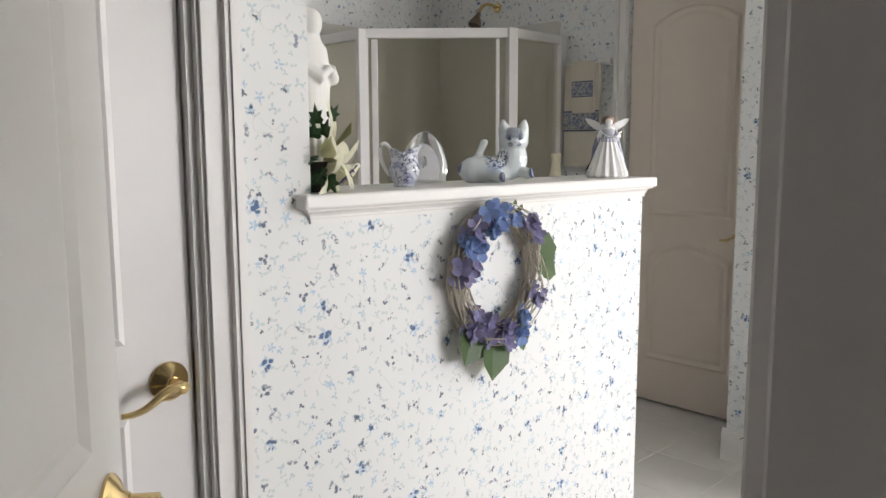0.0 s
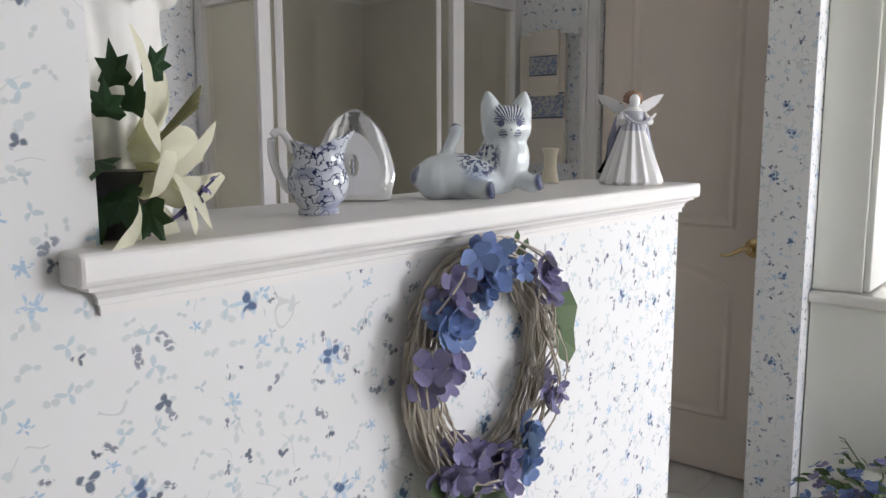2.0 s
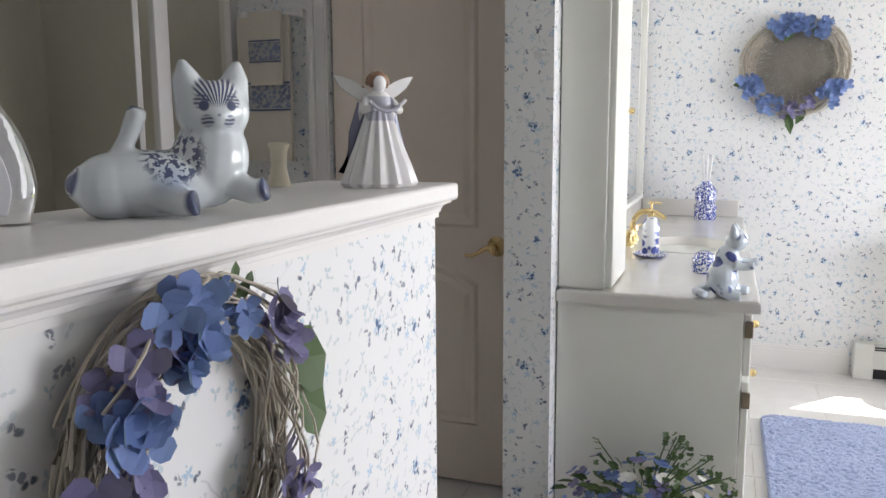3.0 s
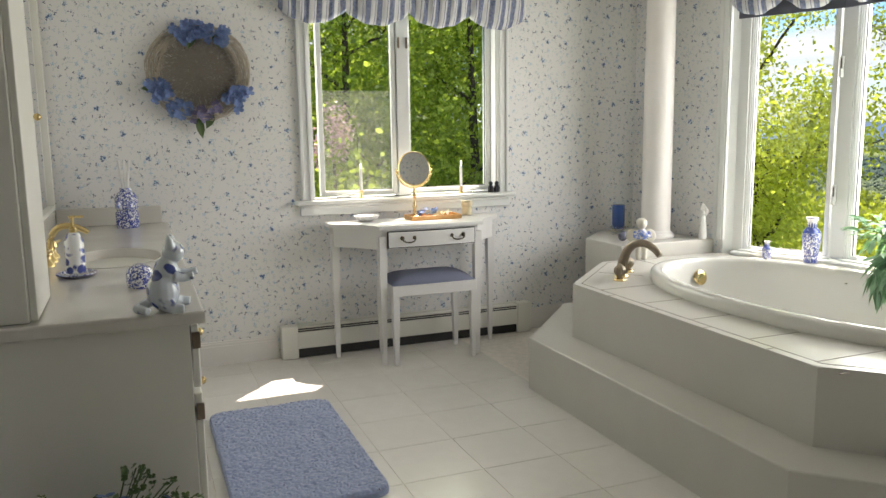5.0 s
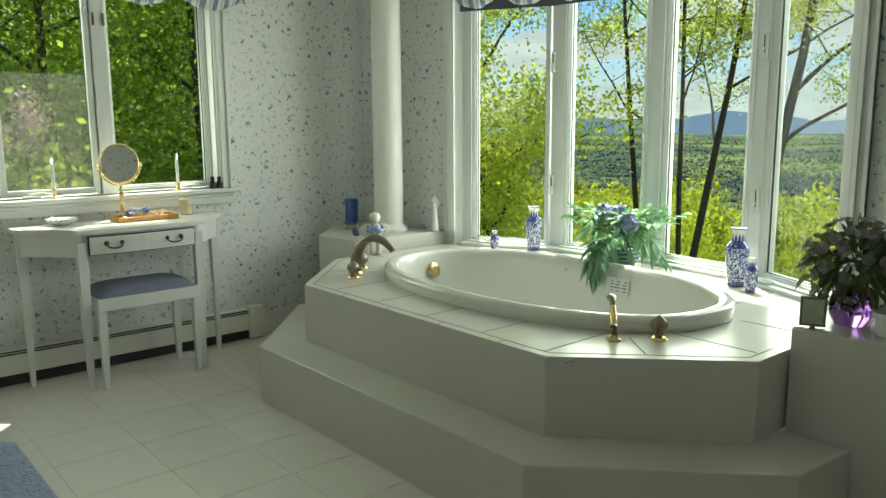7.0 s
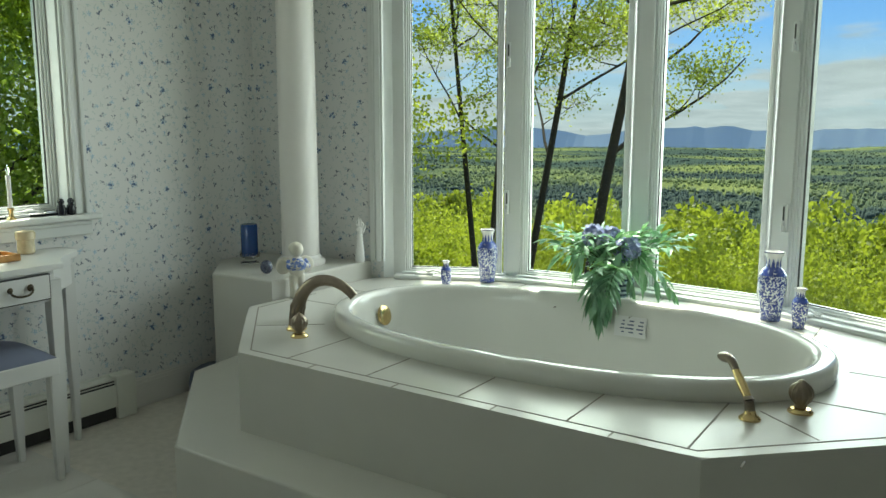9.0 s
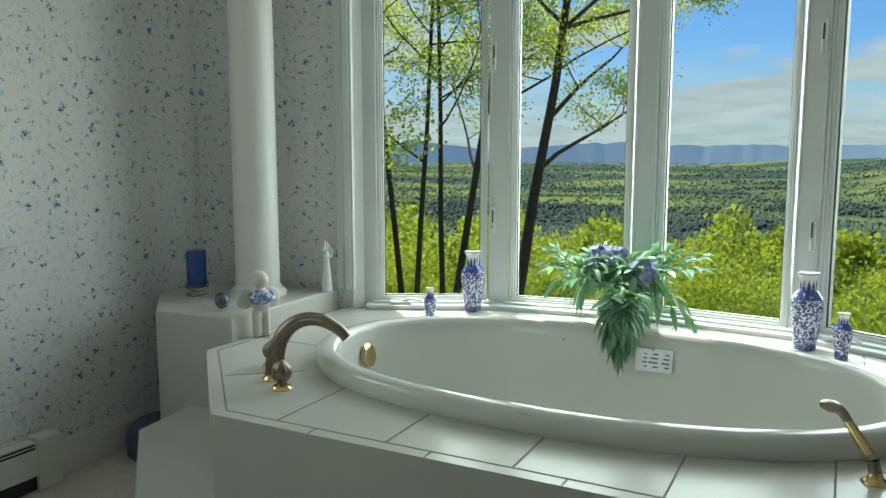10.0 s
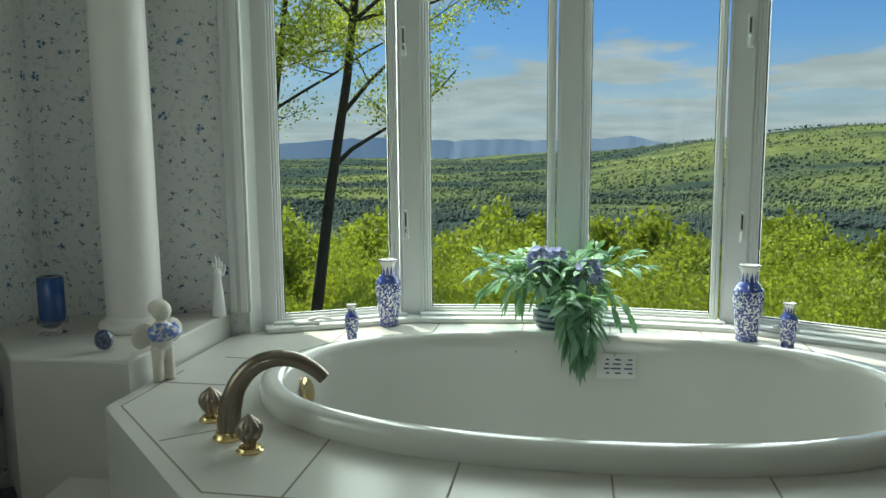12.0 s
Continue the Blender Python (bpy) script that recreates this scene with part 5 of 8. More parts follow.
# pale, barely metallic: the crystal's white reflections as a base colour
M_PALE_GLINT = plain("pale_glint_silver", (0.82, 0.82, 0.84), 0.30, 0.35, var=0.1)


def crystal_dome(at, turn):
    """Pointed clear crystal paperweight with faceted cuts."""
    root = thing("crystal_ornament", at, "bright silvery pointed crystal ornament with cut oval", "ornament", "", turn)
    bm = bmesh.new()
    out = []
    for i in range(40):
        t = i / 39
        a = math.pi * t
        x = -0.058 * math.cos(a) * (1 - 0.22 * math.sin(a) ** 2)
        z = 0.125 * math.sin(a) ** 0.72 if 0 < t < 1 else 0
        out.append((x * (1.0 if z > 0.03 else 0.86 + 0.14 * z / 0.03), z))
    rings = []
    for k, (f, y) in enumerate(((0.80, -0.020), (0.97, -0.014), (1.0, 0.0), (0.97, 0.014), (0.80, 0.020))):
        rings.append([bm.verts.new((x * f, y, 0.002 + (z * f if z > 0.001 else 0))) for x, z in out])
    for a, b in zip(rings, rings[1:]):
        for i in range(len(out)):
            j = (i + 1) % len(out)
            bm.faces.new((a[i], a[j], b[j], b[i]))
    bm.faces.new(rings[0])
    bm.faces.new(rings[-1][::-1])
    part("crystal_body", bm, plain("silvered_crystal", (0.90, 0.91, 0.93), 0.07, 0.92, var=0.1, scale=40, bump=0.25, bscale=35, dist=0.004), root, "", True)
    # added plate that carries the painted brightness
    bm = bmesh.new()
    inner = [bm.verts.new((x * 0.66, -0.0262, 0.010 + z * 0.68)) for x, z in out]
    bm.faces.new(inner)
    r_ = bmesh.ops.extrude_face_region(bm, geom=list(bm.faces))
    bmesh.ops.translate(bm, vec=(0, 0.006, 0), verts=[q for q in r_["geom"] if isinstance(q, bmesh.types.BMVert)])
    part("glint_plate", bm, M_PALE_GLINT, root, "pale silvery plate, bright reflections put into its colour")
    bm = bmesh.new()
    lathe(bm, [(0, 0), (0.011, 0), (0.010, 0.006), (0, 0.008)], 20, (0, 0, 0), 0.7, 1.5)
    bmesh.ops.transform(bm, matrix=Matrix.Translation((0.0, -0.0264, 0.05)) @ Matrix.Rotation(radians(90), 4, 'X'), verts=bm.verts)
    part("cut_oval", bm, M_MIRROR, root, "bright mirrored oval cut", True)
    return root


def candle_stub(at):
    bm = bmesh.new()
    lathe(bm, [(0, 0), (0.019, 0), (0.016, 0.012), (0.012, 0.03), (0.013, 0.055), (0.017, 0.066), (0.013, 0.068), (0, 0.062)], 20)
    bmesh.ops.rotate(bm, cent=(0, 0, 0), matrix=Matrix.Rotation(0.05, 3, 'Y'), verts=bm.verts)
    ob = part("candle_holder", bm, plain("cream_ceramic", (0.66, 0.60, 0.46), 0.4), None, "", True)
    ob.matrix_basis = pose(*at)
    return tagged(ob, "small cream ceramic holder on the ledge", "candle holder")


wreath("wreath", (1.335, HALF - 0.002, 0.945), 0, 0.165, 0.178, 64, "twig wreath with blue and lavender silk hydrangeas on half wall",
       [(108, 13, 20, 0.020, M_BLUEPETAL), (142, 13, 14, 0.020, M_BLUEPETAL), (170, 9, 8, 0.021, M_PURPLE), (128, 26, 12, 0.019, M_PURPLE), (48, 14, 13, 0.019, M_PURPLE), (215, 10, 6, 0.018, M_PURPLE), (235, 14, 14, 0.020, M_PURPLE), (268, 12, 13, 0.019, M_PURPLE), (298, 10, 14, 0.020, M_BLUEPETAL), (335, 9, 9, 0.018, M_PURPLE), (80, 8, 6, 0.012, M_BLUEPETAL)],
       [(20, 0.86, 0.075, 0.085, 0), (8, 0.86, 0.075, 0.09, -30), (232, 0.80, 0.085, 0.11, 240), (262, 0.82, 0.095, 0.12, 262), (300, 0.80, 0.07, 0.075, 285), (66, 0.86, 0.022, 0.018, 30), (70, 0.92, 0.022, 0.018, 80), (74, 0.88, 0.022, 0.018, 120), (62, 0.92, 0.020, 0.016, 60), (70, 0.80, 0.022, 0.018, 0)])
lying_cat((1.437, 1.295, 1.1525), -44).scale = (0.95, 0.95, 0.98)
angel((1.892, 1.270, 1.1525), -48)
robed_statue((0.925, 1.345, 1.1525))
lily((0.880, 1.268, 1.1525)).scale = (1.05, 1.05, 1.3)
jug((1.134, 1.288, 1.1525), -48).scale = (0.96, 0.96, 0.90)
crystal_dome((1.300, 1.400, 1.1525), -46)
candle_stub((1.845, 1.42, 1.1525))

# ---- shower room ----


def build_shower():
    root = thing("shower_enclosure", (0, 0, 0), "white framed neo-angle glass shower enclosure", "shower")
    P = [(2.36, BACK - 0.004), (2.36, 2.975), (2.865, 2.475), (SHOWER_X - 0.004, 2.475)]
    bm = bmesh.new()
    prism(bm, [P[0], P[1], P[2], P[3], (SHOWER_X - 0.004, BACK - 0.004)], 0, 0.10, 0.008)
    part("shower_base", bm, M_TUB, root)
    # grey marble wall panels inside
    bm = nb(2.40, BACK - 0.012, 0.1, SHOWER_X - 0.012, BACK - 0.003, 1.88)
    part("wall_panel", bm, M_SHOWERWALL, root)
    bm = nb(SHOWER_X - 0.012, 2.50, 0.1, SHOWER_X - 0.003, BACK - 0.003, 1.88)
    part("wall_panel", bm, M_SHOWERWALL, root)
    H = 1.80
    for i in range(3):
        a, b = Vector((*P[i], 0)), Vector((*P[i + 1], 0))
        d = b - a
        ang = math.degrees(math.atan2(d.y, d.x))
        L = d.length
        for za, zb in ((H - 0.045, H), (0.101, 0.14)):
            fr = part("rail", nb(0, -0.018, za, L, 0.018, zb, 0.003), M_TRIM, root)
            fr.matrix_basis = pose(a.x, a.y, 0.0002 * i, 0, 0, ang)
        bm = nb(0.02, -0.003, 0.13, L - 0.02, 0.003, H - 0.03)
        pn = part("glass_panel", bm, M_SHOWER, root, "clear shower glass")
        pn.matrix_basis = pose(a.x, a.y, 0, 0, 0, ang)
        if i == 1:
            bm = bmesh.new()
            box(bm, 0.045, -0.02, 0.145, 0.075, -0.004, H - 0.05, 0.003)
            box(bm, L - 0.075, -0.02, 0.145, L - 0.058, -0.004, H - 0.05, 0.003)
            dr = part("door_frame", bm, M_TRIM, root)
            dr.matrix_basis = pose(a.x, a.y, 0, 0, 0, ang)
    for i, (x, y) in enumerate(P):
        bm = nb(-0.024, -0.024, 0.1005, 0.024, 0.024, H + 0.001, 0.004)
        po = part("post", bm, M_TRIM, root)
        if i == 0:
            y -= 0.022
        if i == 3:
            x -= 0.022
        po.matrix_basis = pose(x, y, 0, 0, 0, (0, -22, -22, 0)[i])
    return root


M_SHOWERWALL = plain("grey_beige_shower_panel", (0.62, 0.605, 0.56), 0.25, var=0.15, scale=3)


def build_shower_head():
    root = thing("overhead_shower", (SHOWER_X - 0.001, 2.93, 2.00), "brass overhead shower on a bent arm", "shower")
    bm = bmesh.new()
    lathe(bm, [(0, 0), (0.028, 0), (0.024, 0.008), (0.01, 0.012), (0, 0.012)], 20)
    bmesh.ops.rotate(bm, cent=(0, 0, 0), matrix=Matrix.Rotation(radians(-90), 3, 'Y'), verts=bm.verts)
    part("flange", bm, M_BRASS, root, "", True)
    bm = bmesh.new()
    tube(bm, bezier((-0.005, 0, 0), (-0.08, 0, 0.02), (-0.12, 0, 0.01), (-0.15, 0, -0.05), 12), 0.009, 10)
    part("arm", bm, M_BRASS, root, "", True)
    bm = bmesh.new()
    lathe(bm, [(0, 0), (0.012, 0), (0.014, 0.02), (0.030, 0.05), (0.038, 0.07), (0.036, 0.078), (0, 0.078)], 24)
    bmesh.ops.transform(bm, matrix=Matrix.Translation((-0.148, 0, -0.045)) @ Matrix.Rotation(radians(205), 4, 'Y'), verts=bm.verts)
    part("rose", bm, M_NICKEL, root, "dark bronze spray rose", True)


def towel_cloth(w, h, bands, seed):
    """A towel over a bar: thick folded cloth in its own yz plane, hanging from z=0."""
    root = new("hand_towel")
    bm = bmesh.new()
    nx, nz = 12, 14
    r = random.Random(seed)
    ph = r.uniform(0, 6)
    sheets = []
    for side, off in ((-1, -0.016), (1, 0.0)):
        g = []
        for j in range(nz + 1):
            z = -h * j / nz
            g.append([bm.verts.new((off + side * 0.003 * math.sin(9 * i / nx + ph) * (j / nz), -w / 2 + w * i / nx, z)) for i in range(nx + 1)])
        sheets.append(g)
    a, b = sheets
    for g, flip in ((a, False), (b, True)):
        for j in range(nz):
            for i in range(nx):
                q = (g[j][i], g[j][i + 1], g[j + 1][i + 1], g[j + 1][i])
                bm.faces.new(q if not flip else q[::-1])
    for i in range(nx):
        bm.faces.new((a[0][i], b[0][i], b[0][i + 1], a[0][i + 1]))
        bm.faces.new((a[nz][i], a[nz][i + 1], b[nz][i + 1], b[nz][i]))
    for j in range(nz):
        bm.faces.new((a[j][0], a[j + 1][0], b[j + 1][0], b[j][0]))
        bm.faces.new((a[j][nx], b[j][nx], b[j + 1][nx], a[j + 1][nx]))
    part("cloth", bm, M_TOWEL, root, "cream terry cloth", True)
    for z0, z1, mat in bands:
        bmb = nb(-0.0225, -w / 2, z0, -0.0165, w / 2, z1, 0.001)
        part("woven_band", bmb, mat, root, "blue woven floral band")
    return root


M_TOWEL = plain("cream_terry", (0.62, 0.57, 0.49), 0.95, var=0.08, bump=0.6, bscale=300, dist=0.002)
M_BAND = porcelain("blue_woven_band", (0.40, 0.40, 0.39), (0.09, 0.11, 0.17), 45, 0.50, 0.60, coat=0.0)
M_BANDEDGE = plain("blue_band_edge", (0.10, 0.13, 0.22), 0.9)
build_shower()
build_shower_head()


def towel_set():
    bar = thing("towel_bar", (SHOWER_X - 0.002, 2.275, 1.65), "white towel bar on the wall", "towel bar")
    bm = bmesh.new()
    tube(bm, [(-0.045, -0.12, 0), (-0.045, 0.13, 0)], 0.008, 10)
    part("rod", bm, M_TRIM, bar, "", True)
    for y in (-0.11, 0.12):
        bm = nb(-0.055, y - 0.01, -0.014, 0.0, y + 0.01, 0.014, 0.004)
        part("bracket", bm, M_TRIM, bar)
    t = towel_cloth(0.21, 0.50, [(-0.315, -0.235, M_BAND), (-0.325, -0.318, M_BANDEDGE), (-0.232, -0.225, M_BANDEDGE)], 3)
    t.matrix_basis = pose(SHOWER_X - 0.044, 2.315, 1.645)
    tagged(t, "large cream towel with a blue woven band on the bar", "towel", "towels")
    t = towel_cloth(0.125, 0.25, [(-0.165, -0.105, M_BAND), (-0.173, -0.168, M_BANDEDGE), (-0.102, -0.097, M_BANDEDGE)], 5)
    t.matrix_basis = pose(SHOWER_X - 0.070, 2.29, 1.658)
    tagged(t, "small cream towel with a blue woven band over the larger one", "towel", "towels")


towel_set()

# ---- vanity ----


def build_vanity():
    x0, x1, yf, yb = 2.955, EAST - 0.004, 0.685, HALF - 0.014
    n = 4
    w = (x1 - x0) / n
    for i in range(n):
        u = thing("vanity_cabinet", (x0 + w * i, 0, 0), "cream painted vanity cabinet with flat doors" if i else "cream vanity cabinet with plain end panel and brass hinges", "cabinet", "vanity cabinets in a row")
        bm = nb(0, yf + 0.022, 0.09, w - 0.001, yb, 0.765, 0.002)
        box(bm, 0.0, yf + 0.07, 0.0, w - 0.001, yb, 0.09)
        part("body", bm, M_CAB, u)
        for z0, z1, nm in ((0.10, 0.57, "door"), (0.585, 0.755, "drawer")):
            bm = nb(0.006, yf, z0, w - 0.008, yf + 0.0205, z1, 0.004)
            d = part(nm, bm, M_CAB, u)
            bm = bmesh.new()
            ball(bm, (w * 0.5, yf - 0.018, (z0 + z1) / 2 if nm == "drawer" else z1 - 0.05), 0.012, 0.012, 0.012, 12, 8)
            part("knob", bm, M_BRASS, d, "small brass knob", True)
            for zz in ((z0 + 0.05, z1 - 0.05) if nm == "door" else (z1 - 0.04,)):
                bm = nb(-0.003, yf - 0.003, zz - 0.022, 0.010, yf + 0.018, zz + 0.022, 0.002)
                part("hinge", bm, M_NICKEL, d, "small worn metal hinge")
    top = thing("sink_counter", (0, 0, 0), "cream cultured-marble vanity top with moulded oval sink", "counter")
    bm = bmesh.new()
    cx, cy, a, b = 3.98, 0.905, 0.235, 0.165
    X0, X1, Y0, Y1, Z = x0 - 0.022, EAST - 0.003, 0.668, HALF - 0.013, 0.797
    nn = 48
    rin, rmid, rout = [], [], []
    for i in range(nn):
        t = 2 * math.pi * i / nn
        d = Vector((math.cos(t), math.sin(t)))
        k = min(((X1 - cx) / d.x if d.x > 0 else (X0 - cx) / d.x) if abs(d.x) > 1e-6 else 9, ((Y1 - cy) / d.y if d.y > 0 else (Y0 - cy) / d.y) if abs(d.y) > 1e-6 else 9)
        rin.append(bm.verts.new((cx + a * d.x, cy + b * d.y, Z)))
        rout.append((cx + k * d.x, cy + k * d.y))
    # outer border with true corners
    corners = [(X1, Y1), (X0, Y1), (X0, Y0), (X1, Y0)]
    ang = sorted([(math.atan2(y - cy, x - cx) % (2 * math.pi), x, y) for x, y in rout + corners])
    ov = [bm.verts.new((x, y, Z)) for _, x, y in ang]
    ob_ = [bm.verts.new((x, y, Z - 0.033)) for _, x, y in ang]
    ia = sorted([(math.atan2((v.co.y - cy), (v.co.x - cx)) % (2 * math.pi), v) for v in rin], key=lambda q: q[0])
    iv = [v for _, v in ia]
    j = 0
    m_ = len(ov)
    for i in range(m_):
        i2 = (i + 1) % m_
        bm.faces.new((ov[i], ob_[i], ob_[i2], ov[i2]))
    bm.faces.new(ob_[::-1])
    bridge = [e for e in bm.edges if e.verts[0] in iv and e.verts[1] in iv]
    for i in range(nn):
        if not bm.edges.get((iv[i], iv[(i + 1) % nn])):
            bm.edges.new((iv[i], iv[(i + 1) % nn]))
    loops = [bm.edges.get((iv[i], iv[(i + 1) % nn])) for i in range(nn)] + [bm.edges.get((ov[i], ov[(i + 1) % m_])) for i in range(m_)]
    bmesh.ops.bridge_loops(bm, edges=loops)
    edges = [e for e in bm.edges if e.verts[0] in ov and e.verts[1] in ov]
    bmesh.ops.bevel(bm, geom=edges, offset=0.008, segments=3, affect='EDGES', profile=0.5)
    part("slab", bm, M_STONE, top)
    bm = bmesh.new()
    rings = []
    for f, z in ((1.02, 0.002), (0.99, -0.004), (0.94, -0.03), (0.82, -0.075), (0.6, -0.11), (0.25, -0.125)):
        rings.append([bm.verts.new((cx + a * f * math.cos(2 * math.pi * i / nn), cy + b * f * math.sin(2 * math.pi * i / nn), Z + z)) for i in range(nn)])
    for p, q in zip(rings, rings[1:]):
        for i in range(nn):
            bm.faces.new((p[i], p[(i + 1) % nn], q[(i + 1) % nn], q[i]))
    bm.faces.new(rings[-1])
    part("basin", bm, M_STONE, top, "moulded oval sink", True)
    bm = nb(X0 + 0.33, Y1 - 0.018, Z + 0.0005, X1, Y1, Z + 0.09, 0.004)
    box(bm, X1 - 0.018, Y0 + 0.03, Z + 0.0005, X1, Y1 - 0.0185, Z + 0.09, 0.004)
    part("backsplash", bm, M_STONE, top)
    # slim wall cupboard standing on the top, and the mirror beside it
    tw = thing("wall_cupboard", (0, 0, 0), "tall narrow cream cupboard standing on the vanity top", "cupboard")
    bm = nb(2.965, 1.075, Z + 0.001, 3.28, HALF - 0.013, 2.15, 0.003)
    part("carcass", bm, M_CAB, tw)
    bm = nb(2.972, 1.056, Z + 0.006, 3.274, 1.0745, 2.14, 0.003)
    d = part("cupboard_door", bm, M_CAB, tw)
    bm = bmesh.new()
    ball(bm, (3.24, 1.045, 1.30), 0.010)
    part("knob", bm, M_BRASS, d, "small brass knob", True)
    mi = thing("wall_mirror", (0, 0, 0), "wide white-framed mirror on the vanity wall", "mirror")
    bm = nb(3.30, HALF - 0.0185, 0.90, EAST - 0.05, HALF - 0.0112, 2.12)
    part("mirror_glass", bm, M_MIRROR, mi, "clear silvered glass")
    bm = bmesh.new()
    frame_rect(bm, EAST - 0.04 - 3.29, 1.24, 0.022, -0.024, 0.0, 0.003)
    bmesh.ops.translate(bm, vec=(3.29, HALF - 0.012, 0.89), verts=bm.verts)
    part("frame", bm, M_CAB, mi)
    # faucet
    fa = thing("sink_faucet", (3.98, 1.115, Z), "polished brass sink faucet with two handles", "faucet")
    bm = bmesh.new()
    lathe(bm, [(0, 0), (0.024, 0), (0.022, 0.01), (0.014, 0.02), (0.012, 0.05), (0, 0.05)], 20)
    tube(bm, bezier((0, 0, 0.04), (0, 0, 0.14), (0, -0.06, 0.15), (0, -0.13, 0.10), 14), [0.012] * 12 + [0.010, 0.009], 12)
    part("spout", bm, M_BRASS, fa, "", True)
    for s in (-1, 1):
        bm = bmesh.new()
        lathe(bm, [(0, 0), (0.022, 0), (0.02, 0.01), (0.011, 0.02), (0.010, 0.035), (0.017, 0.042), (0.014, 0.06), (0, 0.064)], 18, (s * 0.10, 0, 0))
        tube(bm, [(s * 0.10, 0, 0.052), (s * 0.155, -0.02, 0.058)], [0.008, 0.005], 8)
        part("handle", bm, M_BRASS, fa, "brass lever handle", True)
    # soap dispenser on a blue dish
    so = thing("soap_dispenser", (3.62, 1.01, Z + 0.014), "clear soap dispenser with blue print and gold pump", "soap dispenser")
    bm = bmesh.new()
    lathe(bm, [(0, 0), (0.028, 0), (0.030, 0.01), (0.030, 0.10), (0.020, 0.125), (0.012, 0.13), (0, 0.13)], 20)
    part("bottle", bm, M_DELFT, so, "", True)
    bm = bmesh.new()
    lathe(bm, [(0, 0.131), (0.012, 0.131), (0.012, 0.145), (0.005, 0.15), (0.005, 0.175), (0.012, 0.178), (0.010, 0.185), (0, 0.186)], 14)
    tube(bm, [(0, 0, 0.18), (0.02, -0.03, 0.178)], 0.004, 8)
    part("pump", bm, M_BRASS, so, "gold pump", True)
    for at, r, lab in (((3.62, 1.01, Z + 0.0005), 0.062, "small round blue-and-white dish under the dispenser"), ((3.36, 0.82, Z + 0.0005), 0.045, "small blue-and-white lidded box on the counter")):
        bm = bmesh.new()
        if r > 0.05:
            lathe(bm, [(0, 0), (r * 0.7, 0), (r, 0.010), (r, 0.013), (r * 0.7, 0.006), (0, 0.005)], 28)
        else:
            lathe(bm, [(0, 0), (r, 0), (r * 1.1, 0.02), (r * 1.05, 0.036), (r * 1.1, 0.038), (r * 0.9, 0.056), (r * 0.4, 0.066), (0, 0.068)], 28, (0, 0, 0), 1.2, 0.8)
        ob = part("blue_dish", bm, M_DELFT_DENSE, None, "", True)
        ob.matrix_basis = pose(*at)
        tagged(ob, lab, "dish")
    # blue vase with reeds at the far end
    v = thing("bottle_vase", (4.99, 0.86, Z), "square blue-and-white bottle vase with pale stems", "vase")
    bm = bmesh.new()
    lathe(bm, [(0, 0), (0.052, 0), (0.055, 0.01), (0.055, 0.075), (0.047, 0.082), (0.047, 0.088), (0.054, 0.094), (0.054, 0.145), (0.040, 0.17), (0.028, 0.178), (0.028, 0.195), (0, 0.195)], 24)
    part("vase_body", bm, M_DELFT_DENSE, v, "", True)
    bm = bmesh.new()
    for k in range(6):
        a_ = k * 1.05
        tube(bm, [(0.01 * math.cos(a_), 0.01 * math.sin(a_), 0.17), (0.028 * math.cos(a_), 0.028 * math.sin(a_), 0.33)], 0.0055, 6)
    part("stems", bm, M_CHINA, v, "pale stems", True)
    sitting_cat((2.985, 0.765, Z + 0.0005), -8)


build_vanity()


def bath_mat():
    bm = bmesh.new()
    L, W, r = 1.0, 0.53, 0.06
    pts = []
    for cx, cy, a0 in ((L - r, W - r, 0), (r, W - r, 90), (r, r, 180), (L - r, r, 270)):
        for k in range(7):
            a = radians(a0 + 15 * k)
            pts.append((cx + r * math.cos(a), cy + r * math.sin(a)))
    prism(bm, pts, 0, 0.022, 0.008)
    top = [f for f in bm.faces if f.normal.z > 0.9 or (f.calc_center_median().z > 0.02)]
    # tufted pile: a fine uneven grid over the backing
    nx, ny = 150, 80
    grid = []
    for i in range(nx + 1):
        for j in range(ny + 1):
            u, v = i / nx, j / ny
            e = min(u * L, (1 - u) * L, v * W, (1 - v) * W)
            cx, cy = abs(u - 0.5) * L - (L / 2 - r), abs(v - 0.5) * W - (W / 2 - r)
            if cx > 0 and cy > 0:
                e = r - math.hypot(cx, cy)
            lift = 0.030 + rng.uniform(-0.004, 0.004) + 0.003 * noise.noise((u * 9, v * 5, 0.2)) if e > 0.004 else 0.021
            k = 1.0 if e > 0 else 1 + e / 0.06
            grid.append(bm.verts.new(((u - 0.5) * L * k + L / 2 + rng.uniform(-0.002, 0.002), (v - 0.5) * W * k + W / 2 + rng.uniform(-0.002, 0.002), lift)))
    for i in range(nx):
        for j in range(ny):
            a = i * (ny + 1) + j
            bm.faces.new((grid[a], grid[a + ny + 1], grid[a + ny + 2], grid[a + 1]))
    ob = part("bath_mat", bm, M_RUG, None, "", True)
    ob.matrix_basis = pose(3.30, 0.055, 0.0012, 0, 0, 0)
    return tagged(ob, "plush blue bath mat on the tiled floor", "bath mat")


bath_mat()


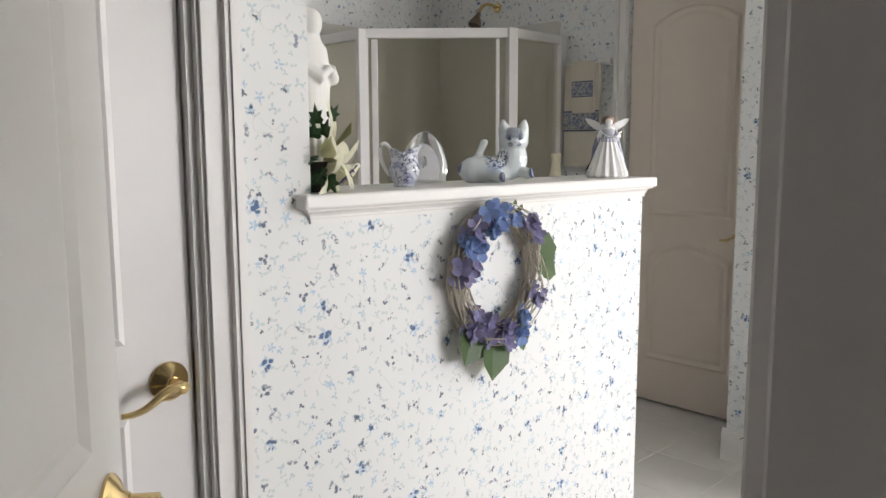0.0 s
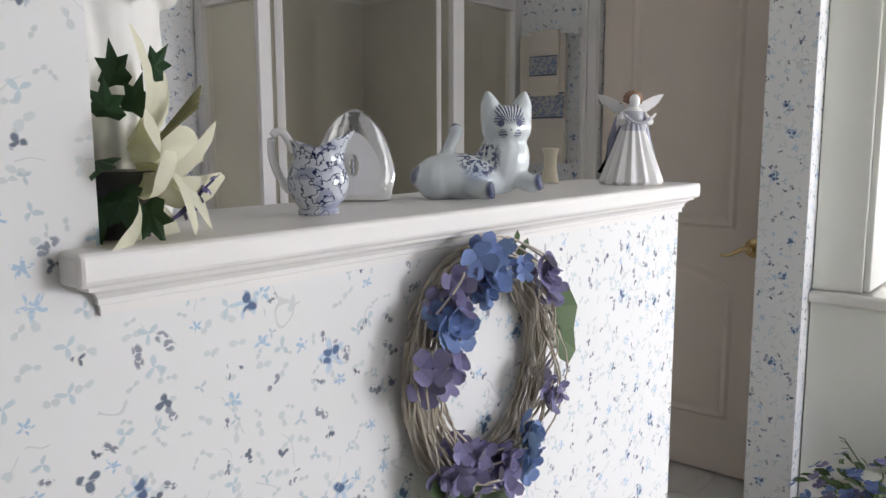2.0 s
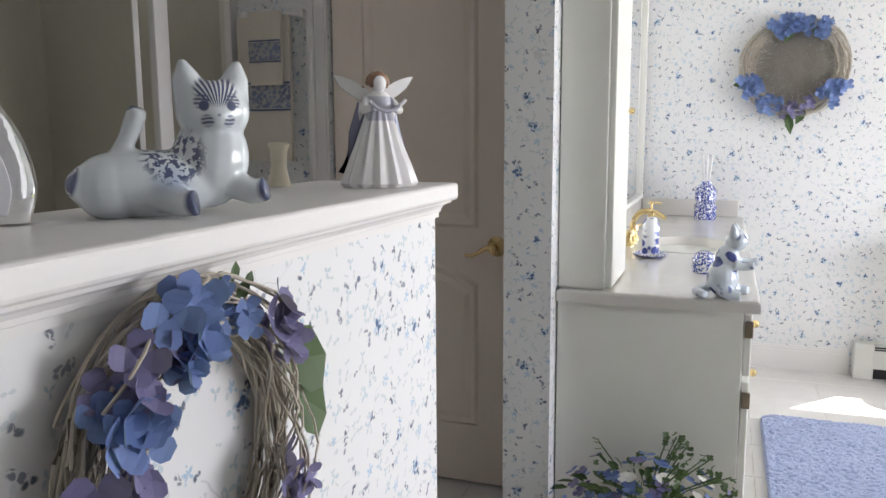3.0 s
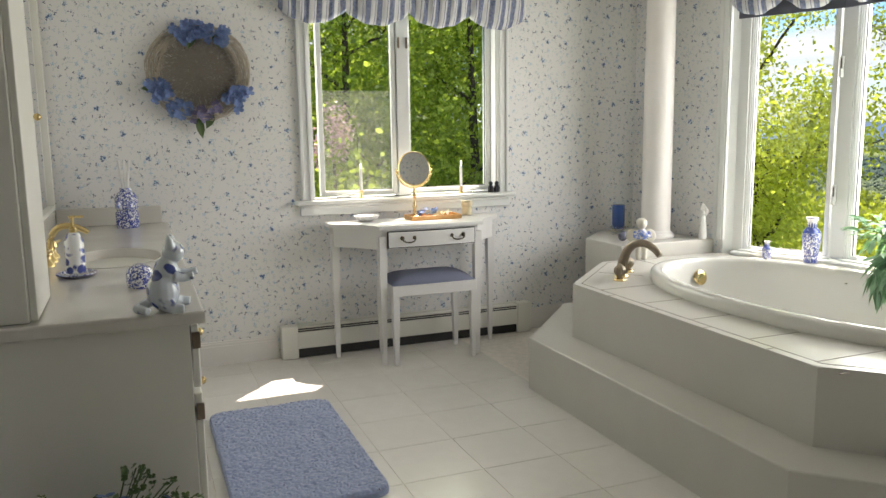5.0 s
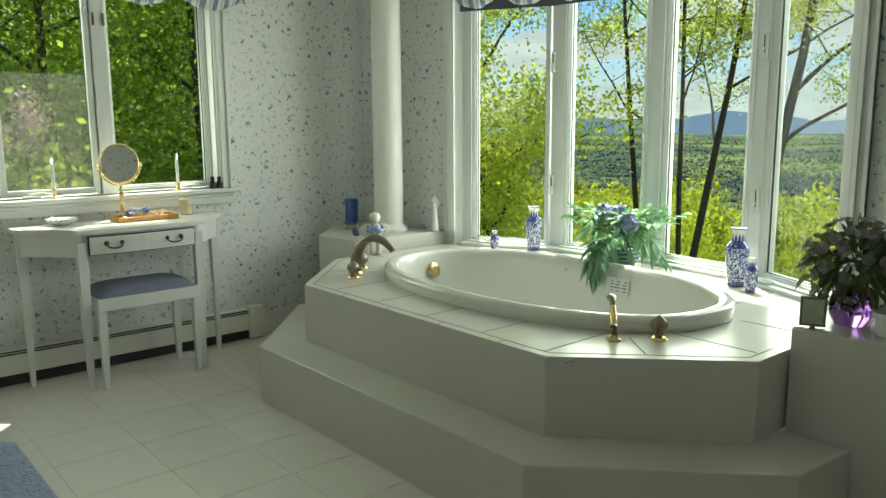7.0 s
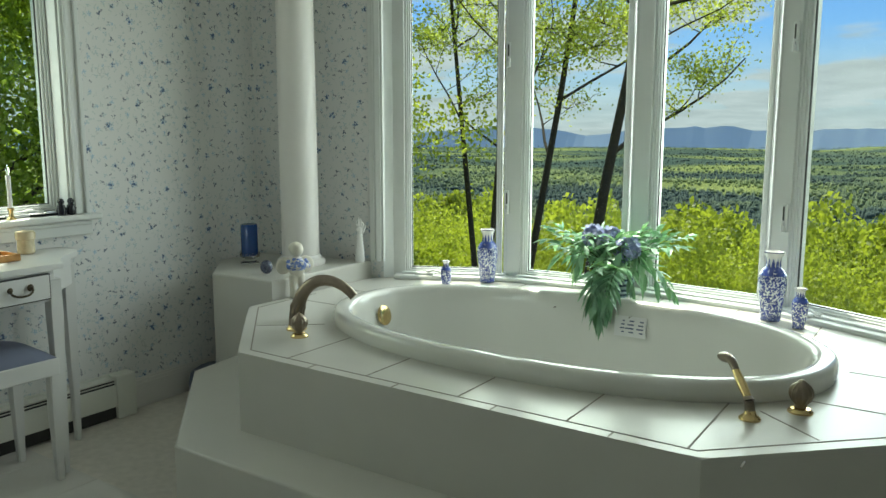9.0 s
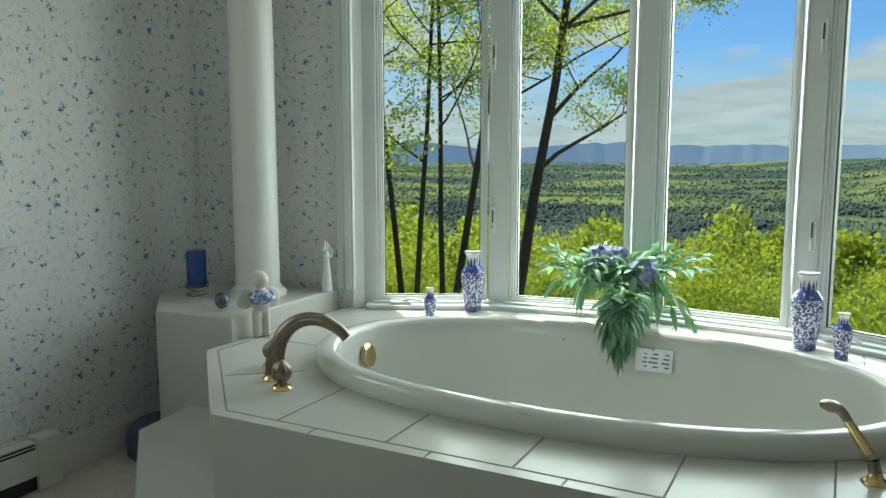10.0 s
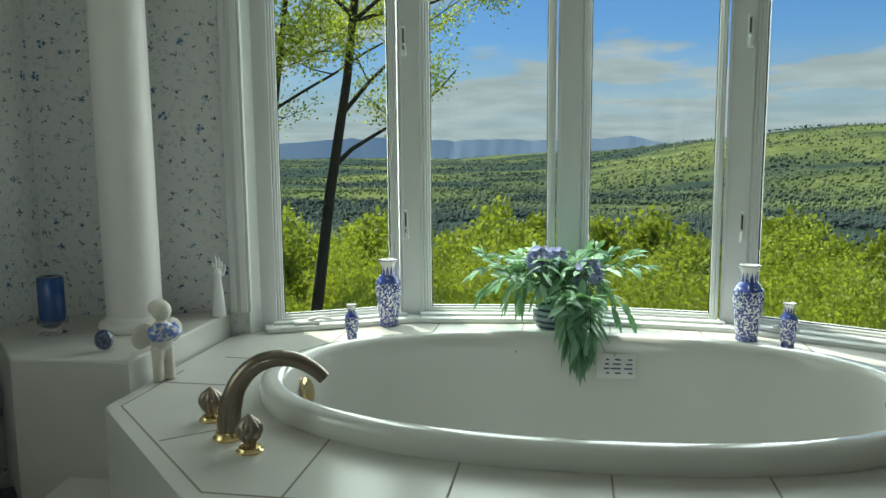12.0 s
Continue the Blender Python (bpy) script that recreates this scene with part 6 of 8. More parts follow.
def planter():
    root = thing("flower_basket", (2.74, 0.93, 0.001), "basket of blue, white and green silk flowers on the floor", "flowers")
    bm = bmesh.new()
    lathe(bm, [(0, 0), (0.085, 0), (0.10, 0.06), (0.12, 0.16), (0.125, 0.17), (0.115, 0.17), (0.09, 0.15), (0, 0.14)], 36, (0, 0, 0), 0.75, 1.0, 0.02, 18)
    part("basket", bm, M_WOOD, root, "woven brown basket", True)
    sp = []
    for _ in range(420):
        d = rand_dir(0.5)
        d.x *= 0.75
        p = Vector((0, 0, 0.17)) + d * rng.uniform(0.03, 0.16)
        p.x = min(p.x, 0.16)
        p.z = max(p.z, 0.13)
        sp.append((p, d + Vector((0, 0, rng.uniform(-0.5, 0.4))), rand_dir(0.6), rng.uniform(0.025, 0.05), rng.uniform(0.012, 0.02), 0.4))
    part("foliage", leaves_bm(sp), M_SILKLEAF, root, "mixed green foliage")
    for mat, cnt, lab, size in ((M_BLUEPETAL, 46, "blue blossoms", 0.016), (M_WHITEPETAL, 16, "white daisies", 0.017), (M_PURPLE, 18, "mauve blossoms", 0.014)):
        bm = bmesh.new()
        for _ in range(cnt):
            d = rand_dir(0.9)
            d.x *= 0.75
            p = Vector((0, 0, 0.17)) + d * rng.uniform(0.13, 0.18)
            floret(bm, p, d, size, 4 if mat != M_WHITEPETAL else 9, 0.2, rng.uniform(0, 1))
        part("blossoms", bm, mat, root, lab)
    bm = bmesh.new()
    for _ in range(14):
        d = rand_dir(1.3)
        p = Vector((0, 0, 0.2))
        q = p + Vector((d.x * 0.14, d.y * 0.18, d.z * 0.20))
        tube(bm, [p, (p + q) / 2 + Vector((0, 0, 0.02)), q], 0.0015, 5)
        for k in range(5):
            floret(bm, q - Vector((0, 0, 0.012 * k)) + rand_dir() * 0.006, rand_dir(0.5), 0.007)
    part("sprig", bm, M_SILKLEAF, root, "thin green sprigs")


M_WHITEPETAL = leafy("white_silk_petal", (0.66, 0.65, 0.60), (0.80, 0.80, 0.77), 0.2)
planter()
bpy.data.objects["flower_basket"].scale = (1.15, 1.5, 1.2)

# ---- side window: heater, dressing table, stool ----


def heater():
    root = thing("baseboard_heater", (EAST - 0.002, 0, 0), "cream metal baseboard heater along the wall", "heater")
    y0, y1 = 0.122, -1.422
    bm = nb(-0.012, y1, 0.012, 0.0, y0, 0.185, 0.002)
    part("back_plate", bm, M_CAB, root)
    bm = nb(-0.066, y1 + 0.09, 0.055, -0.060, y0 - 0.09, 0.150, 0.002)
    part("front_panel", bm, M_CAB, root)
    bm = nb(-0.060, y1 + 0.09, 0.168, -0.0125, y0 - 0.09, 0.176, 0.002)
    part("top_damper", bm, M_CAB, root)
    # solid block for the fins, the slots' shade put into its colour
    bm = nb(-0.0555, y1 + 0.09, 0.004, -0.0125, y0 - 0.09, 0.1655)
    part("fin_core", bm, M_DARK, root, "plain core, near-black for the shade behind the slots")
    bm = nb(-0.062, y1 + 0.09, 0.157, -0.050, y0 - 0.09, 0.160, 0.001)
    part("louvre", bm, M_CAB, root)
    for ya, yb in ((y0 - 0.092, y0), (y1, y1 + 0.092)):
        bm = nb(-0.072, ya, 0.0, -0.0125, yb, 0.188, 0.006)
        part("end_cap", bm, M_CAB, root)


heater()
M_TABLE = plain("white_satin_furniture_paint", (0.70, 0.70, 0.69), 0.35, var=0.05, coat=0.1)
M_CUSHION = plain("grey_blue_upholstery", (0.17, 0.19, 0.27), 0.85, var=0.12, bump=0.4, bscale=250)


def table_outline(grow=0.0, back=5.09):
    """Serpentine front: straight back, concave shoulders, bowed drawer front."""
    g = grow
    pts = [(back, -0.155 + g), (4.985 - g * 0.3, -0.155 + g)]
    for k in range(1, 9):
        t = k / 9
        pts.append((4.985 - g - 0.245 * t ** 0.75 + 0.03 * math.sin(math.pi * t), -0.155 + g - (0.205 + g) * t + 0.0 - 0.012 * math.sin(math.pi * t)))
    n = 9
    for k in range(n):
        t = k / (n - 1)
        pts.append((4.733 - g - 0.018 * math.sin(math.pi * t), -0.36 + g - (0.57 + 2 * g) * t))
    half = pts[2:10]
    for x, y in half[::-1]:
        pts.append((x, -1.29 - y))
    pts += [(4.985 - g * 0.3, -1.135 - g), (back, -1.135 - g)]
    return pts


def tapered_leg(bm, x, y, z0, z1, top, foot):
    vs = []
    for z, h in ((z0, foot / 2), (z1 - 0.12, top / 2), (z1, top / 2)):
        vs.append([bm.verts.new((x + sx * h, y + sy * h, z)) for sx, sy in ((-1, -1), (1, -1), (1, 1), (-1, 1))])
    for a, b in zip(vs, vs[1:]):
        for i in range(4):
            bm.faces.new((a[i], a[(i + 1) % 4], b[(i + 1) % 4], b[i]))
    bm.faces.new(vs[0][::-1])
    bm.faces.new(vs[-1])
    bmesh.ops.bevel(bm, geom=[e for e in bm.edges if abs(e.verts[0].co.z - e.verts[1].co.z) > 0.05], offset=0.004, segments=2, affect='EDGES')
    return bm


def dressing_table():
    root = thing("dressing_table", (0, 0, 0.001), "white serpentine-front dressing table with one drawer under the window", "dressing table")
    bm = bmesh.new()
    prism(bm, table_outline(0.012), 0.737, 0.757, 0.005)
    part("tabletop", bm, M_TABLE, root)
    bm = bmesh.new()
    prism(bm, table_outline(-0.012, 5.085), 0.628, 0.7365)
    part("apron", bm, M_TABLE, root)
    for x, y in ((5.005, -0.178), (4.757, -0.372), (4.757, -0.918), (5.005, -1.112)):
        part("leg", tapered_leg(bmesh.new(), x, y, 0, 0.7, 0.042, 0.022), M_TABLE, root)
    bm = bmesh.new()
    out = []
    for k in range(9):
        t = k / 8
        out.append((4.733 - 0.010 - 0.018 * math.sin(math.pi * t), -0.40 - 0.49 * t))
    inner = [(x + 0.02, y) for x, y in out][::-1]
    prism(bm, out + inner, 0.642, 0.722)
    d = part("drawer_front", bm, M_TABLE, root)
    bm = bmesh.new()
    o2 = [(x + 0.003, y + (0.004 if i < 4 else -0.004 if i > 4 else 0)) for i, (x, y) in enumerate(out)]
    i2 = [(x + 0.012, y) for x, y in o2][::-1]
    prism(bm, o2 + i2, 0.638, 0.726)
    part("drawer_gap", bm, M_DARK, root, "dark line round the drawer")
    for y in (-0.505, -0.785):
        x = 4.733 - 0.010 - 0.018 * math.sin(math.pi * (-0.40 - y) / 0.49)
        bm = bmesh.new()
        for s in (-1, 1):
            lathe(bm, [(0, 0), (0.012, 0), (0.010, 0.003), (0.006, 0.006), (0, 0.007)], 14, (0, s * 0.034, 0))
            ball(bm, (0, s * 0.034, 0.010), 0.006, None, None, 10, 8)
        bmesh.ops.rotate(bm, cent=(0, 0, 0), matrix=Matrix.Rotation(radians(-90), 3, 'Y'), verts=bm.verts)
        tube(bm, bezier((-0.010, -0.036, 0), (-0.022, -0.042, -0.03), (-0.022, 0.042, -0.03), (-0.010, 0.036, 0), 14), 0.0038, 8)
        bmesh.ops.translate(bm, vec=(x, y, 0.690), verts=bm.verts)
        part("drawer_pull", bm, M_PULL, d, "dark antique brass swing pull", True)


def stool():
    root = thing("vanity_stool", (0, 0, 0.001), "white wooden stool with a grey-blue upholstered seat tucked under the table", "stool")
    X0, X1, Y0, Y1 = 4.705, 5.0, -0.895, -0.41
    bm = nb(X0, Y0, 0.375, X1, Y1, 0.435, 0.004)
    part("seat_frame", bm, M_TABLE, root)
    for x in (X0 + 0.018, X1 - 0.018):
        for y in (Y0 + 0.018, Y1 - 0.018):
            part("leg", tapered_leg(bmesh.new(), x, y, 0, 0.376, 0.036, 0.024), M_TABLE, root)
    bm = bmesh.new()
    n = 12
    g = []
    for i in range(n + 1):
        row = []
        for j in range(n + 1):
            u, v = 2 * i / n - 1, 2 * j / n - 1
            z = 0.436 + 0.040 * (1 - u ** 6) * (1 - v ** 6) + 0.010 * (1 - u * u)
            row.append(bm.verts.new(((X0 + X1) / 2 + u * 0.142, (Y0 + Y1) / 2 + v * 0.236, z)))
        g.append(row)
    for i in range(n):
        for j in range(n):
            bm.faces.new((g[i][j], g[i + 1][j], g[i + 1][j + 1], g[i][j + 1]))
    lo = bmesh.ops.extrude_edge_only(bm, edges=[e for e in bm.edges if e.is_boundary])
    for v in (q for q in lo["geom"] if isinstance(q, bmesh.types.BMVert)):
        v.co.z = 0.4355
    part("seat_cushion", bm, M_CUSHION, root, "grey-blue upholstered cushion", True)


dressing_table()
stool()


def table_mirror():
    root = thing("vanity_mirror", (5.03, -0.655, 0.759), "round swivel mirror on a turned brass stand", "mirror")
    bm = bmesh.new()
    lathe(bm, [(0, 0), (0.045, 0), (0.047, 0.006), (0.035, 0.014), (0.012, 0.022), (0.008, 0.05), (0.013, 0.065), (0.008, 0.08), (0.008, 0.115), (0.014, 0.125), (0.008, 0.135), (0.007, 0.165), (0, 0.165)], 22)
    part("stand", bm, M_BRASS, root, "", True)
    bm = bmesh.new()
    cz = 0.278
    pts = [(0, 0.105 * math.cos(t), cz + 0.105 * math.sin(t)) for t in [math.pi + math.pi * k / 20 for k in range(21)]]
    tube(bm, pts, 0.005, 8)
    for k in range(1, 20):
        ball(bm, pts[k], 0.0075, None, None, 8, 6)
    part("yoke", bm, M_BRASS, root, "beaded brass yoke", True)
    bm = bmesh.new()
    ring = [(0.0, 0.093 * math.cos(t), 0.093 * math.sin(t)) for t in [2 * math.pi * k / 36 for k in range(37)]]
    tube(bm, ring, 0.005, 8, False)
    bmesh.ops.transform(bm, matrix=Matrix.Translation((0, 0, cz)) @ Matrix.Rotation(radians(8), 4, 'Y'), verts=bm.verts)
    fr = part("mirror_rim", bm, M_BRASS, root, "", True)
    bm = bmesh.new()
    lathe(bm, [(0, -0.004), (0.092, -0.004), (0.092, 0.004), (0, 0.004)], 40)
    bmesh.ops.transform(bm, matrix=Matrix.Translation((0, 0, cz)) @ Matrix.Rotation(radians(-82), 4, 'Y'), verts=bm.verts)
    part("mirror_glass", bm, M_MIRROR, root, "silvered glass")


def window_candle(y):
    root = thing("electric_candle", (EAST - 0.012, y, W_Z0 + 0.0005), "white electric candle on a brass base on the window sill", "candle", "sill candles")
    bm = bmesh.new()
    lathe(bm, [(0, 0), (0.016, 0), (0.017, 0.004), (0.009, 0.010), (0.008, 0.03), (0.012, 0.038), (0.012, 0.044), (0, 0.044)], 16)
    part("base", bm, M_BRASS, root, "", True)
    bm = bmesh.new()
    lathe(bm, [(0, 0.0445), (0.0085, 0.0445), (0.0085, 0.165), (0, 0.166)], 14)
    part("shaft", bm, M_CHINA, root, "white candle shaft", True)
    bm = bmesh.new()
    lathe(bm, [(0, 0.166), (0.004, 0.167), (0.007, 0.180), (0.005, 0.195), (0, 0.208)], 12)
    part("bulb", bm, M_CLEAR, root, "clear flame bulb", True)


def tabletop_things():
    table_mirror()
    window_candle(-0.372)
    window_candle(-0.985)
    root = thing("wooden_tray", (4.94, -0.73, 0.759), "honey-coloured wooden tray on the dressing table", "tray")
    bm = nb(-0.06, -0.14, 0, 0.06, 0.14, 0.008, 0.002)
    part("tray_base", bm, M_WOOD, root)
    for x0, y0, x1, y1 in ((-0.068, -0.148, -0.0605, 0.148), (0.0605, -0.148, 0.068, 0.148), (-0.0605, -0.148, 0.0605, -0.1405), (-0.0605, 0.1405, 0.0605, 0.148)):
        part("tray_side", nb(x0, y0, 0, x1, y1, 0.024, 0.002), M_WOOD, root)
    fl = thing("silk_flower", (4.94, -0.70, 0.769), "small blue and white silk flowers lying in the tray", "flowers")
    bm = bmesh.new()
    for _ in range(14):
        floret(bm, (rng.uniform(-0.035, 0.035), rng.uniform(-0.04, 0.05), rng.uniform(0.012, 0.045)), rand_dir(1), 0.018)
    part("blossoms", bm, M_BLUEPETAL, fl)
    bm = bmesh.new()
    for _ in range(10):
        floret(bm, (rng.uniform(-0.035, 0.035), rng.uniform(-0.13, -0.05), rng.uniform(0.008, 0.03)), rand_dir(1), 0.016)
    part("white_blossoms", bm, M_WHITEPETAL, fl)
    bm = bmesh.new()
    lathe(bm, [(0, 0), (0.026, 0), (0.03, 0.004), (0.029, 0.05), (0.033, 0.053), (0.034, 0.075), (0.030, 0.082), (0, 0.084)], 24)
    ob = part("trinket_jar", bm, plain("gilt_cream_jar", (0.62, 0.54, 0.36), 0.25, var=0.3, scale=60), None, "", True)
    ob.matrix_basis = pose(5.02, -0.975, 0.759)
    tagged(ob, "small cream jar with gilt band on the dressing table", "jar")
    bm = bmesh.new()
    lathe(bm, [(0, 0), (0.022, 0), (0.05, 0.016), (0.062, 0.032), (0.058, 0.031), (0.045, 0.018), (0.018, 0.006), (0, 0.006)], 40, (0, 0, 0), 1.0, 1.15, 0.06, 9)
    ob = part("shell_dish", bm, M_CHINA, None, "", True)
    ob.matrix_basis = pose(4.99, -0.36, 0.759)
    tagged(ob, "white fluted china shell dish on the dressing table", "dish")
    for y, r in ((-1.175, 1.0), (-1.215, 0.95)):
        B = [("lathe", [(0, 0), (0.017, 0), (0.018, 0.02), (0.014, 0.04), (0, 0.045)], (0, 0, 0), 1.0, 1.0), ("ball", (0, 0, 0.054), 0.013, 0.013, 0.013, (0, 0, 0)), ("tube", [(0.005, -0.01, 0.035), (-0.012, -0.015, 0.022)], [0.006, 0.005])]
        meta_join("small_figurine", B, plain("black_glaze", (0.012, 0.013, 0.02), 0.25), "small dark glazed figurine in the window corner", "figurine", (EAST - 0.02, y, W_Z0 + 0.0005), 20, "sill figurines", 2, 0.002)


tabletop_things()
wreath("wreath", (EAST - 0.003, 0.47, 1.555), -90, 0.275, 0.265, 46, "twig wreath with clusters of blue hydrangeas hanging on the wallpaper",
       [(95, 24, 52, 0.024, M_BLUEPETAL), (60, 12, 14, 0.022, M_BLUEPETAL), (205, 13, 30, 0.024, M_BLUEPETAL), (325, 14, 32, 0.024, M_BLUEPETAL), (240, 14, 22, 0.022, M_BLUEPETAL), (275, 20, 12, 0.022, M_PURPLE)],
       [(95, 0.8, 0.09, 0.06, 250), (70, 0.8, 0.08, 0.05, 300), (265, 0.85, 0.10, 0.05, 280), (285, 0.8, 0.08, 0.05, 240), (200, 0.8, 0.08, 0.05, 180)])


def valance(name, pts, ztop, drop, label, scallops, puff=0.05):
    """Gathered balloon valance along a plan polyline; scalloped, puffed lower edge."""
    P = [Vector((*p, 0)) for p in pts]
    cum = [0.0]
    for a, b in zip(P, P[1:]):
        cum.append(cum[-1] + (b - a).length)
    L = cum[-1]

    def at(s):
        for i in range(len(P) - 1):
            if s <= cum[i + 1] + 1e-9:
                d = (P[i + 1] - P[i]).normalized()
                return P[i] + d * (s - cum[i]), Vector((-d.y, d.x, 0))
        return P[-1], Vector((0, 0, 0))
    root = thing(name, (0, 0, 0), label, "valance")
    bm = bmesh.new()
    uvl = bm.loops.layers.uv.new()
    nu, nv = 40 * scallops, 14
    rowsF = []
    for i in range(nu + 1):
        s = L * i / nu
        c, nrm = at(s)
        ph = s / L * scallops * math.pi
        sc = abs(math.sin(ph))
        col = []
        for j in range(nv + 1):
            t = j / nv
            bulge = puff * math.sin(math.pi * min(1, t * 1.05)) ** 0.8 * (0.45 + 0.55 * sc)
            pleat = (0.011 * math.sin(s * 75 + 5.0 * t * math.cos(ph)) + 0.004 * math.sin(s * 211 + 7 * t * math.cos(ph))) * (1.1 - 0.7 * t)
            z = ztop - (drop * (0.77 + 0.23 * sc ** 0.75)) * t - 0.003 * math.sin(s * 60) * t
            if t > 0.80:
                k = (t - 0.80) / 0.20
                bulge = bulge * (1 - 0.5 * k * k) + 0.012 * math.sin(math.pi * k)
            p = c + nrm * (0.02 + bulge + pleat)
            col.append(bm.verts.new((p.x, p.y, z)))
        rowsF.append(col)
    for i in range(nu):
        for j in range(nv):
            f = bm.faces.new((rowsF[i][j], rowsF[i + 1][j], rowsF[i + 1][j + 1], rowsF[i][j + 1]))
            for lp, (a, b) in zip(f.loops, ((i, j), (i + 1, j), (i + 1, j + 1), (i, j + 1))):
                lp[uvl].uv = (L * a / nu, b / nv * 0.4)
    me = finish(bm, "gathered_cloth", M_STRIPE, True)
    ob = new("gathered_cloth", me)
    ob.parent = root
    sol = ob.modifiers.new("thickness", 'SOLIDIFY')
    sol.thickness = 0.004
    return root


valance("valance", [(EAST - 0.035, -1.38), (EAST - 0.035, 0.06)], 2.14, 0.318, "gathered balloon valance in blue-and-white stripes over the side window", 4, 0.062)
valance("valance", [(x, y + (0.10 if 0 < i < 4 else 0.09)) for i, (x, y) in enumerate(BOW)][::-1], 2.19, 0.345, "gathered blue-and-white striped balloon valance across the bow window", 8, 0.055)


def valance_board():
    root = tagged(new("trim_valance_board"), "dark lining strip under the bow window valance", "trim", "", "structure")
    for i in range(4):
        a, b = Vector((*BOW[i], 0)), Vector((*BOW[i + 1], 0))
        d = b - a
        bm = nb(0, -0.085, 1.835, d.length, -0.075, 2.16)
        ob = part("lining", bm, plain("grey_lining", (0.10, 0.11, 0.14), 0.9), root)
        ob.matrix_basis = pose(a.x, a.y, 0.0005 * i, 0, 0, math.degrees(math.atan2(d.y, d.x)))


valance_board()

# ---- tub deck: fittings, vases, plants ----


def shell_handle(bm, at):
    """Fluted onion-shaped handle."""
    lathe(bm, [(0.013, 0.013), (0.013, 0.020), (0.022, 0.030), (0.028, 0.043), (0.028, 0.056), (0.021, 0.068), (0.011, 0.076), (0.005, 0.082), (0, 0.084)], 56, at, 1, 1, 0.05, 14)


def deck_handle(at, label="fluted bronze bath tap on a polished brass base"):
    root = thing("bath_tap", at, label, "tap", "bath taps")
    bm = bmesh.new()
    lathe(bm, [(0, 0), (0.030, 0), (0.030, 0.004), (0.026, 0.007), (0.024, 0.011), (0.015, 0.013), (0, 0.013)], 30)
    part("base", bm, M_BRASS, root, "polished brass base", True)
    bm = bmesh.new()
    shell_handle(bm, (0, 0, 0))
    part("knob", bm, M_NICKEL, root, "fluted bronze knob", True)
    return root


def tub_spout():
    root = thing("bath_filler", (4.092, -1.412, DECK), "arched reeded bronze bath filler with brass base", "bath filler")
    bm = bmesh.new()
    lathe(bm, [(0, 0), (0.036, 0), (0.036, 0.005), (0.031, 0.010), (0.029, 0.018), (0, 0.018)], 30)
    part("base", bm, M_BRASS, root, "polished brass base", True)
    d = Vector((-0.88, -0.30, 0)).normalized()
    pts = bezier((0, 0, 0.015), d * 0.00 + Vector((0, 0, 0.20)), d * 0.145 + Vector((0, 0, 0.218)), d * 0.218 + Vector((0, 0, 0.128)), 22)
    bm = bmesh.new()
    tube(bm, pts, [0.0255 - 0.010 * (i / 21) for i in range(22)], 26)
    c = [Vector(p) for p in pts]
    for v in bm.verts:
        k = min(range(22), key=lambda i: (c[i] - v.co).length)
        o = v.co - c[k]
        side = Vector((-d.y, d.x, 0))
        a = math.atan2(o.dot(side), o.dot(side.cross(c[min(k + 1, 21)] - c[max(k - 1, 0)]).normalized()))
        v.co = c[k] + o * (1 + 0.07 * math.cos(13 * a))
    part("arched_spout", bm, M_NICKEL, root, "", True)


def hand_spray():
    root = thing("hand_spray", (2.57, -1.40, DECK), "gold hand spray with bronze ends resting in its holder", "hand spray")
    bm = bmesh.new()
    lathe(bm, [(0, 0), (0.026, 0), (0.026, 0.004), (0.022, 0.009), (0.015, 0.016), (0.012, 0.03), (0, 0.03)], 26)
    part("base", bm, M_BRASS, root, "polished brass base", True)
    a, b, c, d = Vector((0, 0, 0.025)), Vector((0.005, -0.006, 0.055)), Vector((0.052, -0.060, 0.125)), Vector((0.066, -0.076, 0.148))
    bm = bmesh.new()
    tube(bm, [a, (a + b) / 2, b], [0.013, 0.012, 0.011], 14)
    tube(bm, [b, b + (c - b) * 0.12], [0.014, 0.011], 14)
    part("lower_grip", bm, M_NICKEL, root, "bronze lower grip", True)
    bm = bmesh.new()
    tube(bm, [b + (c - b) * 0.1, (b + c) / 2, c], [0.010, 0.0125, 0.010], 14)
    part("handle", bm, M_BRASS, root, "polished gold handle", True)
    bm = bmesh.new()
    tube(bm, bezier(c, c + (c - b) * 0.35, d + Vector((0, 0, 0.006)), d + Vector((0.034, -0.034, -0.002)), 10), [0.010, 0.010, 0.011, 0.011, 0.012, 0.013, 0.015, 0.017, 0.017, 0.013], 14)
    part("spray_head", bm, M_NICKEL, root, "bronze spray head", True)


tub_spout()
for p in ((4.185, -1.515), (4.012, -1.345), (2.478, -1.52)):
    deck_handle((p[0], p[1], DECK))
hand_spray()
bpy.data.objects["hand_spray"].scale = (1.0, 1.0, 0.78)


M_DELFT_FOOT = porcelain("panelled_foot_glaze", (0.55, 0.60, 0.72), (0.012, 0.025, 0.14), 130, 0.64, 0.70)
M_DELFT_SHOULDER = porcelain("cobalt_shoulder_glaze", (0.62, 0.68, 0.80), (0.012, 0.03, 0.17), 70, 0.66, 0.80)


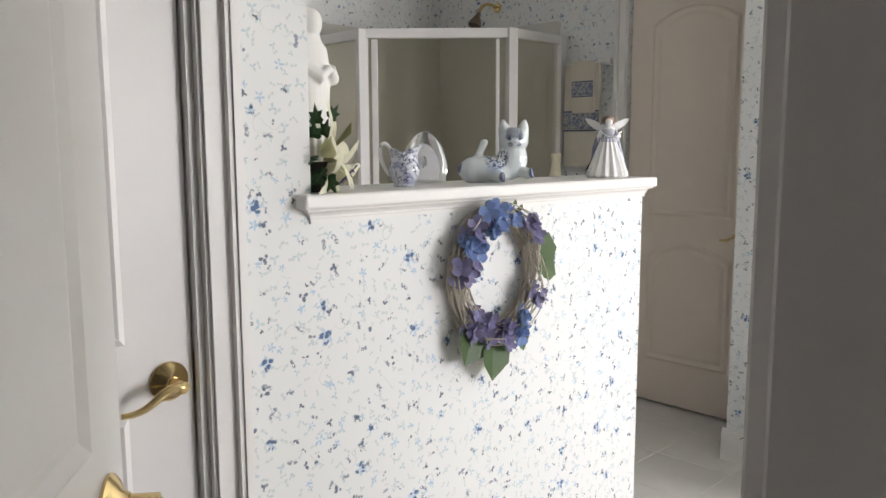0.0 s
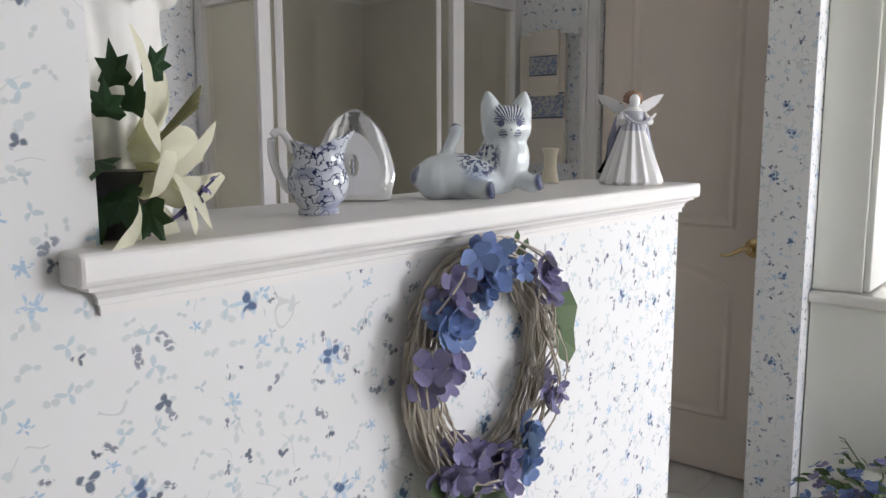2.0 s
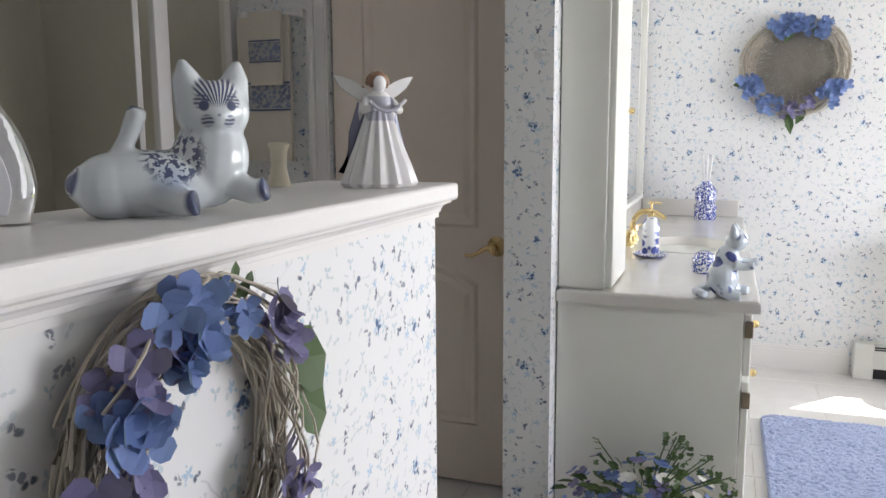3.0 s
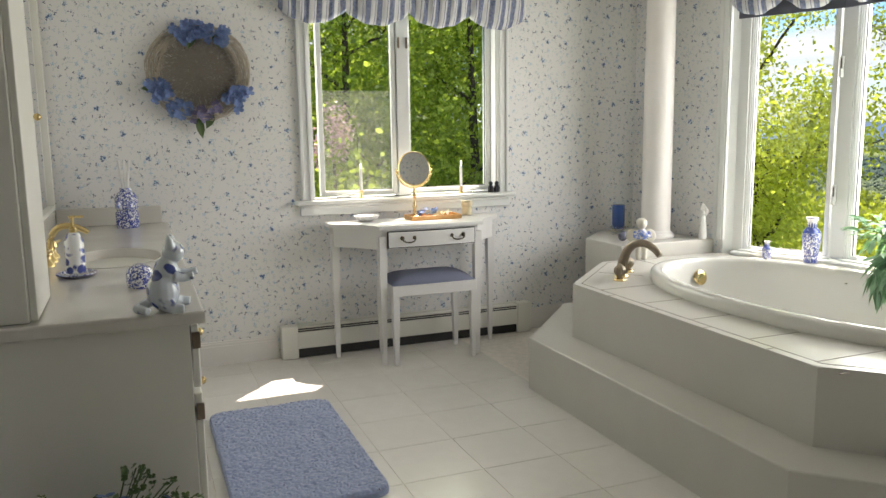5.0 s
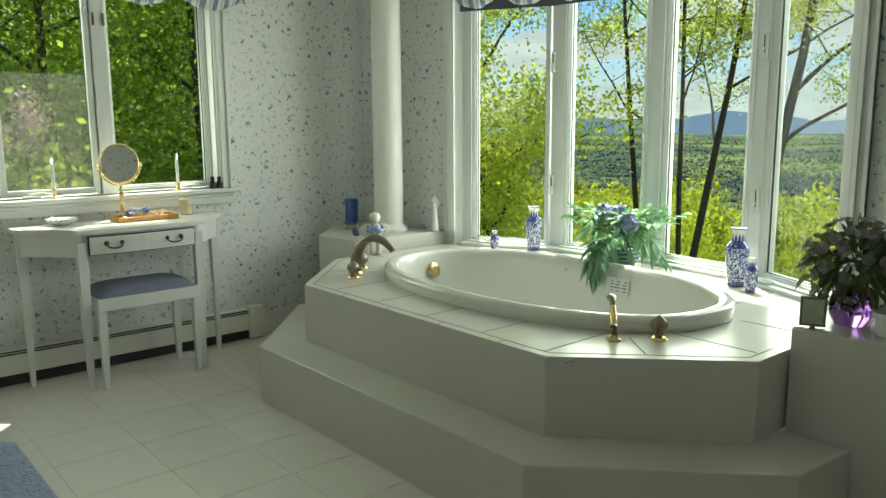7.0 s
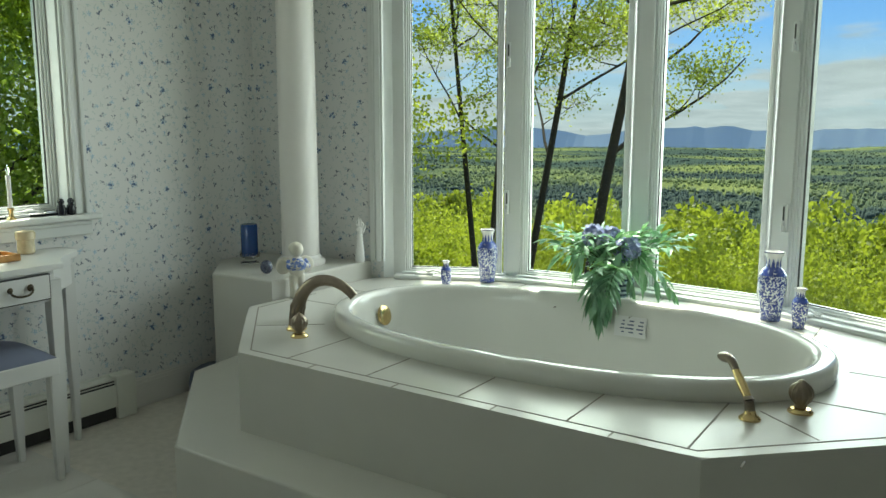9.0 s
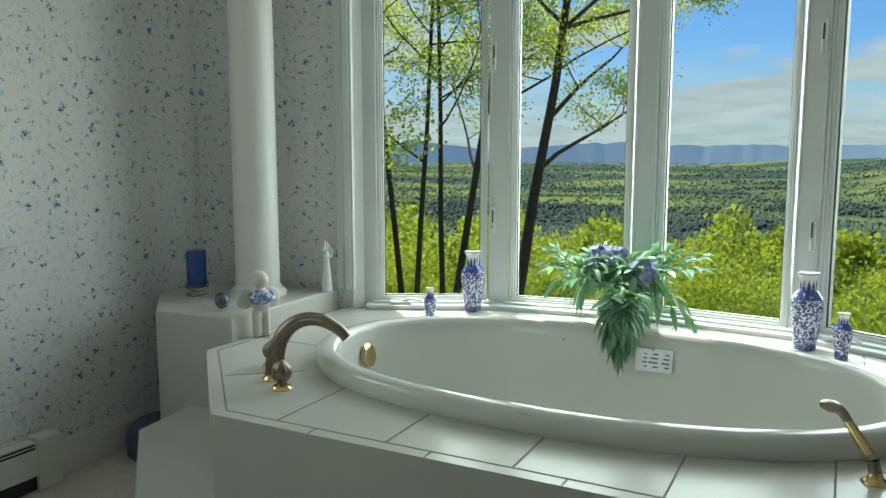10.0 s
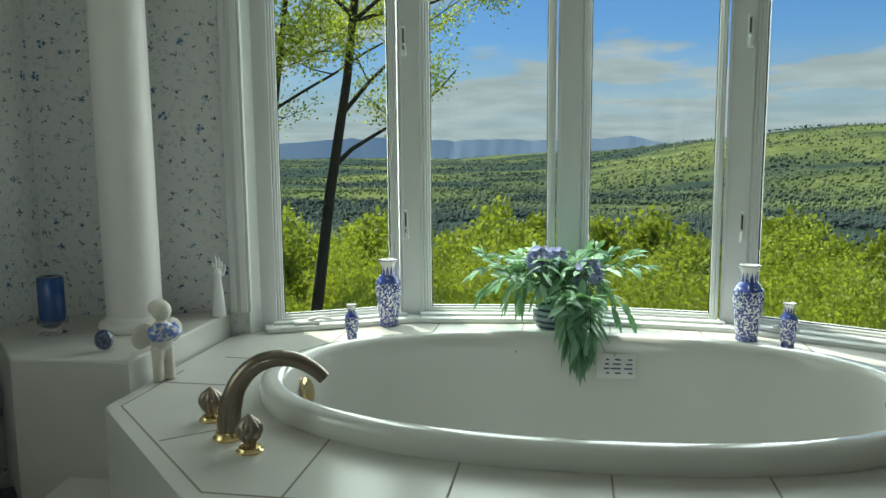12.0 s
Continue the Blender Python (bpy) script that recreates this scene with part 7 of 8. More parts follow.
def vase(at, h, label):
    s = h / 0.25
    root = thing("porcelain_vase", at, label, "vase", "vases on the tub deck")
    bm = bmesh.new()
    prof = [(0, 0.0225), (0.0358, 0.0225), (0.039, 0.05), (0.046, 0.10), (0.050, 0.14), (0.047, 0.165)]
    lathe(bm, [(r * s, z * s) for r, z in prof] + [(0, 0.165 * s)], 32)
    part("body", bm, M_DELFT_DENSE, root, "dense blue floral glaze", True)
    bm = bmesh.new()
    lathe(bm, [(0, 0), (0.034 * s, 0), (0.036 * s, 0.004 * s), (0.034 * s, 0.012 * s), (0.0356 * s, 0.022 * s), (0, 0.022 * s)], 32)
    part("foot_band", bm, M_DELFT_FOOT, root, "dark blue panelled foot", True)
    bm = bmesh.new()
    lathe(bm, [(0, 0.1655 * s), (0.0468 * s, 0.1655 * s), (0.036 * s, 0.185 * s), (0.0265 * s, 0.195 * s), (0, 0.195 * s)], 32)
    shoulder = part("shoulder_band", bm, M_DELFT_SHOULDER, root, "cobalt blue shoulder band", True)
    for k in range(11):
        bm = bmesh.new()
        a = 2 * math.pi * k / 11
        for i, (rr, zz, w) in enumerate(((0.0272, 0.195, 0.006), (0.0253, 0.208, 0.005), (0.0262, 0.226, 0.001))):
            pair = [bm.verts.new((rr * s * math.cos(a + q * w / rr), rr * s * math.sin(a + q * w / rr), zz * s)) for q in (-1, 1)]
            if i:
                bm.faces.new((last[0], last[1], pair[1], pair[0]))
            last = pair
        part("lappet", bm, M_DELFT_SHOULDER, shoulder)
    bm = bmesh.new()
    lathe(bm, [(r * s, z * s) for r, z in [(0.0265, 0.1955), (0.0245, 0.21), (0.0255, 0.228), (0.034, 0.243), (0.0355, 0.246), (0.034, 0.25), (0.029, 0.247), (0.021, 0.225), (0.0, 0.21)]], 32)
    part("neck", bm, M_CHINA, root, "white flared neck", True)
    bm = bmesh.new()
    tube(bm, [(0.0335 * s * math.cos(t), 0.0335 * s * math.sin(t), 0.2475 * s) for t in [2 * math.pi * k / 30 for k in range(31)]], 0.0024 * s, 6, False)
    part("rim", bm, plain("cobalt_rim", (0.012, 0.02, 0.10), 0.2), root, "cobalt blue rim", True)


vase((3.99, -2.545, DECK + 0.001), 0.245, "tall blue-and-white porcelain vase beside the bow window")
vase((4.062, -2.31, DECK + 0.001), 0.125, "small blue-and-white porcelain vase beside the bow window")
vase((2.745, -2.495, DECK + 0.001), 0.255, "tall blue-and-white porcelain vase on the tub deck")
vase((2.635, -2.415, DECK + 0.001), 0.145, "small blue-and-white porcelain vase on the tub deck")


def trailing_plant(at):
    root = thing("potted_plant", at, "trailing variegated silk plant with blue blossoms in a striped bowl", "plant")
    bm = bmesh.new()
    lathe(bm, [(0, 0), (0.05, 0), (0.075, 0.02), (0.088, 0.05), (0.085, 0.085), (0.078, 0.09), (0.06, 0.08), (0, 0.075)], 32)
    m = Nodes("striped_bowl_glaze")
    sp = m.node("ShaderNodeSeparateXYZ")
    m.link(m.node("ShaderNodeTexCoord").outputs["Object"], sp.inputs[0])
    st = m.math('GREATER_THAN', m.math('FRACT', m.math('MULTIPLY', sp.outputs[2], 48.0)), 0.45)
    m.link(m.mix(st, (0.04, 0.07, 0.11), (0.30, 0.42, 0.45)), m.bsdf.inputs["Base Color"])
    m.bsdf.inputs["Roughness"].default_value = 0.2
    part("bowl", bm, m.mat, root, "dark blue striped bowl", True)
    stems = []
    for k in range(46):
        a = 2 * math.pi * k / 46 + rng.uniform(-0.2, 0.2)
        reach = rng.uniform(0.10, 0.31)
        up = rng.uniform(0.06, 0.22)
        end = rng.uniform(0.0, 0.22)
        o = Vector((math.cos(a), math.sin(a) * (0.75 if math.sin(a) > 0 else 0.55), 0))
        stems.append(bezier((0, 0, 0.07), o * 0.05 + Vector((0, 0, 0.09 + up)), o * reach * 0.8 + Vector((0, 0, 0.10 + up)), o * reach + Vector((0, 0, 0.07 + end)), 9))
    for dx in (-0.05, -0.08, -0.11, -0.03, -0.065, -0.095):
        stems.append(bezier((dx, 0.02, 0.08), (dx, 0.16, 0.20), (dx + 0.005, 0.30, 0.19), (dx * 0.9 - 0.012, 0.312, 0.0 + 1.3 * abs(dx + 0.07)), 16))
    bm = bmesh.new()
    sp_ = []
    for s in stems:
        tube(bm, s, 0.0016, 5)
        for i in range(2, len(s)):
            d = (s[i] - s[i - 1]).normalized()
            for sgn in (-1, 1):
                side = d.cross(Vector((0, 0, 1))) * sgn
                sp_.append((s[i], d * 0.6 + side * rng.uniform(0.4, 1.0) + Vector((0, 0, rng.uniform(-0.2, 0.3))), Vector((0, 0, 1)) + rand_dir() * 0.5, rng.uniform(0.055, 0.095), rng.uniform(0.018, 0.030), rng.uniform(0.1, 0.5)))
        sp_.append((s[-1], s[-1] - s[-2], (0, 0.3, 1), 0.065, 0.024, 0.3))
    part("stem_tangle", bm, M_SILKLEAF, root, "thin green stems", True)
    near, far = sp_[:260], sp_[260:]
    for s in near[:220]:
        part("leaf", leaves_bm([s]), M_HOUSELEAF_OB, root)
    part("foliage", leaves_bm(near[220:] + far), M_HOUSELEAF, root, "pale-striped green leaves")
    for c in ((0.06, 0.07, 0.26), (-0.10, 0.10, 0.225), (0.01, 0.03, 0.25)):
        bm = bmesh.new()
        for _ in range(40):
            d = rand_dir(0.4)
            floret(bm, Vector(c) + d * rng.uniform(0.034, 0.052), d, 0.018, 4, 0.3, rng.uniform(0, 1))
        part("blossom_head", bm, M_LAVENDER, root, "lavender-blue hydrangea head")


M_HOUSELEAF_OB = leafy("variegated_leaf", (0.06, 0.22, 0.10), (0.46, 0.70, 0.52), 0.3, 0.35, "object")
trailing_plant((3.375, -2.53, DECK + 0.001))


def dark_bouquet():
    root = thing("flower_vase", (2.02, -1.87, 0.597), "purple glass vase with dense dark green and mauve bouquet", "flowers")
    bm = bmesh.new()
    lathe(bm, [(0, 0), (0.045, 0), (0.062, 0.03), (0.066, 0.065), (0.055, 0.095), (0.058, 0.11), (0.054, 0.11), (0.05, 0.095), (0, 0.03)], 30)
    part("glass_vase", bm, solid_glass("purple_glass", (0.42, 0.18, 0.66), 0.05), root, "purple glass", True)
    sp = []
    for _ in range(460):
        d = rand_dir(0.35)
        p = Vector((0, 0, 0.185)) + Vector((d.x * 0.14, d.y * 0.14, d.z * 0.13)) * rng.uniform(0.3, 1.0)
        p.z = max(p.z, 0.09)
        sp.append((p, d + Vector((0, 0, -0.2)), rand_dir(0.5), rng.uniform(0.03, 0.06), rng.uniform(0.018, 0.032), 0.4))
    part("foliage", leaves_bm(sp), leafy("dark_bouquet_leaf", (0.03, 0.055, 0.025), (0.17, 0.21, 0.10), 0.3), root, "dark green leaves")
    bm = bmesh.new()
    for _ in range(60):
        d = rand_dir(0.4)
        floret(bm, Vector((0, 0, 0.19)) + Vector((d.x * 0.15, d.y * 0.15, d.z * 0.14)), d, 0.019, 5, 0.4)
    part("blossoms", bm, leafy("dusky_mauve_petal", (0.10, 0.09, 0.13), (0.34, 0.32, 0.36), 0.3), root, "dusky mauve blossoms")
    bm = bmesh.new()
    for _ in range(10):
        d = rand_dir(1.0)
        q = Vector((d.x * 0.17, d.y * 0.17, 0.20 + d.z * 0.14))
        tube(bm, [(0, 0, 0.08), q], 0.0016, 5)
        for k in range(4):
            floret(bm, q - Vector(q) * 0.04 * k + rand_dir() * 0.008, rand_dir(0.3), 0.009)
    part("sprigs", bm, M_PURPLE, root, "thin mauve sprigs")
    fr = thing("photo_frame", (2.085, -1.755, 0.597), "small standing picture frame with a pale print", "picture frame", "", 25)
    bm = bmesh.new()
    frame_rect(bm, 0.075, 0.10, 0.008, -0.004, 0.004, 0.001)
    bmesh.ops.rotate(bm, cent=(0, 0, 0), matrix=Matrix.Rotation(radians(-14), 3, 'X'), verts=bm.verts)
    bmesh.ops.translate(bm, vec=(-0.0375, 0, 0.001), verts=bm.verts)
    part("frame", bm, M_NICKEL, fr, "thin dark metal frame")
    bm = nb(0.008, -0.001, 0.008, 0.067, 0.003, 0.092)
    bmesh.ops.rotate(bm, cent=(0, 0, 0), matrix=Matrix.Rotation(radians(-14), 3, 'X'), verts=bm.verts)
    bmesh.ops.translate(bm, vec=(-0.0375, 0, 0.001), verts=bm.verts)
    part("print", bm, plain("pale_green_print", (0.46, 0.52, 0.44), 0.3, var=0.3, scale=40), fr, "pale green print")
    bm = nb(-0.008, 0.0, 0.0, 0.008, 0.04, 0.004)
    part("easel_foot", bm, M_NICKEL, fr)
    bm = bmesh.new()
    lathe(bm, [(0, 0), (0.05, 0), (0.055, 0.01), (0.055, 0.05), (0.06, 0.055), (0.06, 0.07), (0, 0.07)], 26)
    ob = part("candle_jar", bm, M_CHINA, None, "", True)
    ob.matrix_basis = pose(1.88, -1.83, 0.597)
    tagged(ob, "white ribbed china jar on the plinth", "jar")


dark_bouquet()


def plinth_things():
    root = thing("pillar_candle", (4.925, -1.955, 0.597), "blue pillar candle in a clear glass holder on the plinth", "candle")
    bm = bmesh.new()
    lathe(bm, [(0, 0), (0.042, 0), (0.044, 0.006), (0.024, 0.012), (0.022, 0.022), (0.042, 0.030), (0.0455, 0.034), (0.0455, 0.05), (0.042, 0.05), (0.040, 0.036), (0, 0.034)], 28)
    part("glass_holder", bm, M_CLEAR, root, "clear glass foot", True)
    bm = bmesh.new()
    lathe(bm, [(0, 0.0365), (0.038, 0.0365), (0.039, 0.045), (0.039, 0.175), (0.036, 0.182), (0.02, 0.178), (0, 0.176)], 28)
    part("wax", bm, M_BLUEGLASS, root, "deep blue wax", True)
    bm = bmesh.new()
    ball(bm, (0, 0, 0.030), 0.027, 0.027, 0.030, 20, 14)
    ob = part("berry_ornament", bm, porcelain("navy_dotted_glaze", (0.10, 0.12, 0.18), (0.01, 0.012, 0.04), 110, 0.52, 0.60), None, "", True)
    ob.matrix_basis = pose(4.65, -1.80, 0.597)
    tagged(ob, "small navy dotted berry ornament on the plinth edge", "ornament")
    B = [("lathe", [(0, 0), (0.030, 0), (0.030, 0.012), (0.026, 0.05), (0.022, 0.08), (0.019, 0.10), (0.016, 0.13), (0.020, 0.145), (0.012, 0.16), (0, 0.163)], (0, 0, 0), 1.0, 1.0)]
    for k, (dx, hh) in enumerate(((-0.016, 0.185), (-0.006, 0.20), (0.005, 0.205), (0.015, 0.19))):
        B.append(("tube", [(dx * 0.8, 0, 0.145), (dx * 1.1, 0.003 * k, 0.17), (dx * 1.25, 0, hh)], [0.007, 0.0062, 0.0045]))
    B.append(("tube", [(-0.018, 0.005, 0.135), (-0.030, 0.003, 0.155), (-0.032, 0, 0.172)], [0.007, 0.006, 0.005]))
    meta_join("hand_sculpture", B, M_CHINA, "white porcelain hand ring-holder standing on the plinth", "figurine", (4.522, -2.268, 0.597), 30, "", 2, 0.0022).scale = (0.80, 0.80, 1.02)
    m = Nodes("cherub_glaze")
    sp = m.node("ShaderNodeSeparateXYZ")
    tc = m.node("ShaderNodeTexCoord").outputs["Object"]
    m.link(tc, sp.inputs[0])
    mid = m.math('MULTIPLY', m.math('GREATER_THAN', sp.outputs[2], 0.105), m.math('LESS_THAN', sp.outputs[2], 0.150))
    front = m.math('LESS_THAN', sp.outputs[1], -0.004)
    f = m.math('MULTIPLY', m.math('MULTIPLY', mid, front), m.ramp(m.noise(90, 2, tc), 0.42, 0.5))
    m.link(m.mix(f, (0.66, 0.63, 0.55), (0.14, 0.22, 0.55)), m.bsdf.inputs["Base Color"])
    m.bsdf.inputs["Roughness"].default_value = 0.4
    B = [("tube", [(-0.014, 0, 0), (-0.015, 0, 0.04), (-0.013, 0, 0.085)], [0.013, 0.012, 0.016]), ("tube", [(0.014, -0.006, 0), (0.015, -0.003, 0.04), (0.013, 0, 0.085)], [0.013, 0.012, 0.016]),
         ("ball", (0, 0, 0.115), 0.030, 0.025, 0.042, (0, 0, 0)), ("ball", (0, -0.003, 0.180), 0.024, 0.024, 0.026, (0, 0, 0)), ("ball", (0, 0.006, 0.186), 0.026, 0.022, 0.022, (0, 0, 0)),
         ("tube", [(-0.028, 0, 0.140), (-0.036, -0.016, 0.118), (-0.010, -0.034, 0.125)], [0.011, 0.010, 0.009]), ("tube", [(0.028, 0, 0.140), (0.036, -0.016, 0.118), (0.010, -0.034, 0.125)], [0.011, 0.010, 0.009]),
         ("ball", (0, -0.033, 0.128), 0.024, 0.014, 0.018, (0, 0, 0)), ("ball", (-0.040, 0.016, 0.120), 0.030, 0.008, 0.034, (0, 20, 0)), ("ball", (0.040, 0.016, 0.120), 0.030, 0.008, 0.034, (0, -20, 0))]
    meta_join("cherub_figurine", B, m.mat, "cream ceramic cherub holding blue flowers on the tub deck", "figurine", (4.470, -1.80, DECK + 0.001), -115, "", 3, 0.0028).scale = (1.2, 1.2, 1.12)
    # blue storage tub in the gap beside the step
    bm = bmesh.new()
    lathe(bm, [(0, 0), (0.13, 0), (0.15, 0.02), (0.155, 0.10), (0.145, 0.15), (0.10, 0.18), (0, 0.185)], 30, (0, 0, 0), 0.8, 1.0)
    ob = part("floor_cushion", bm, plain("slate_blue_cloth", (0.09, 0.11, 0.16), 0.9, var=0.15, bump=0.5, bscale=90), None, "", True)
    ob.matrix_basis = pose(4.985, -1.77, 0.002, 0, 0, 20) @ Matrix.Diagonal((0.85, 0.85, 0.75, 1))
    tagged(ob, "slate blue cushion tucked beside the tub step", "cushion")
    # care card inside the tub
    root = thing("care_card", (3.185, -2.240, 0.480), "white printed care card stuck inside the tub", "card")
    bm = nb(-0.06, -0.001, -0.038, 0.06, 0.001, 0.038)
    c = part("card", bm, M_CHINA, root)
    for i in range(4):
        for j, w in enumerate((0.028, 0.035, 0.018)):
            bm = nb(-0.05 + 0.036 * j, 0.0011, 0.018 - 0.014 * i, -0.05 + 0.036 * j + w * (0.5 + 0.4 * ((i * 7 + j * 3) % 3) / 2), 0.0016, 0.023 - 0.014 * i)
            part("print_bar", bm, M_BANDEDGE, root)
    root.matrix_basis = pose(3.185, -2.240, 0.480, 12, 0, 2)


plinth_things()


def dried_sprig():
    root = thing("dried_sprig", (2.004, 1.33, 0.74), "small dark purple dried sprig hung on the half wall", "dried flowers")
    bm = bmesh.new()
    for k in range(7):
        q = Vector((0.02 + 0.035 * rng.random(), rng.uniform(-0.03, 0.03), 0.02 + rng.uniform(-0.03, 0.03)))
        tube(bm, [(0, 0, -0.03), q * 0.5, q], 0.0014, 5)
        for _ in range(5):
            floret(bm, q + rand_dir() * 0.010, rand_dir(0.3), 0.009)
    part("bunch", bm, leafy("dark_purple_sprig", (0.03, 0.025, 0.06), (0.10, 0.08, 0.16), 0.1), root)


dried_sprig()


# ---- outdoors ----


def ground_height(x, y):
    """Lawn by the house, then a long hillside down to the valley floor."""
    d = max(0.0, -y - 4.0)
    z = -1.5 - 0.22 * min(d, 45) - 0.23 * max(0, min(d, 340) - 45) - 0.008 * max(0, min(d, 1800) - 330)
    r = math.hypot(x, y)
    k = min(1.0, max(0.0, (r - 20) / 200))
    z += k * 5 * noise.noise((x / 130, y / 130, 0.3)) + min(1, max(0, (r - 300) / 800)) * 12 * noise.noise((x / 600, y / 600, 2.1))
    a = math.degrees(math.atan2(-x + 3, -y + 0.001))
    if y < -300:
        far = min(1.0, max(0.0, (r - 900) / 1500))
        z += far * far * (3 - 2 * far) * (120 / (1 + math.exp(-(a - 7) / 5.0)) + 18)
        z += far * 16 * noise.noise((x / 420, y / 420, 5.0))
    return z


def leaf_sun_zone(m, p):
    """Pale hardwoods against dark conifers; the western hillside's sun and cloud shadow put into colour."""
    st = m.node("ShaderNodeMapping")
    m.link(p, st.inputs["Vector"])
    st.inputs["Scale"].default_value = (0.7, 1.5, 1.0)
    big = m.noise(0.0022, 4, st.outputs[0], 0.6)
    sp = m.node("ShaderNodeSeparateXYZ")
    m.link(p, sp.inputs[0])
    # western side lightened as if sunlit, the rest left as under cloud
    west = m.math('MULTIPLY', m.ramp(m.math('MULTIPLY', sp.outputs[0], -0.001), 0.15, 0.75), 0.10)
    return m.ramp(m.math('ADD', big, west), 0.46, 0.62)


def build_ground():
    verts, faces = [], []
    rings = [6 * 1.115 ** i for i in range(0, 62)]
    rings = [r for r in rings if r < 4500]
    n = 190
    for r in rings:
        for i in range(n):
            t = 2 * math.pi * i / n
            x, y = 3 + r * math.sin(t), -r * math.cos(t)
            verts.append((x, y, ground_height(x, y)))
    verts.append((3, 0, -1.5))
    c = len(verts) - 1
    for i in range(n):
        faces.append((c, i, (i + 1) % n))
    for k in range(len(rings) - 1):
        for i in range(n):
            j = (i + 1) % n
            faces.append((k * n + i, (k + 1) * n + i, (k + 1) * n + j, k * n + j))
    me = bpy.data.meshes.new("ground")
    me.from_pydata(verts, [], faces)
    for p in me.polygons:
        p.use_smooth = True
    m = Nodes("wooded_hillside")
    p = m.position()
    st = m.node("ShaderNodeMapping")
    m.link(p, st.inputs["Vector"])
    st.inputs["Scale"].default_value = (0.55, 1.6, 1.0)
    mid = m.noise(0.03, 6, p, 0.75)
    fine = m.noise(0.5, 4, p, 0.7)
    tex = m.math('ADD', m.math('MULTIPLY', mid, 0.6), m.math('MULTIPLY', fine, 0.4))
    # bluish dark woods: some distance haze is put into this tone
    c1 = m.mix(m.ramp(tex, 0.40, 0.62), (0.040, 0.066, 0.064), (0.085, 0.115, 0.090))
    c2 = m.mix(m.ramp(tex, 0.38, 0.62), (0.11, 0.145, 0.06), (0.29, 0.32, 0.12))
    m.link(m.mix(leaf_sun_zone(m, p), c1, c2), m.bsdf.inputs["Base Color"])
    m.bsdf.inputs["Roughness"].default_value = 1.0
    m.bsdf.inputs["Specular IOR Level"].default_value = 0.0
    m.bump(tex, 1.0, 5.0)
    me.materials.append(m.mat)
    tagged(new("ground", me), "wooded hillside falling to a broad valley", "ground", "", "structure")


def far_hills():
    """Mountain chain on the skyline; distance haze is put into its blue."""
    verts, faces = [], []
    n = 240
    for i in range(n + 1):
        a = radians(-75 + 150 * i / n)
        x, y = 3 - 4550 * math.sin(a), -4550 * math.cos(a)
        h = 14 + 58 * noise.noise((i * 0.075, 0.4, 3.0)) + 28 * noise.noise((i * 0.24, 4.4, 1.0)) + 10 * noise.noise((i * 0.9, 1.4, 1.0))
        verts += [(x, y, -160), (x * 1.02, y * 1.02, h)]
    for i in range(n):
        faces.append((2 * i, 2 * i + 2, 2 * i + 3, 2 * i + 1))
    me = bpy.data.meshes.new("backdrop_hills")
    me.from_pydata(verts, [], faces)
    # pale blue base colour holds the air haze
    me.materials.append(plain("haze_blue_hills", (0.50, 0.61, 0.72), 1.0, var=0.12, scale=0.003, bump=0))
    tagged(new("backdrop_hills", me), "mountains along the skyline, coloured with blue distance haze", "hills", "", "structure")


def quads_mesh(name, centres, size, mat, rnd, flat=0.0):
    """Many small pointed leaves, each a folded kite of two triangles."""
    n = len(centres)
    c = np.array(centres)
    d = rnd.normal(size=(n, 3))
    d[:, 2] -= 0.25
    d /= np.linalg.norm(d, axis=1, keepdims=True)
    e = rnd.normal(size=(n, 3))
    e[:, 2] *= 1 - flat
    s = np.cross(d, e)
    s /= np.linalg.norm(s, axis=1, keepdims=True) + 1e-9
    sz = size * rnd.uniform(0.6, 1.25, size=(n, 1))
    a = c
    b = c + d * sz * 0.5 + s * sz * 0.36
    t = c + d * sz
    g = c + d * sz * 0.5 - s * sz * 0.36
    v = np.stack([a, b, t, g], 1).reshape(-1, 3)
    me = bpy.data.meshes.new(name)
    idx = np.arange(n * 4).reshape(n, 4)
    me.vertices.add(n * 4)
    me.vertices.foreach_set("co", v.ravel())
    me.loops.add(n * 4)
    me.loops.foreach_set("vertex_index", idx.ravel())
    me.polygons.add(n)
    me.polygons.foreach_set("loop_start", np.arange(n) * 4)
    me.update()
    me.materials.append(mat)
    return me


def branch_tree(rnd, height, first, spread, lean, levels=3, kids=5, trunk_r=0.11):
    """Limbs as point lists with radii, and twig tips for the leaves."""
    limbs, tips = [], []

    def grow(p, d, length, r, lev):
        pts, rad = [p.copy()], [r]
        n = 6
        for i in range(n):
            d = (d + Vector(rnd.normal(size=3) * (0.016 if lev == 0 else 0.14)) + Vector((0, 0, 0.05 if lev else 0.0))).normalized()
            p = p + d * length / n
            pts.append(p.copy())
            rad.append(r * (1 - 0.75 * (i + 1) / n))
        limbs.append((pts, rad))
        if lev >= levels - 1:
            tips.extend(pts[2:])
        if lev == levels:
            return
        for k in range(kids if lev else kids + 5):
            f = rnd.uniform(first if lev == 0 else 0.3, 1.0)
            i = min(n - 1, int(f * n))
            q = pts[i] + (pts[i + 1] - pts[i]) * (f * n - i)
            a = rnd.uniform(0, 2 * math.pi)
            out = Vector((math.cos(a), math.sin(a), rnd.uniform(-0.1, 0.5)))
            grow(q, (out * spread + d * 0.5).normalized(), length * rnd.uniform(0.30, 0.45) * (0.75 if lev == 0 else 1), max(0.006, rad[i] * 0.5), lev + 1)

    grow(Vector((0, 0, 0)), Vector(lean).normalized(), height, trunk_r, 0)
    return limbs, tips


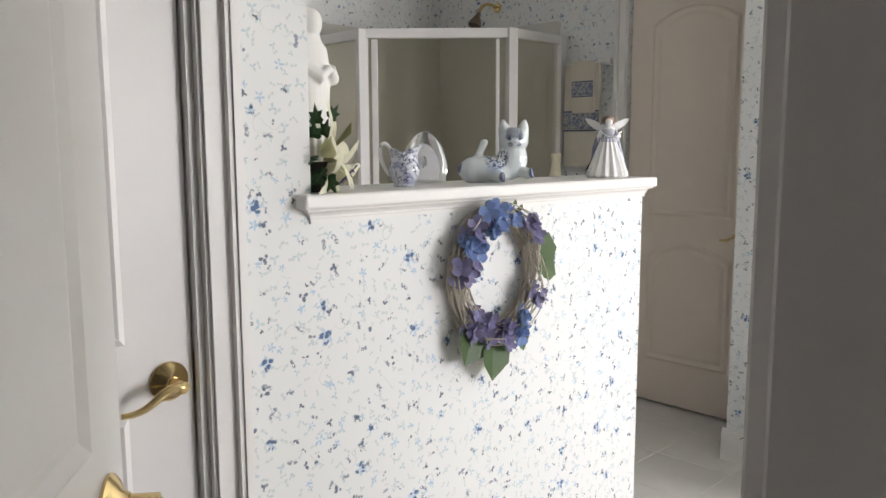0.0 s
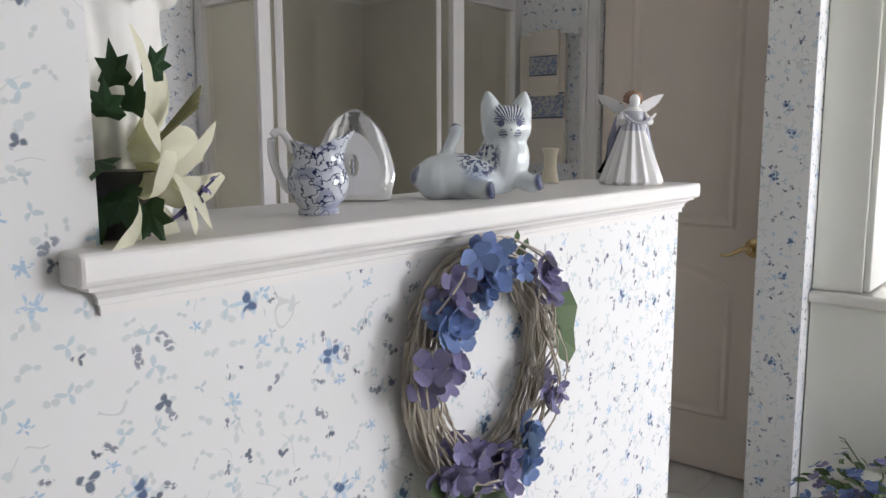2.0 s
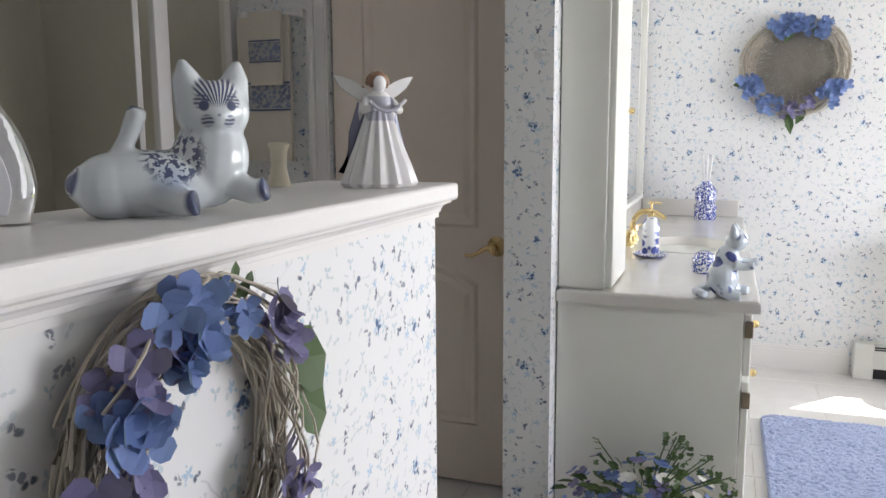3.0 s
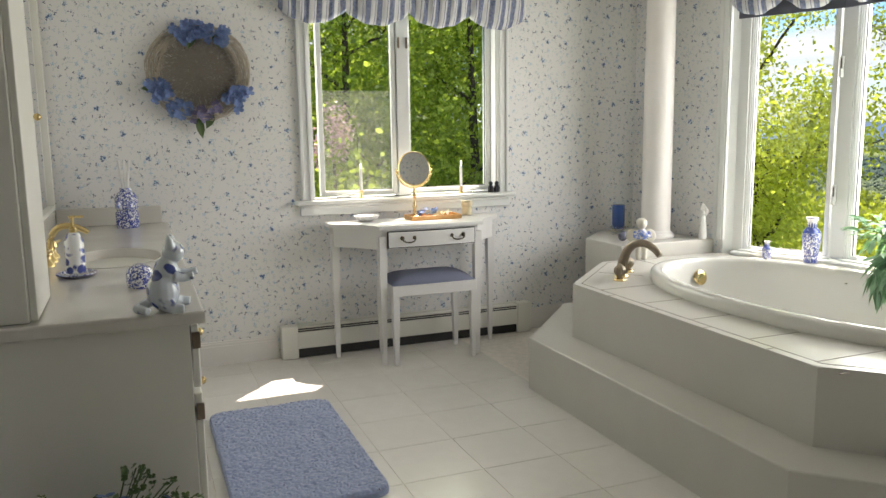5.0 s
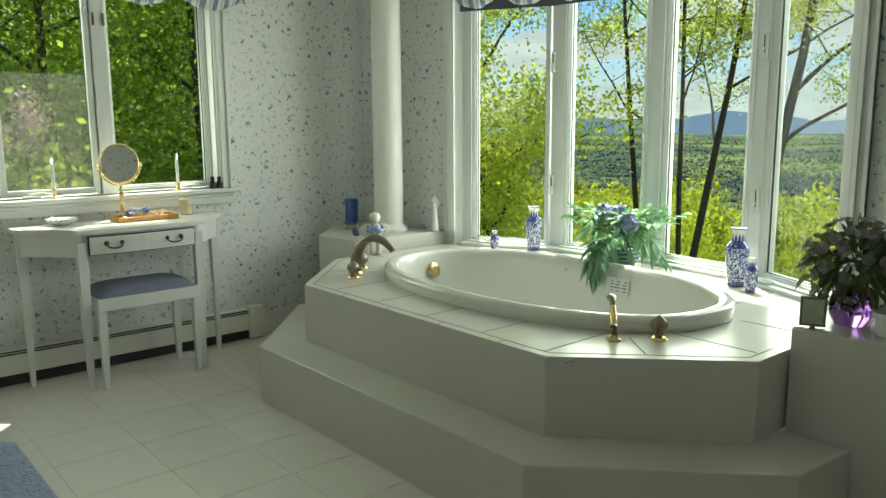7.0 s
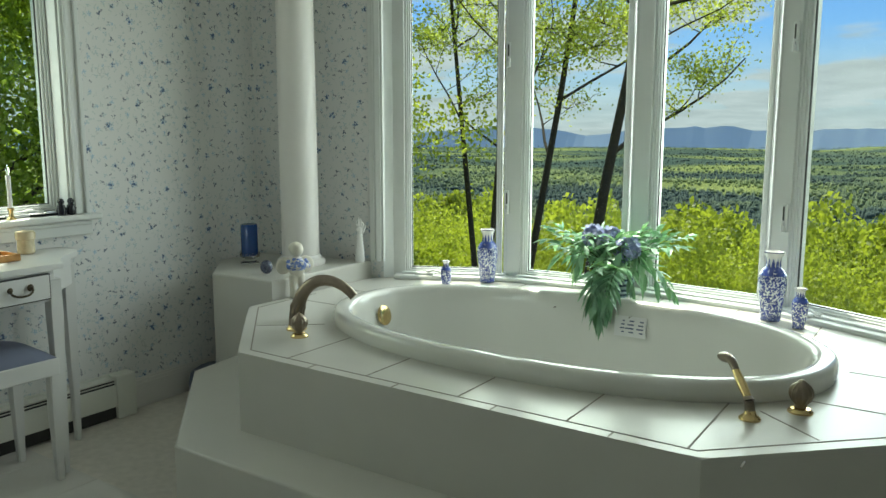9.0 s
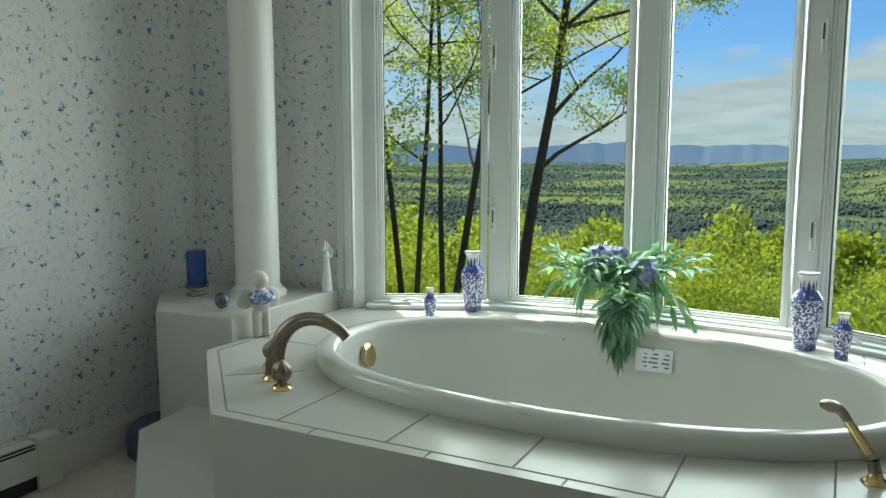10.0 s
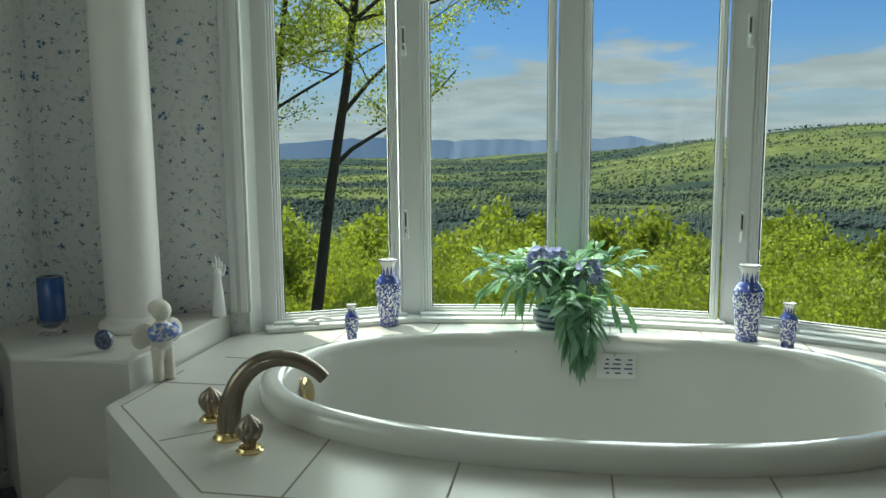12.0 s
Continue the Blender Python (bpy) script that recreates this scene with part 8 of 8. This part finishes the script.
def tree(at, seed, height, first, spread, lean, leaf, count, mat, label, scatter=0.28, trunk_r=0.11, kids=5):
    rnd = np.random.default_rng(seed)
    limbs, tips = branch_tree(rnd, height, first, spread, lean, 3, kids, trunk_r)
    root = thing("tree", at, label, "tree", "trees outside")
    bm = bmesh.new()
    tube(bm, limbs[0][0], limbs[0][1], 9)
    part("trunk", bm, M_BARK, root, "dark grey trunk", True)
    verts, faces = [], []
    bm = bmesh.new()
    for pts, rad in limbs[1:]:
        tube(bm, pts, rad, 4 if rad[0] < 0.02 else 6, False)
    part("limbs", bm, M_BARK, root, "thin branches", True)
    T = np.array([list(t) for t in tips])
    c = T[rnd.integers(0, len(T), count)] + rnd.normal(size=(count, 3)) * scatter * np.array([1, 1, 0.7])
    ob = new("crown", quads_mesh("crown", c, leaf, mat, rnd))
    ob.parent = root
    ob["label"] = "loose spring leaves"
    return root


def shrub_mesh(seed, count, leaf, mat, lobes=9):
    rnd = np.random.default_rng(seed)
    cs = []
    for k in range(lobes):
        zc = rnd.uniform(0.12, 0.98)
        w = 0.72 * math.sqrt(max(0.03, 1 - zc * zc)) * math.sqrt(rnd.uniform(0.1, 1))
        th = rnd.uniform(0, 2 * math.pi)
        c = np.array([w * math.cos(th), w * math.sin(th), zc])
        r = rnd.uniform(0.13, 0.30)
        n = count // lobes
        d = rnd.normal(size=(n, 3))
        d /= np.linalg.norm(d, axis=1, keepdims=True)
        cs.append(c + d * r * rnd.uniform(0.55, 1.08, size=(n, 1)))
    c = np.concatenate(cs)
    c[:, 2] = np.maximum(c[:, 2], 0.02)
    return quads_mesh("shrub_leaves", c, leaf, mat, rnd)


def build_vegetation():
    rnd = np.random.default_rng(4)
    spec = [((7.62, -11.5), 3, 11.0, 0.36, (-0.156, 0.0, 1), 0.112), ((8.77, -11.5), 8, 10.5, 0.38, (-0.105, 0.0, 1), 0.080), ((8.80, -11.6), 12, 10.0, 0.42, (-0.010, 0.0, 1), 0.060), ((9.36, -11.4), 5, 9.5, 0.40, (-0.058, 0.0, 1), 0.062), ((9.34, -11.5), 33, 9.5, 0.42, (0.13, 0.0, 1), 0.068),
            ((12.2, -10.5), 17, 9.5, 0.30, (0.12, 0.05, 1), 0.11), ((-2.2, -12.3), 21, 11.5, 0.46, (0.02, 0.0, 1), 0.11), ((11.0, -9.2), 29, 7.0, 0.15, (0.05, 0.1, 1), 0.10)]
    for (x, y), seed, h, first, lean, girth in spec:
        dense = seed in (17, 29)
        tree((x, y, ground_height(x, y) - 0.1), seed, h, first, 1.5 if not dense else 0.85, lean, 0.056 if not dense else 0.080, 17000 if not dense else 24000, M_TREELEAF, "slender hardwood tree with sparse yellow-green spring leaves", 0.15 if not dense else 0.36, girth, 5)
    # woods beside the side window
    for x, y, seed, h, n in ((9.3, -1.4, 41, 4.2, 9000), (10.2, -3.4, 43, 4.8, 10000), (11.6, -5.4, 47, 4.6, 9000), (12.6, -2.2, 53, 5.6, 11000), (13.8, -5.0, 59, 6.0, 11000), (12.2, 0.9, 61, 5.6, 9000), (8.9, 0.8, 67, 4.0, 7000), (16.5, -6.8, 71, 7.0, 9000), (15.5, -3.0, 73, 6.5, 11000)):
        tree((x, y, ground_height(x, y) - 0.1), seed, h, 0.08, 0.95, (0.02, 0.03, 1), 0.066, int(n * 3.4), M_WOODLEAF, "broad-leaved tree with dense fresh green leaves", 0.42, 0.10, 6)
    kinds = [shrub_mesh(s, 13500, 0.031, M_SHRUB, 22) for s in (101, 102, 103)]
    small = [shrub_mesh(s, 4200, 0.060, M_SHRUB, 14) for s in (111, 112, 113)]
    wood = [shrub_mesh(s, 6000, 0.085, M_WOODLEAF, 12) for s in (121, 122)]

    def put(me, x, y, s, sz, label, sink=0.1):
        ob = new("shrub", me)
        ob.matrix_basis = Matrix.LocRotScale((x, y, ground_height(x, y) - sink), Euler((0, 0, rnd.uniform(0, 6.28))), (s, s, sz))
        tagged(ob, label, "shrub", "hillside shrubs")

    # rows of shrubs and young trees down the slope below the bow window
    rows = ((9.0, 1.9, 6.6, 13.0, kinds), (11.5, 2.2, 5.0, 10.0, kinds), (14.5, 2.6, 3.8, 8.4, kinds), (18.5, 3.1, 3.4, 6.8, kinds), (24, 3.6, 3.2, 5.8, small), (31, 4.4, 3.2, 4.8, small), (40, 4.4, 3.6, 4.8, small), (54, 5.6, 3.6, 4.6, small))
    for d, step, lo, hi, pool in rows:
        for k in range(-7, 10):
            x = 3.8 + k * step + rnd.uniform(-0.35, 0.35) * step
            y = -d - rnd.uniform(-0.8, 0.8) * step * 0.5
            top = 1.2 - math.tan(radians(rnd.uniform(lo, hi))) * d
            sz = max(0.6, (top - ground_height(x, y)) / 1.25)
            s = sz * rnd.uniform(0.62, 0.95)
            put(pool[int(rnd.integers(0, 3))], x, y, s, sz, "yellow-green leafy shrub on the slope below the house" if d < 20 else "yellow-green young tree on the hillside")
    for x, y, s in ((7.6, -0.6, 1.0), (8.3, -2.2, 1.3), (8.4, -3.8, 1.0), (10.5, -1.0, 1.8), (11.0, -5.5, 2.2), (8.0, 1.4, 1.3), (11.2, -7.2, 1.2)):
        put(wood[int(rnd.integers(0, 2))], x, y, s, s * 1.3, "broad-leaved shrub by the house")
    # lilac outside the side window
    li = thing("lilac_bush", (7.0, -0.66, ground_height(7.0, -0.66)), "lilac bush with pale pink flower heads", "shrub")
    bm = bmesh.new()
    for k in range(7):
        tube(bm, [(0, 0, 0), (0.1 * math.cos(k), 0.1 * math.sin(k), 1.2), (0.25 * math.cos(k), 0.25 * math.sin(k), 2.2 + 0.1 * k)], [0.02, 0.015, 0.006], 6)
    part("stems", bm, M_BARK, li, "thin stems")
    c = rnd.normal(size=(2200, 3)) * np.array([0.30, 0.24, 0.45]) + np.array([0, 0, 1.8])
    ob = new("foliage", quads_mesh("foliage", c, 0.07, M_WOODLEAF, rnd))
    ob.parent = li
    pink = leafy("lilac_pink", (0.50, 0.30, 0.42), (0.75, 0.55, 0.68), 0.3)
    for p in ((-0.30, 0.05, 2.84), (-0.25, -0.04, 2.76), (-0.34, 0.02, 2.66), (-0.30, 0.20, 2.62)):
        q = rnd.normal(size=(150, 3)) * np.array([0.045, 0.045, 0.075]) + np.array(p)
        ob = new("flower_head", quads_mesh("flower_head", q, 0.03, pink, rnd))
        ob.parent = li
    # woods of the valley: small pointed and rounded crowns, uncountable
    verts, faces = [], []
    cnt = 0
    for _ in range(40000):
        r = 1 / rnd.uniform(1 / 4300, 1 / 650)
        a = radians(rnd.uniform(-46, 42))
        x, y = 3 - r * math.sin(a), -r * math.cos(a)
        if noise.noise((x / 170, y / 110, 7.0)) + 0.35 * noise.noise((x / 40, y / 40, 1.0)) < -0.28:
            continue
        z = ground_height(x, y)
        conifer = rnd.uniform() < 0.35
        h = rnd.uniform(4, 11) if conifer else rnd.uniform(3, 6.5)
        w = h * (0.20 if conifer else 0.55)
        b = len(verts)
        if conifer:
            for k in range(5):
                t = 2 * math.pi * k / 5 + a * 9
                verts.append((x + w * math.cos(t), y + w * math.sin(t), z + 0.1 * h))
            verts.append((x, y, z + h))
            for k in range(5):
                faces.append((b + k, b + (k + 1) % 5, b + 5))
        else:
            for zz, f in ((0.1, 0.6), (0.5, 1.0), (0.85, 0.6)):
                for k in range(6):
                    t = 2 * math.pi * k / 6 + a * 7
                    f2 = f * rnd.uniform(0.75, 1.2)
                    verts.append((x + w * f2 * math.cos(t), y + w * f2 * math.sin(t), z + zz * h))
            verts.append((x, y, z + h))
            for q in range(2):
                for k in range(6):
                    faces.append((b + q * 6 + k, b + q * 6 + (k + 1) % 6, b + (q + 1) * 6 + (k + 1) % 6, b + (q + 1) * 6 + k))
            for k in range(6):
                faces.append((b + 12 + k, b + 12 + (k + 1) % 6, b + 18))
    me = bpy.data.meshes.new("valley_woods")
    me.from_pydata(verts, [], faces)
    for p in me.polygons:
        p.use_smooth = True
    m = Nodes("valley_tree_crowns")
    rr = m.node("ShaderNodeNewGeometry").outputs["Random Per Island"]
    # dark crowns carry the same haze blue in their colour
    c1 = m.mix(rr, (0.045, 0.072, 0.068), (0.085, 0.118, 0.096))
    c2 = m.mix(rr, (0.15, 0.20, 0.08), (0.30, 0.34, 0.14))
    m.link(m.mix(leaf_sun_zone(m, m.position()), c1, c2), m.bsdf.inputs["Base Color"])
    m.bsdf.inputs["Roughness"].default_value = 1.0
    me.materials.append(m.mat)
    tagged(new("valley_woods", me), "mixed conifers and hardwoods across the valley", "woods", "", "stuff")


build_ground()
far_hills()
build_vegetation()


# ---- pieces: floor tiles ----


def floor_tiles():
    tx, ty, g = 0.311, 0.3155, 0.0026
    me = finish(box(bmesh.new(), g / 2, g / 2, -0.0055, tx - g / 2, ty - g / 2, 0.0, 0.0012, 1), "floor_tile", M_TILE)
    bx, by = 3.3705, -0.6360
    for i in range(-11, 6):
        for j in range(-2, 6):
            x, y = bx + i * tx, by + j * ty
            if x > EAST or y > 1.24 or y + ty < -0.95:
                continue
            if x < 0.98 and y < -0.05:
                continue
            ob = new("tile", me)
            ob.parent = the_floor
            ob.location = (x, y, 0)
    for i in range(-5, 1):
        for j in range(6, 13):
            ob = new("tile", me)
            ob.parent = the_floor
            ob.location = (bx + i * tx, by + j * ty, 0)


floor_tiles()
